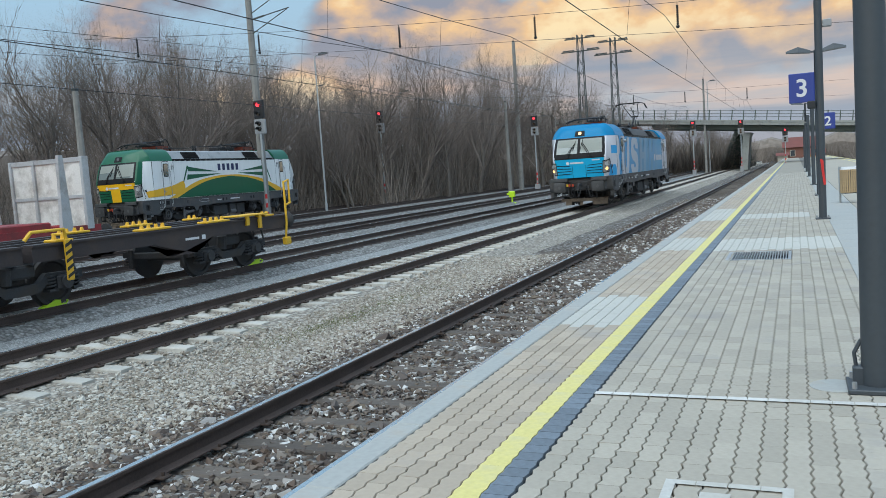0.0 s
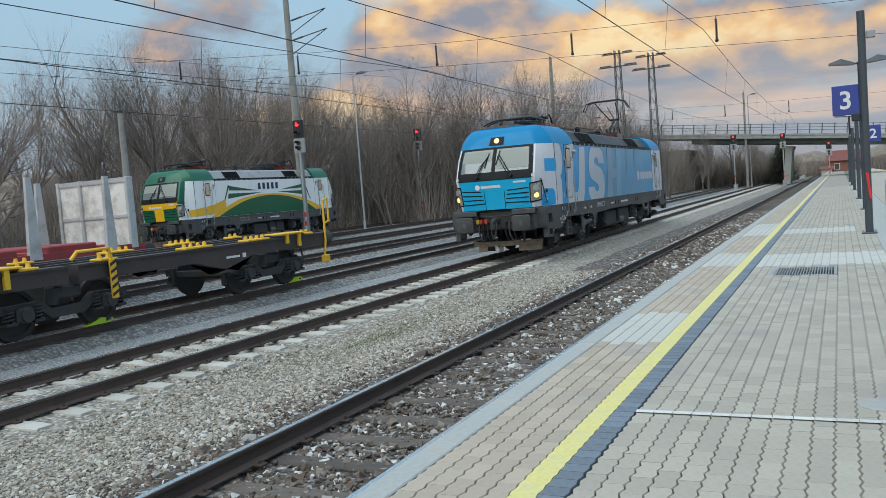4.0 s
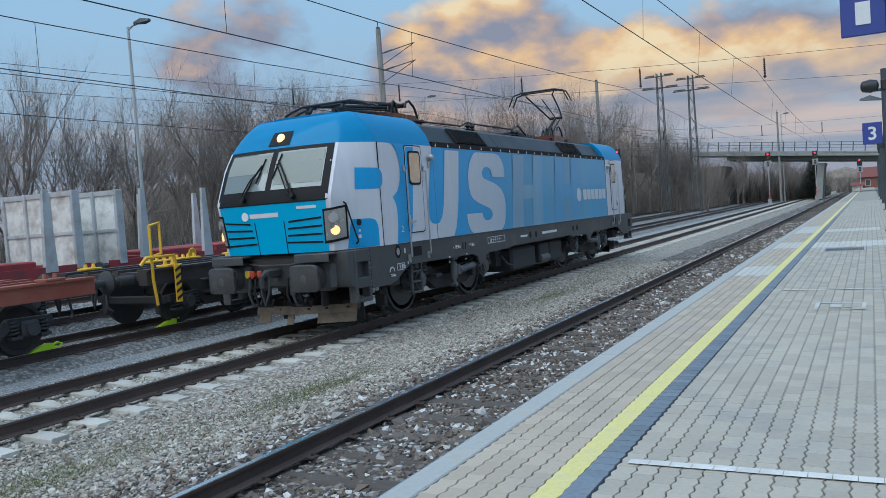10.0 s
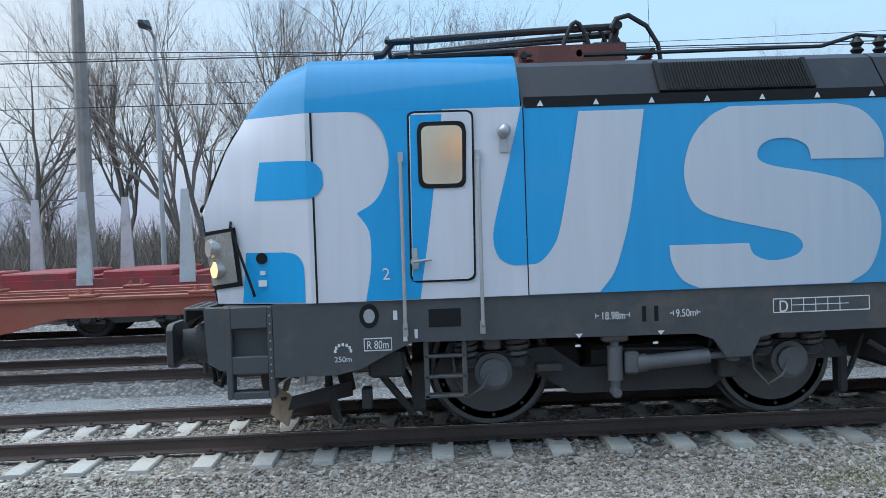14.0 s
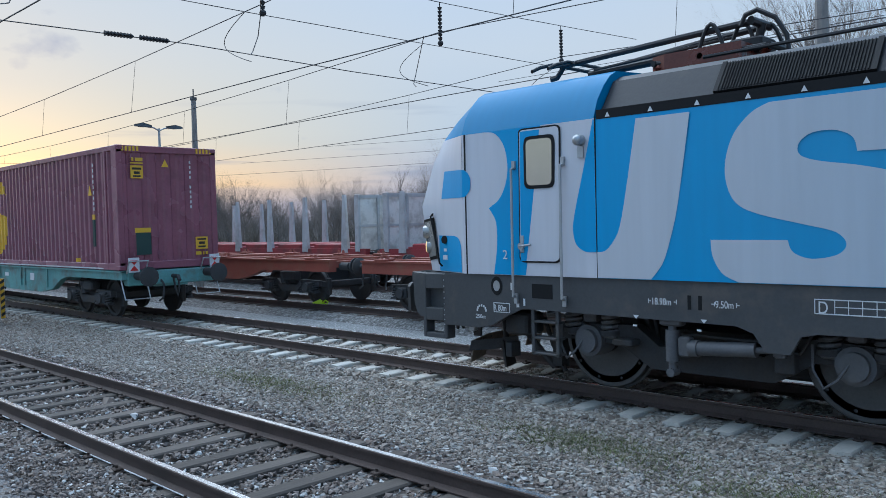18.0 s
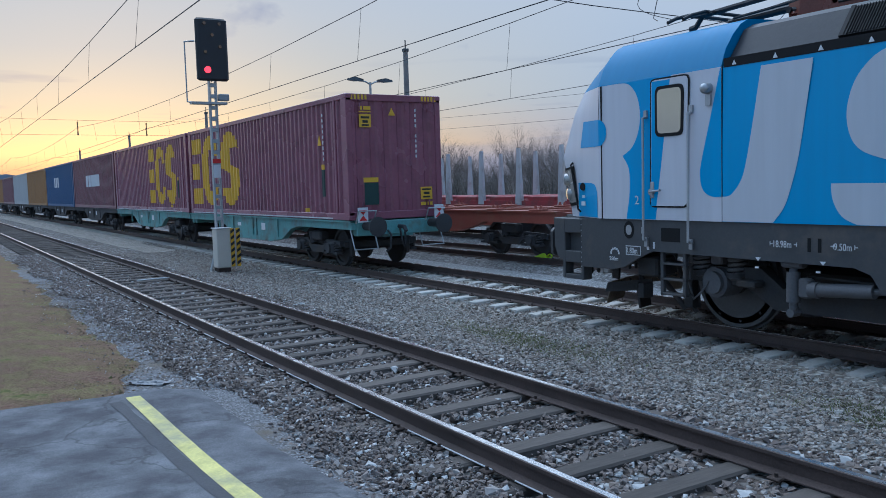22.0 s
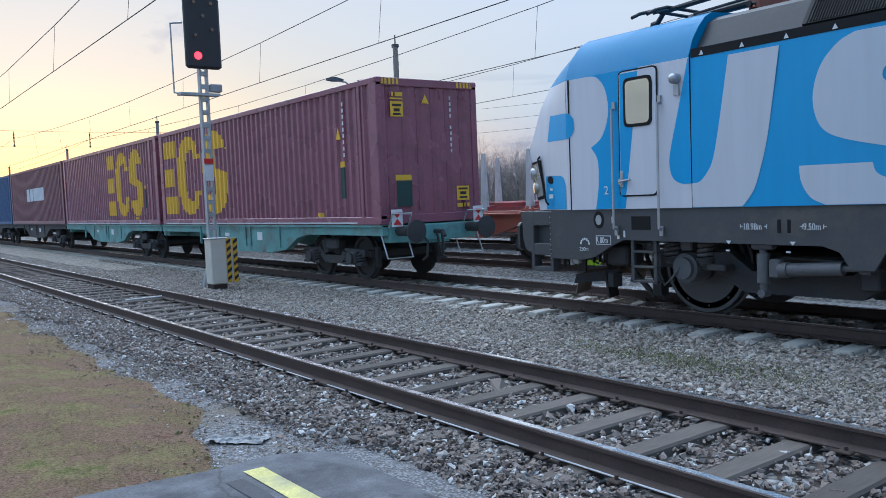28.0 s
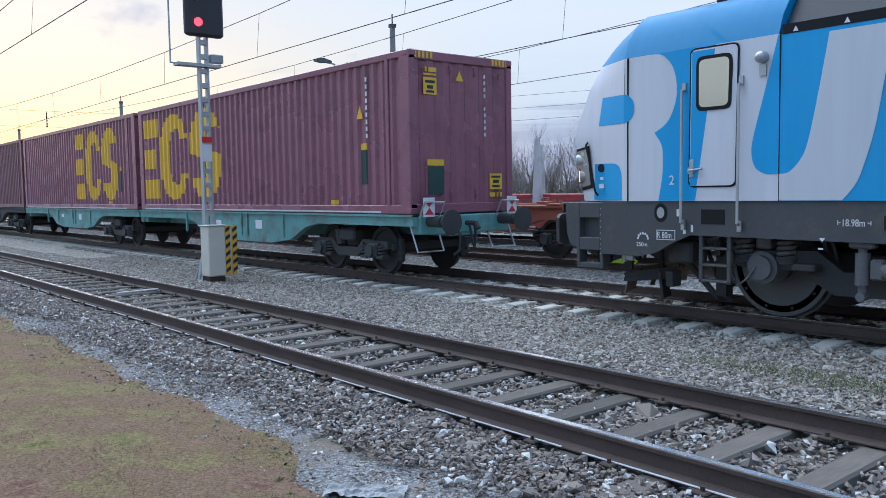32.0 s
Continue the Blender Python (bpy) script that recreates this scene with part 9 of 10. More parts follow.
tagged(part("paving_side", Shape().box(5.06, 9.6, 0.3, 200, PLAT - 0.06, PLAT), M_PAVER), "grey paving on the far side of the poles", "paving", kind="structure")
tagged(part("paving_behind", Shape().box(4.34, 5.06, 0.3, 8.3, PLAT - 0.06, PLAT), M_PAVER), "grey paving behind the poles", "paving", kind="structure")
tagged(part("edge_far", Shape().box(9.6, 9.9, 0.3, 200, PLAT - 0.4, PLAT + 0.004).box(8.9, 9.1, 0.3, 200, PLAT, PLAT + 0.005), M_YELLOW), "far platform edge with a yellow line", "platform edge", kind="structure")

yl = thing("safety_line", "worn yellow safety line along the platform", "painted line", kind="structure")
def saw(w, n, step, z, amp=0.009):
    """A row piece of width w with the wavy long joints of the pavers."""
    lf = [(amp * (k % 2) + 0.002, k * step / 2) for k in range(2 * n + 1)]
    rg = [(w - 0.002 + amp * (k % 2), k * step / 2) for k in range(2 * n + 1)]
    ring = [(x, y + (0.002 if k == 0 else 0)) for k, (x, y) in enumerate(rg)] + lf[::-1]
    return Shape().loft([[(x, y, zz) for x, y in ring] for zz in (-0.05, z)], False, True)


y_me = fixed(saw(YL1 - YL0, 4, 0.1125, 0.004).mesh("yellow_block"))
y_me.materials.append(M_YELLOW)
for k in range(90):
    part("yellow_block", y_me, None, yl, at=pose(YL0, 0.3 + 0.45 * k, PLAT))
tagged(part("yellow_row", Shape().box(YL0, YL1, 40.8, 200, PLAT - 0.05, PLAT + 0.003), M_YELLOW, yl), kind="stuff")
b_me = fixed(saw(BL1 - YL1, 1, 0.108, 0.002).mesh("blue_clinker"))
b_me.materials.append(M_BLUEROW)
blr = thing("clinker_row", "row of slate blue clinker pavers beside the yellow line", "paving", kind="structure")
for k in range(300):
    part("clinker", b_me, None, blr, at=pose(YL1, 3.0 + 0.1125 * k, PLAT + 0.001 * noise.noise((k * 3.1, 1, 0))))
tagged(part("clinker_far", Shape().box(YL1, BL1, 36.8, 200, PLAT - 0.05, PLAT + 0.002).box(YL1, BL1, 0.3, 3.0, PLAT - 0.05, PLAT + 0.002), M_BLUEROW, blr), kind="stuff")


def painted(name, label, quads, m, z=PLAT + 0.009):
    s = Shape()
    for x0, x1, y0, y1 in quads:
        n = max(1, int((x1 - x0) / 0.11))
        for k in range(n):
            a, b = x0 + (x1 - x0) * k / n, x0 + (x1 - x0) * (k + 1) / n
            j = 0.004 * noise.noise((k * 1.7, y0 * 9, 0))
            s.add([(a, y0 + j, z), (b - 0.004, y0 + j, z), (b - 0.004, y1 + j, z), (a, y1 + j, z)], [(0, 1, 2, 3)])
    return tagged(part(name, s, m, outward=False), label, "painted line", kind="structure")


painted("cross_line", "thin worn white line across the platform", [(2.55, 4.6, 11.08, 11.14), (2.6, 4.6, 3.25, 3.33)], M_WHITE)
painted("floor_mark", "worn white square mark on the pavers", [(3.18, 3.72, 9.14, 9.19), (3.18, 3.72, 9.70, 9.75), (3.18, 3.23, 9.2, 9.7), (3.67, 3.72, 9.2, 9.7), (3.34, 3.47, 9.3, 9.63), (3.50, 3.58, 9.33, 9.38), (3.50, 3.58, 9.46, 9.51)], mat("nearly_worn_off_white_paint", (0.50, 0.49, 0.46), 0.8, 0, 0.15, 3, 35, 0.15, (0.40, 0.375, 0.32), 0.6))
gr = thing("drain_grate", "rusty iron drain grate set in the platform", "drain grate", kind="structure")
part("grate_frame", Shape().box(2.82, 3.67, 18.0, 18.05, PLAT - 0.05, PLAT + 0.004).box(2.82, 3.67, 18.95, 19.0, PLAT - 0.05, PLAT + 0.004).box(2.82, 2.86, 18.05, 18.95, PLAT - 0.05, PLAT + 0.004).box(3.63, 3.67, 18.05, 18.95, PLAT - 0.05, PLAT + 0.004), M_STEEL, gr)
part("grate_pit", Shape().box(2.86, 3.63, 18.05, 18.95, PLAT - 0.3, PLAT - 0.045), M_BLACK, gr)
for k in range(22):
    part("grate_bar", Shape().box(2.86 + 0.035 * k, 2.872 + 0.035 * k, 18.05, 18.95, PLAT - 0.04, PLAT), M_STEEL, gr)
mh = thing("manhole_cover", "round iron cover set in the pavers", "manhole cover", kind="structure")
part("cover", Shape().lathe([(0.001, 0.0), (0.13, 0.0), (0.15, -0.004), (0.15, -0.05)], (3.95, 11.5, PLAT + 0.008), "z", 24), M_EDGE, mh)

# yellow line on the asphalt, cracks, grass bank, crushed edge
rows_ = []
for k in range(28):
    y = -11.22 + k * 0.42
    x = 2.62 + 0.012 * noise.noise((0, y * 2, 3))
    rows_.append([(x - 0.068 + 0.006 * noise.noise((y * 7, 1, 0)), y, ramp_z(y) + 0.006), (x + 0.068 + 0.006 * noise.noise((y * 7, 5, 0)), y, ramp_z(y) + 0.006)])
tagged(part("ramp_line", Shape().loft(rows_, False, False, closed=False), mat("chipped_yellow_paint", (0.66, 0.58, 0.20), 0.8, 0, 0.3, 5, 55, 0.5, (0.30, 0.28, 0.20), 0.5), outward=False), "chipped yellow line ending on the asphalt", "painted line", kind="structure")
def turf_mat():
    """Thin winter turf: brown, olive and straw patches under a fine grain."""
    m = bpy.data.materials.new("thin_winter_turf")
    m.use_nodes = True
    nt = m.node_tree
    N, L = nt.nodes.new, nt.links.new
    b = nt.nodes["Principled BSDF"]
    co = N("ShaderNodeTexCoord")

    def nz(scale, detail, rough_=0.6):
        n = N("ShaderNodeTexNoise")
        n.inputs["Scale"].default_value, n.inputs["Detail"].default_value, n.inputs["Roughness"].default_value = scale, detail, rough_
        L(co.outputs["Object"], n.inputs["Vector"])
        return n.outputs[0]

    r = N("ShaderNodeValToRGB")
    e = r.color_ramp.elements
    tones = ((0.36, (0.135, 0.072, 0.052)), (0.44, (0.195, 0.125, 0.085)), (0.50, (0.16, 0.108, 0.065)), (0.57, (0.20, 0.155, 0.078)), (0.64, (0.115, 0.118, 0.04)))
    while len(e) < len(tones):
        e.new(0.5)
    for k, (p, c) in enumerate(tones):
        e[k].position, e[k].color = p, (*c, 1)
    L(nz(1.5, 12, 0.78), r.inputs[0])
    fine = nz(42, 6, 0.85)
    mr = N("ShaderNodeMapRange")
    mr.inputs[1].default_value, mr.inputs[2].default_value, mr.inputs[3].default_value, mr.inputs[4].default_value = 0.36, 0.64, 0.45, 1.6
    L(fine, mr.inputs[0])
    hs = N("ShaderNodeHueSaturation")
    L(mr.outputs[0], hs.inputs["Value"])
    L(r.outputs[0], hs.inputs["Color"])
    # grains of straw and grit
    r2 = N("ShaderNodeValToRGB")
    r2.color_ramp.elements[0].position, r2.color_ramp.elements[1].position = 0.62, 0.70
    L(nz(34, 6, 0.85), r2.inputs[0])
    mx = N("ShaderNodeMix")
    mx.data_type = "RGBA"
    L(r2.outputs[0], mx.inputs[0])
    L(hs.outputs[0], mx.inputs[6])
    mx.inputs[7].default_value = (0.27, 0.235, 0.18, 1)
    L(mx.outputs[2], b.inputs["Base Color"])
    b.inputs["Roughness"].default_value = 0.95
    b.inputs["Specular IOR Level"].default_value = 0.1
    bp = N("ShaderNodeBump")
    bp.inputs["Strength"].default_value, bp.inputs["Distance"].default_value = 0.9, 0.012
    L(fine, bp.inputs["Height"])
    L(bp.outputs[0], b.inputs["Normal"])
    return m


M_GRASSY = turf_mat()
def turf_inner(y):
    return 1.85 + max(0.0, y + 13.6) * 0.4 + 0.28 * noise.noise((y * 0.7, 2, 0)) + 0.1 * noise.noise((y * 3.1, 7, 0))


def turf_z(x, y):
    return -0.235 + 0.16 * min(1, max(0, x - turf_inner(y)) / 1.2) + 0.02 * noise.noise((x * 2, y * 1.5, 0))


turf = Shape()
rings = []
for k in range(92):
    y = -46 + 0.38 * k
    y = min(y, -11.2)
    inner = turf_inner(y)
    rings.append([(max(1.35, inner) + d, y, turf_z(max(1.35, inner) + d, y)) for d in (0, 0.15, 0.3, 0.5, 0.7, 0.9, 1.2, 1.6, 2.0, 2.6, 4, 8, 30)])
turf.loft(rings, False, False, closed=False)
tagged(part("turf", turf, M_GRASSY, outward=False), "patchy olive and brown winter turf past the asphalt", "grass", kind="structure")
grit = Shape().loft([[(x, y, z + 0.015 * noise.noise((x * 3, y * 2, 5))) for x, z in ((1.1, -0.235), (1.4, -0.215), (1.8, -0.21), (2.4, -0.20), (3.2, -0.24))] for y in [-30 + 0.6 * k for k in range(34)]], False, False, closed=False)
M_GRIT = stony("grey_blue_grit", [(0.19, 0.185, 0.19), (0.26, 0.255, 0.26), (0.14, 0.132, 0.13), (0.33, 0.33, 0.335)], 0.018, 0.7, (0.14, 0.115, 0.088), 0.9, 0.52)
tagged(part("grit_strip", grit, M_GRIT, outward=False), "crushed grey grit between turf and track", "grit", kind="structure")

# loose stones where the camera comes near the track
# a broken stone: two triangles turned against each other
IV = np.array([[0.86 * math.cos(a), 0.86 * math.sin(a), 0.62] for a in (0.0, 2.094, 4.189)] + [[1.05 * math.cos(a), 1.05 * math.sin(a), -0.62] for a in (1.047, 3.142, 5.236)])
IF = np.array([[0, 1, 2], [5, 4, 3]] + [[k, 3 + k, (k + 1) % 3] for k in range(3)] + [[3 + k, 3 + (k + 1) % 3, (k + 1) % 3] for k in range(3)])
BEDS = [(np.array([p[0] for p in sec_]), np.array([[p[1] + 0.05 * noise.noise((p[0] * 0.9, (Y0 + (Y1 - Y0) * k / 433) * 0.35, p[1])) for p in sec_] for k in range(434)])) for sec_ in (BED_1, BED_2)]


def bed_z(x, y):
    """Height of the ballast under a spot."""
    z = np.full(len(x), -0.40)
    u = (y - Y0) / (Y1 - Y0) * 433
    k = np.clip(u.astype(int), 0, 432)
    w = u - k
    for bx, bz in BEDS:
        j = np.clip(np.searchsorted(bx, x) - 1, 0, len(bx) - 2)
        f = (x - bx[j]) / (bx[j + 1] - bx[j])
        h = (bz[k, j] * (1 - f) + bz[k, j + 1] * f) * (1 - w) + (bz[k + 1, j] * (1 - f) + bz[k + 1, j + 1] * f) * w
        z = np.where((x >= bx[0]) & (x <= bx[-1]), np.maximum(z, h), z)
    return z


def stones(name, label, n, xr, yr, z, size, m, keep=None):
    x, y = rs.uniform(*xr, n), rs.uniform(*yr, n)
    if keep is not None:
        ok = keep(x, y)
        x, y = x[ok], y[ok]
    n = len(x)
    s = size * rs.lognormal(0, 0.35, n)
    sc = np.stack([s * rs.uniform(0.7, 1.3, n), s * rs.uniform(0.7, 1.3, n), s * rs.uniform(0.45, 0.9, n)], 1)
    a = rs.uniform(0, 6.283, n)
    p = (IV[None] + rs.normal(0, 0.2, (n, len(IV), 3))) * sc[:, None, :]
    tilt = rs.normal(0, 0.5, (n, 1))
    p = np.stack([p[..., 0], p[..., 1] * np.cos(tilt) - p[..., 2] * np.sin(tilt), p[..., 1] * np.sin(tilt) + p[..., 2] * np.cos(tilt)], -1)
    if name == "ballast_stones" and z < -0.25:
        z = np.maximum(z, bed_z(x, y) + 0.25 * size)[:, None]
    ca, sa = np.cos(a)[:, None], np.sin(a)[:, None]
    px, py = p[..., 0] * ca - p[..., 1] * sa, p[..., 0] * sa + p[..., 1] * ca
    v = np.stack([px + x[:, None], py + y[:, None], p[..., 2] + z + rs.uniform(-0.4, 0.5, n)[:, None] * size], -1).reshape(-1, 3)
    f = (IF[None] + (np.arange(n) * len(IV))[:, None, None]).reshape(-1, 3)
    me = bpy.data.meshes.new(name)
    me.vertices.add(len(v))
    me.vertices.foreach_set("co", v.astype(np.float32).ravel())
    me.loops.add(f.size)
    me.loops.foreach_set("vertex_index", f.ravel().astype(np.int32))
    me.polygons.add(len(f))
    me.polygons.foreach_set("loop_start", (np.arange(len(f)) * 3).astype(np.int32))
    me.update(calc_edges=True)
    me.shade_flat()
    me.materials.append(m)
    return tagged(new(name, me), label, "stones", kind="stuff")


def stone_mat(name, tones):
    m = mat(name, tones[0], 0.9, 0, 0.15, 8, 60, 0.4)
    nt = m.node_tree
    b = nt.nodes["Principled BSDF"]
    g = nt.nodes.new("ShaderNodeNewGeometry")
    r = nt.nodes.new("ShaderNodeValToRGB")
    r.color_ramp.interpolation = "CONSTANT"
    e = r.color_ramp.elements
    while len(e) < len(tones):
        e.new(0.5)
    for k, c in enumerate(tones):
        e[k].position, e[k].color = k / len(tones), (*c, 1)
    nt.links.new(g.outputs["Random Per Island"], r.inputs[0])
    nt.links.new(r.outputs[0], b.inputs["Base Color"])
    return m


M_ST1 = stone_mat("mixed_brown_stones", [(0.12, 0.085, 0.065), (0.17, 0.135, 0.11), (0.085, 0.065, 0.055), (0.22, 0.19, 0.165), (0.14, 0.11, 0.09), (0.10, 0.08, 0.07), (0.3, 0.28, 0.26), (0.55, 0.54, 0.52), (0.16, 0.13, 0.10), (0.12, 0.10, 0.09)])
M_ST2 = stone_mat("mixed_pale_stones", [(0.324, 0.288, 0.243), (0.414, 0.378, 0.324), (0.252, 0.216, 0.171), (0.495, 0.468, 0.414), (0.342, 0.297, 0.243), (0.225, 0.189, 0.153), (0.378, 0.36, 0.324)])
M_ST3 = stone_mat("mixed_grey_stones", [(0.18, 0.142, 0.122), (0.25, 0.21, 0.185), (0.125, 0.098, 0.085), (0.32, 0.288, 0.265), (0.205, 0.16, 0.13), (0.15, 0.115, 0.095), (0.185, 0.152, 0.135), (0.225, 0.18, 0.15), (0.14, 0.11, 0.095), (0.16, 0.13, 0.115), (0.21, 0.175, 0.155), (0.5, 0.485, 0.465)])
M_ST4 = stone_mat("mixed_dull_stones", [(0.27, 0.226, 0.187), (0.348, 0.3, 0.257), (0.183, 0.152, 0.126), (0.392, 0.365, 0.326), (0.27, 0.226, 0.187), (0.161, 0.131, 0.109), (0.296, 0.274, 0.248)])
rails_clear = lambda x, y: (np.abs(np.abs(x) - 0.755) > 0.07)
clear2 = lambda x, y: np.abs(np.abs(x - X2) - 0.755) > 0.07
stones("ballast_stones", "brown and white ballast stones between the rails", 28000, (-1.6, 1.65), (3.0, 26.0), -0.215, 0.025, M_ST1, rails_clear)
stones("ballast_stones", "brown and white ballast stones between the rails", 12000, (-1.6, 1.65), (26.0, 50.0), -0.20, 0.03, M_ST1, rails_clear)
stones("ballast_stones", "grey-brown ballast stones around the timber sleepers", 46000, (-1.6, 1.55), (-34.0, 3.0), -0.207, 0.021, M_ST3, rails_clear)
stones("ballast_stones", "brown ballast heaped over the sleeper ends", 30000, (0.88, 1.85), (-36.0, 3.0), -0.172, 0.0165, M_ST3, lambda x, y: rs.uniform(0, 1, len(x)) < np.clip((1.9 + 0.25 * np.sin(y * 1.3) - x) / 0.5, 0, 1))
stones("ballast_stones", "pale ballast stones between the tracks", 52000, (-3.7, -1.5), (3.0, 26.0), -0.32, 0.0165, M_ST2)
stones("ballast_stones", "brown stones spread beside the rails", 9000, (-2.3, -1.4), (3.0, 26.0), -0.30, 0.02, M_ST1, lambda x, y: rs.uniform(0, 1, len(x)) < (x + 2.3) / 0.8)
stones("ballast_stones", "pale ballast stones beside the sleepers", 76000, (-3.7, -1.5), (-34.0, 3.0), -0.32, 0.0165, M_ST4)
stones("ballast_stones", "pale ballast between the concrete sleepers", 14000, (X2 - 1.5, X2 + 1.6), (2.0, 26.0), -0.22, 0.022, M_ST2, clear2)
stones("ballast_stones", "dull brownish ballast between the concrete sleepers", 36000, (X2 - 1.5, X2 + 1.6), (-40.0, 2.0), -0.215, 0.021, M_ST4, clear2)
stones("grit_stones", "grey stones strewn beside the turf", 22000, (1.25, 2.7), (-24.0, -9.0), -0.208, 0.010, M_ST3)


def blades(name, label, n, place, h, m):
    """Grass blades at random places that place() allows."""
    x, y, z = place(n)
    n = len(x)
    a = rs.uniform(0, 6.283, n)
    hh = h * rs.uniform(0.4, 1.3, n)
    w = 0.0045 if h > 0.025 else 0.0024
    b = np.stack([x, y, z], 1)
    sd = np.stack([np.cos(a) * w, np.sin(a) * w, 0 * a], 1)
    tp = b + np.stack([rs.normal(0, 0.9, n) * hh, rs.normal(0, 0.9, n) * hh, hh], 1)
    v = np.stack([b - sd, b + sd, tp], 1).reshape(-1, 3)
    me = bpy.data.meshes.new(name)
    me.from_pydata(v.tolist(), [], (np.arange(n)[:, None] * 3 + np.array([[0, 1, 2]])).tolist())
    me.materials.append(m)
    return tagged(new(name, me), label, "grass", kind="stuff")


M_BLADE = island_tint(mat("dry_olive_blades", (0.165, 0.135, 0.07), 0.9, 0, 0.3, 1.5, 20, 0.0), 0.45)
M_MOSS = island_tint(mat("mossy_green_blades", (0.11, 0.125, 0.04), 0.9, 0, 0.3, 1.5, 20, 0.0), 0.4)


def turf_place(n):
    x, y = rs.uniform(1.6, 6.0, n), -11.45 - 10.5 * rs.uniform(0, 1, n) ** 1.4
    g = np.array([noise.noise((a * 1.2, b * 1.2, 0)) for a, b in zip(x, y)])
    inner = np.array([turf_inner(b) for b in y])
    ok = (x > inner + 0.25 * rs.uniform(0, 1, n)) & (g > -0.25 + 0.3 * rs.normal(0, 1, n))
    x, y = x[ok], y[ok]
    return x, y, np.array([turf_z(a, b) for a, b in zip(x, y)]) - 0.004


def patch_place(spots):
    def go(n):
        xs_, ys_ = [], []
        for cx, cy, rx, ry in spots:
            k = n // len(spots)
            xs_.append(rs.normal(cx, rx, k))
            ys_.append(rs.normal(cy, ry, k))
        x, y = np.concatenate(xs_), np.concatenate(ys_)
        return x, y, np.full(len(x), -0.25)
    return go


# grit and soil strewn over the thin edge of the turf
M_ST5 = stone_mat("turf_crumbs", [(0.15, 0.085, 0.06), (0.19, 0.13, 0.085), (0.12, 0.085, 0.055), (0.18, 0.145, 0.075), (0.13, 0.125, 0.05), (0.22, 0.17, 0.11)])
for lo_, hi_, zz, num in ((-0.45, -0.25, -0.207, 3000), (-0.25, -0.08, -0.207, 7000), (-0.08, 0.06, -0.212, 12000), (0.06, 0.25, -0.205, 9000), (0.25, 0.5, -0.18, 6000)):
    stones("turf_crumbs", "crumbs of soil and moss at the turf's frayed edge", num, (1.4, 3.6), (-26.0, -11.6), zz, 0.008, M_ST5, lambda x, y, a=lo_, b=hi_: (lambda d: (d > a) & (d < b))(x - np.array([turf_inner(q) + 0.12 * noise.noise((q * 6, 5, 0)) for q in y])))
for lo_, hi_, zz in ((0.0, 0.12, -0.222), (0.12, 0.3, -0.205), (0.3, 0.5, -0.18), (0.5, 0.9, -0.14)):
    stones("grit_stones", "grit strewn over the edge of the turf", 1500, (1.7, 3.4), (-24.0, -11.6), zz, 0.009, M_ST3, lambda x, y, a=lo_, b=hi_: (lambda d: (d > a) & (d < b))(x - np.array([turf_inner(q) for q in y])))


blades("turf_blades", "short dry olive grass blades", 70000, turf_place, 0.016, M_BLADE)
blades("weed_patch", "mossy weeds growing through the ballast", 21000, patch_place([(-2.6, 7.5, 0.25, 0.8), (-2.9, -6.5, 0.25, 0.7), (-2.4, -4.2, 0.3, 0.6), (-3.0, 18, 0.2, 1.5), (-2.7, -12, 0.25, 1.0), (1.75, -10.5, 0.2, 0.8), (-2.9, 3.5, 0.25, 0.9)]), 0.028, M_MOSS)

sp = Shape()
for k in range(9):
    cx, cy, r = 4.1 + 0.10 * noise.noise((k * 2.3, 0, 0)), -10.7 + 0.12 * noise.noise((0, k * 2.3, 0)), 0.03 + 0.02 * (k % 3)
    sp.add([(cx + r * 1.6 * math.cos(a * 0.7854), cy + r * math.sin(a * 0.7854), ramp_z(cy) + 0.012) for a in range(8)], [tuple(range(8))])
tagged(part("paint_spot", sp, mat("faded_blue_paint", (0.12, 0.26, 0.42), 0.8, 0, 0.2, 4, 40, 0.1), outward=False), "faded blue paint spots on the asphalt", "paint mark", kind="structure")

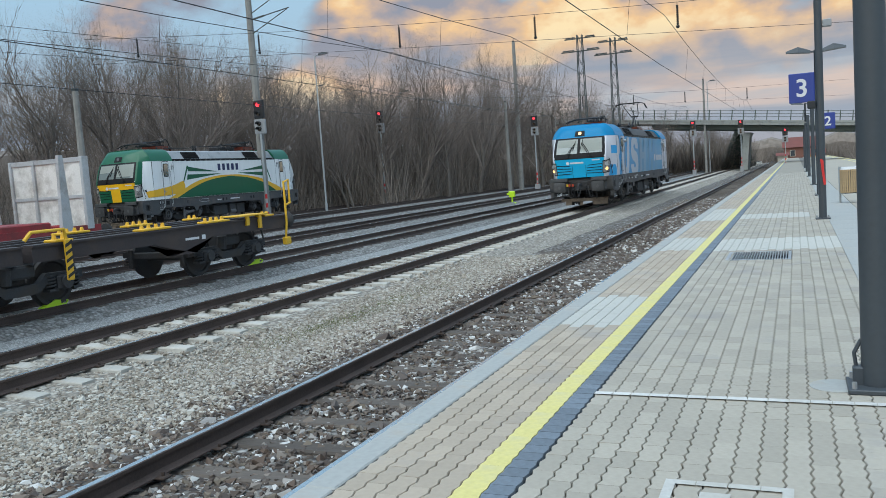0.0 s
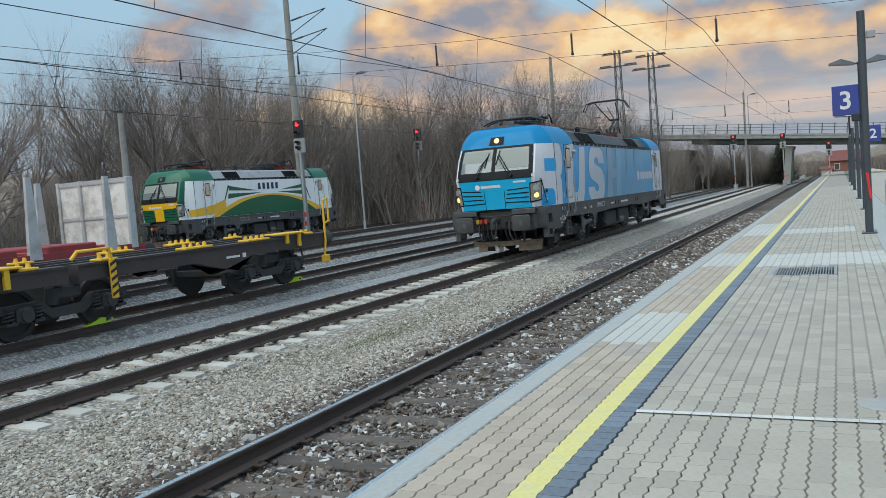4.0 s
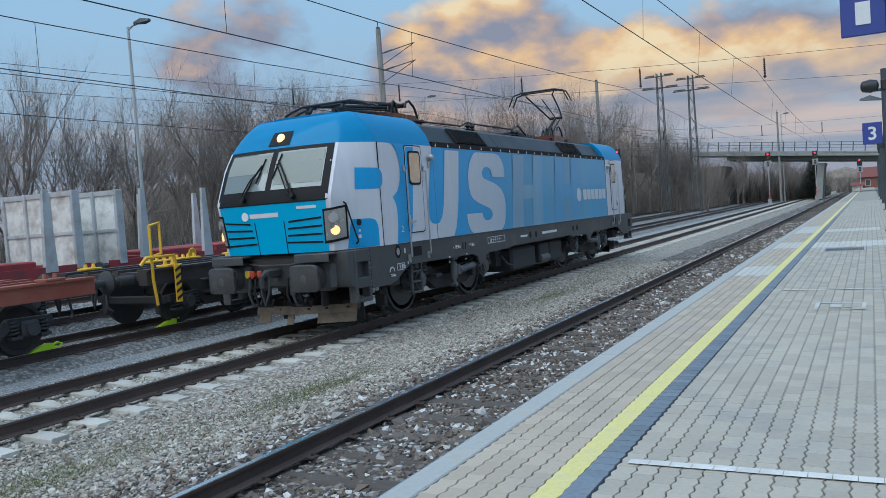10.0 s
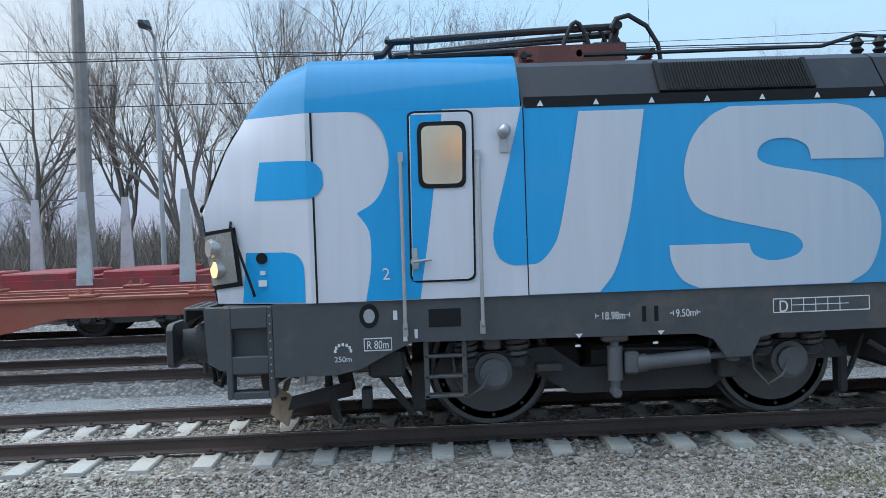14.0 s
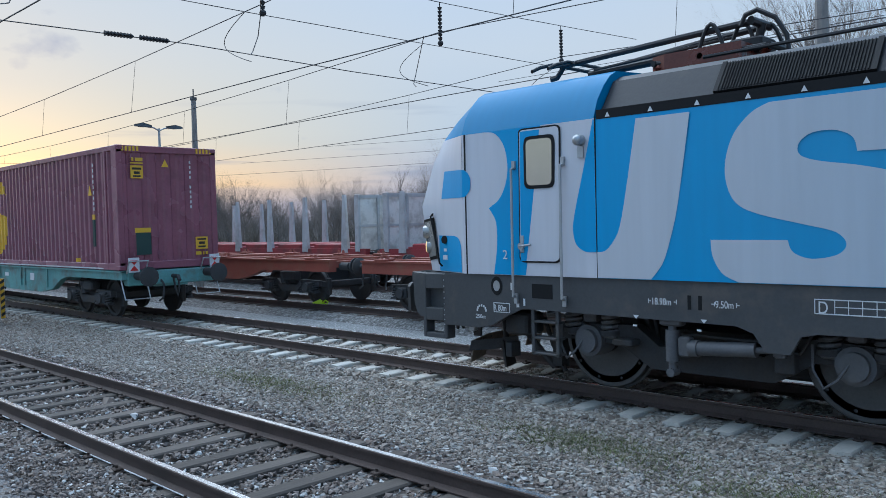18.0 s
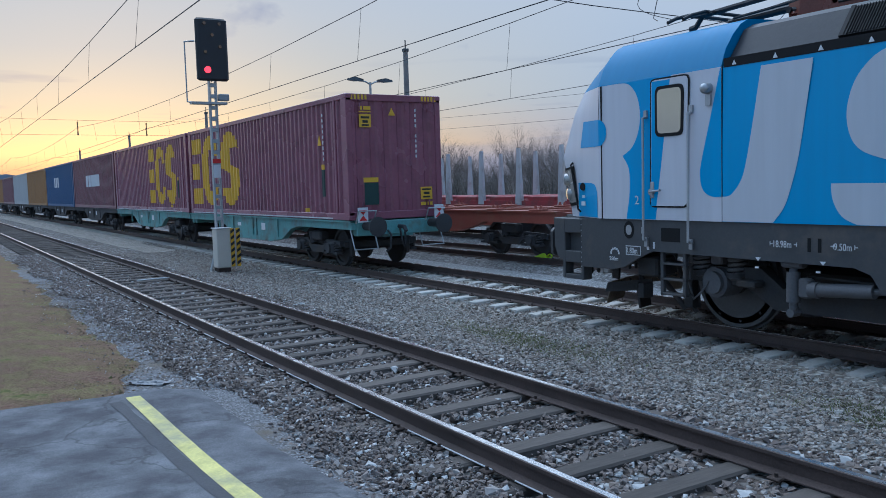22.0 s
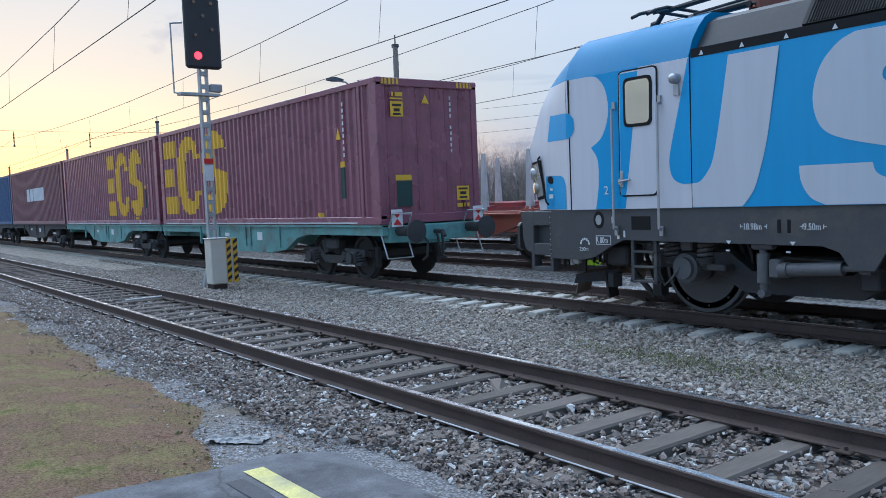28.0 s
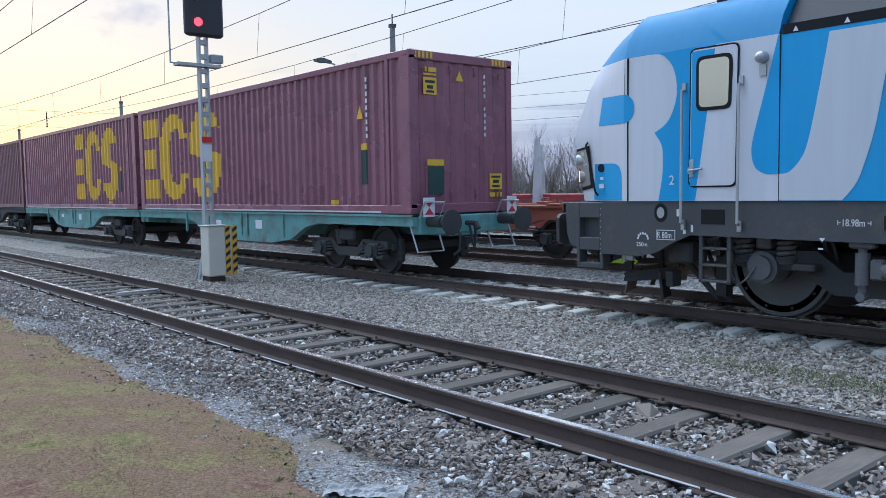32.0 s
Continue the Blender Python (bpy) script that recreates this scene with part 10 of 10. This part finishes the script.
# soil with moss between the asphalt and the ballast, tar beside the line, litter, cable
so = Shape().loft([[(x, y, z + 0.02 * noise.noise((x * 3, y * 2, 8))) for x, z in ((1.38, -0.26), (1.55, -0.195), (1.75, -0.17), (2.1, -0.15))] for y in [-11.6 + 0.5 * k for k in range(22)]], False, False, closed=False)
tagged(part("soil_strip", so, M_GRIT, outward=False), "grey-brown gritty soil between asphalt and ballast", "soil", kind="structure")
tar = Shape().loft([[(x + 0.05 * noise.noise((y * 1.5, 3, 0)) - w_, y, ramp_z(y) + 0.005), (x + 0.05 * noise.noise((y * 1.5, 3, 0)) + w_, y, ramp_z(y) + 0.005)] for y, x, w_ in [(-11.1 + 0.25 * k, 2.80 - 0.006 * k, 0.055 + 0.025 * noise.noise((k * 0.9, 0, 0))) for k in range(40)]], False, False, closed=False)
tagged(part("tar_seam", tar, mat("dark_tar", (0.06, 0.06, 0.066), 0.8, 0, 0.3, 3, 50, 0.4), outward=False), "dark tar seam in the asphalt beside the line", "tar seam", kind="structure")
sh = thing("plastic_sheet", "crumpled grey-white plastic sheet lying on the grit", "litter", pose(2.2, -12.5, -0.2, 0, 0, -45))
gs = [[(u * 0.48 - 0.24, v * 0.2 - 0.1 + 0.03 * noise.noise((u * 5, v * 3, 1)), 0.012 + 0.035 * abs(noise.noise((u * 9, v * 14, 2))) + 0.02 * noise.noise((u * 4, v * 5, 7))) for u in [i / 22 for i in range(23)]] for v in [j / 12 for j in range(13)]]
part("sheet", Shape().loft(gs, False, False, closed=False), mat("crumpled_plastic", (0.30, 0.305, 0.315), 0.5, 0, 0.4, 14, 60, 0.6, (0.16, 0.15, 0.135), 0.75), sh, outward=False)
stk = thing("white_stick", "white wooden stick lying across the rails", "stick", pose(-0.43, -23.35, -0.13, 0, 0, 5))
part("stick_body", Shape().rod((-0.55, 0, 0), (0.45, 0, 0), 0.02, 0.016, n=7), M_PALEGREY, stk)
cbl = thing("rail_cable", "thin pale cable clipped along the foot of the rail", "cable", pose(0.845, 0, -0.14))
for k in range(26):
    y = -36 + 1.5 * k
    part("cable_length", Shape().rod((0.01 * noise.noise((k, 0, 0)), y, 0.0), (0.01 * noise.noise((k + 1, 0, 0)), y + 1.2 + 0.25 * noise.noise((k * 3.3, 2, 0)), 0.0), 0.006, n=5), M_PALEGREY, cbl)


def motions():
    walk(loco, [(t, pose(X2, y, 0)) for t, y in LOCO])
    # the wheels roll by the way gone
    for ob, y in zip(loco_axles, (3.24, 6.24, 12.74, 15.74)):
        rows = []
        for k in range(321):
            t = k / 10
            rows.append((t, pose(0, y, 0.625, math.degrees((LOCO[0][1] - loco_y(t)) / 0.625))))
        walk(ob, rows)


motions()
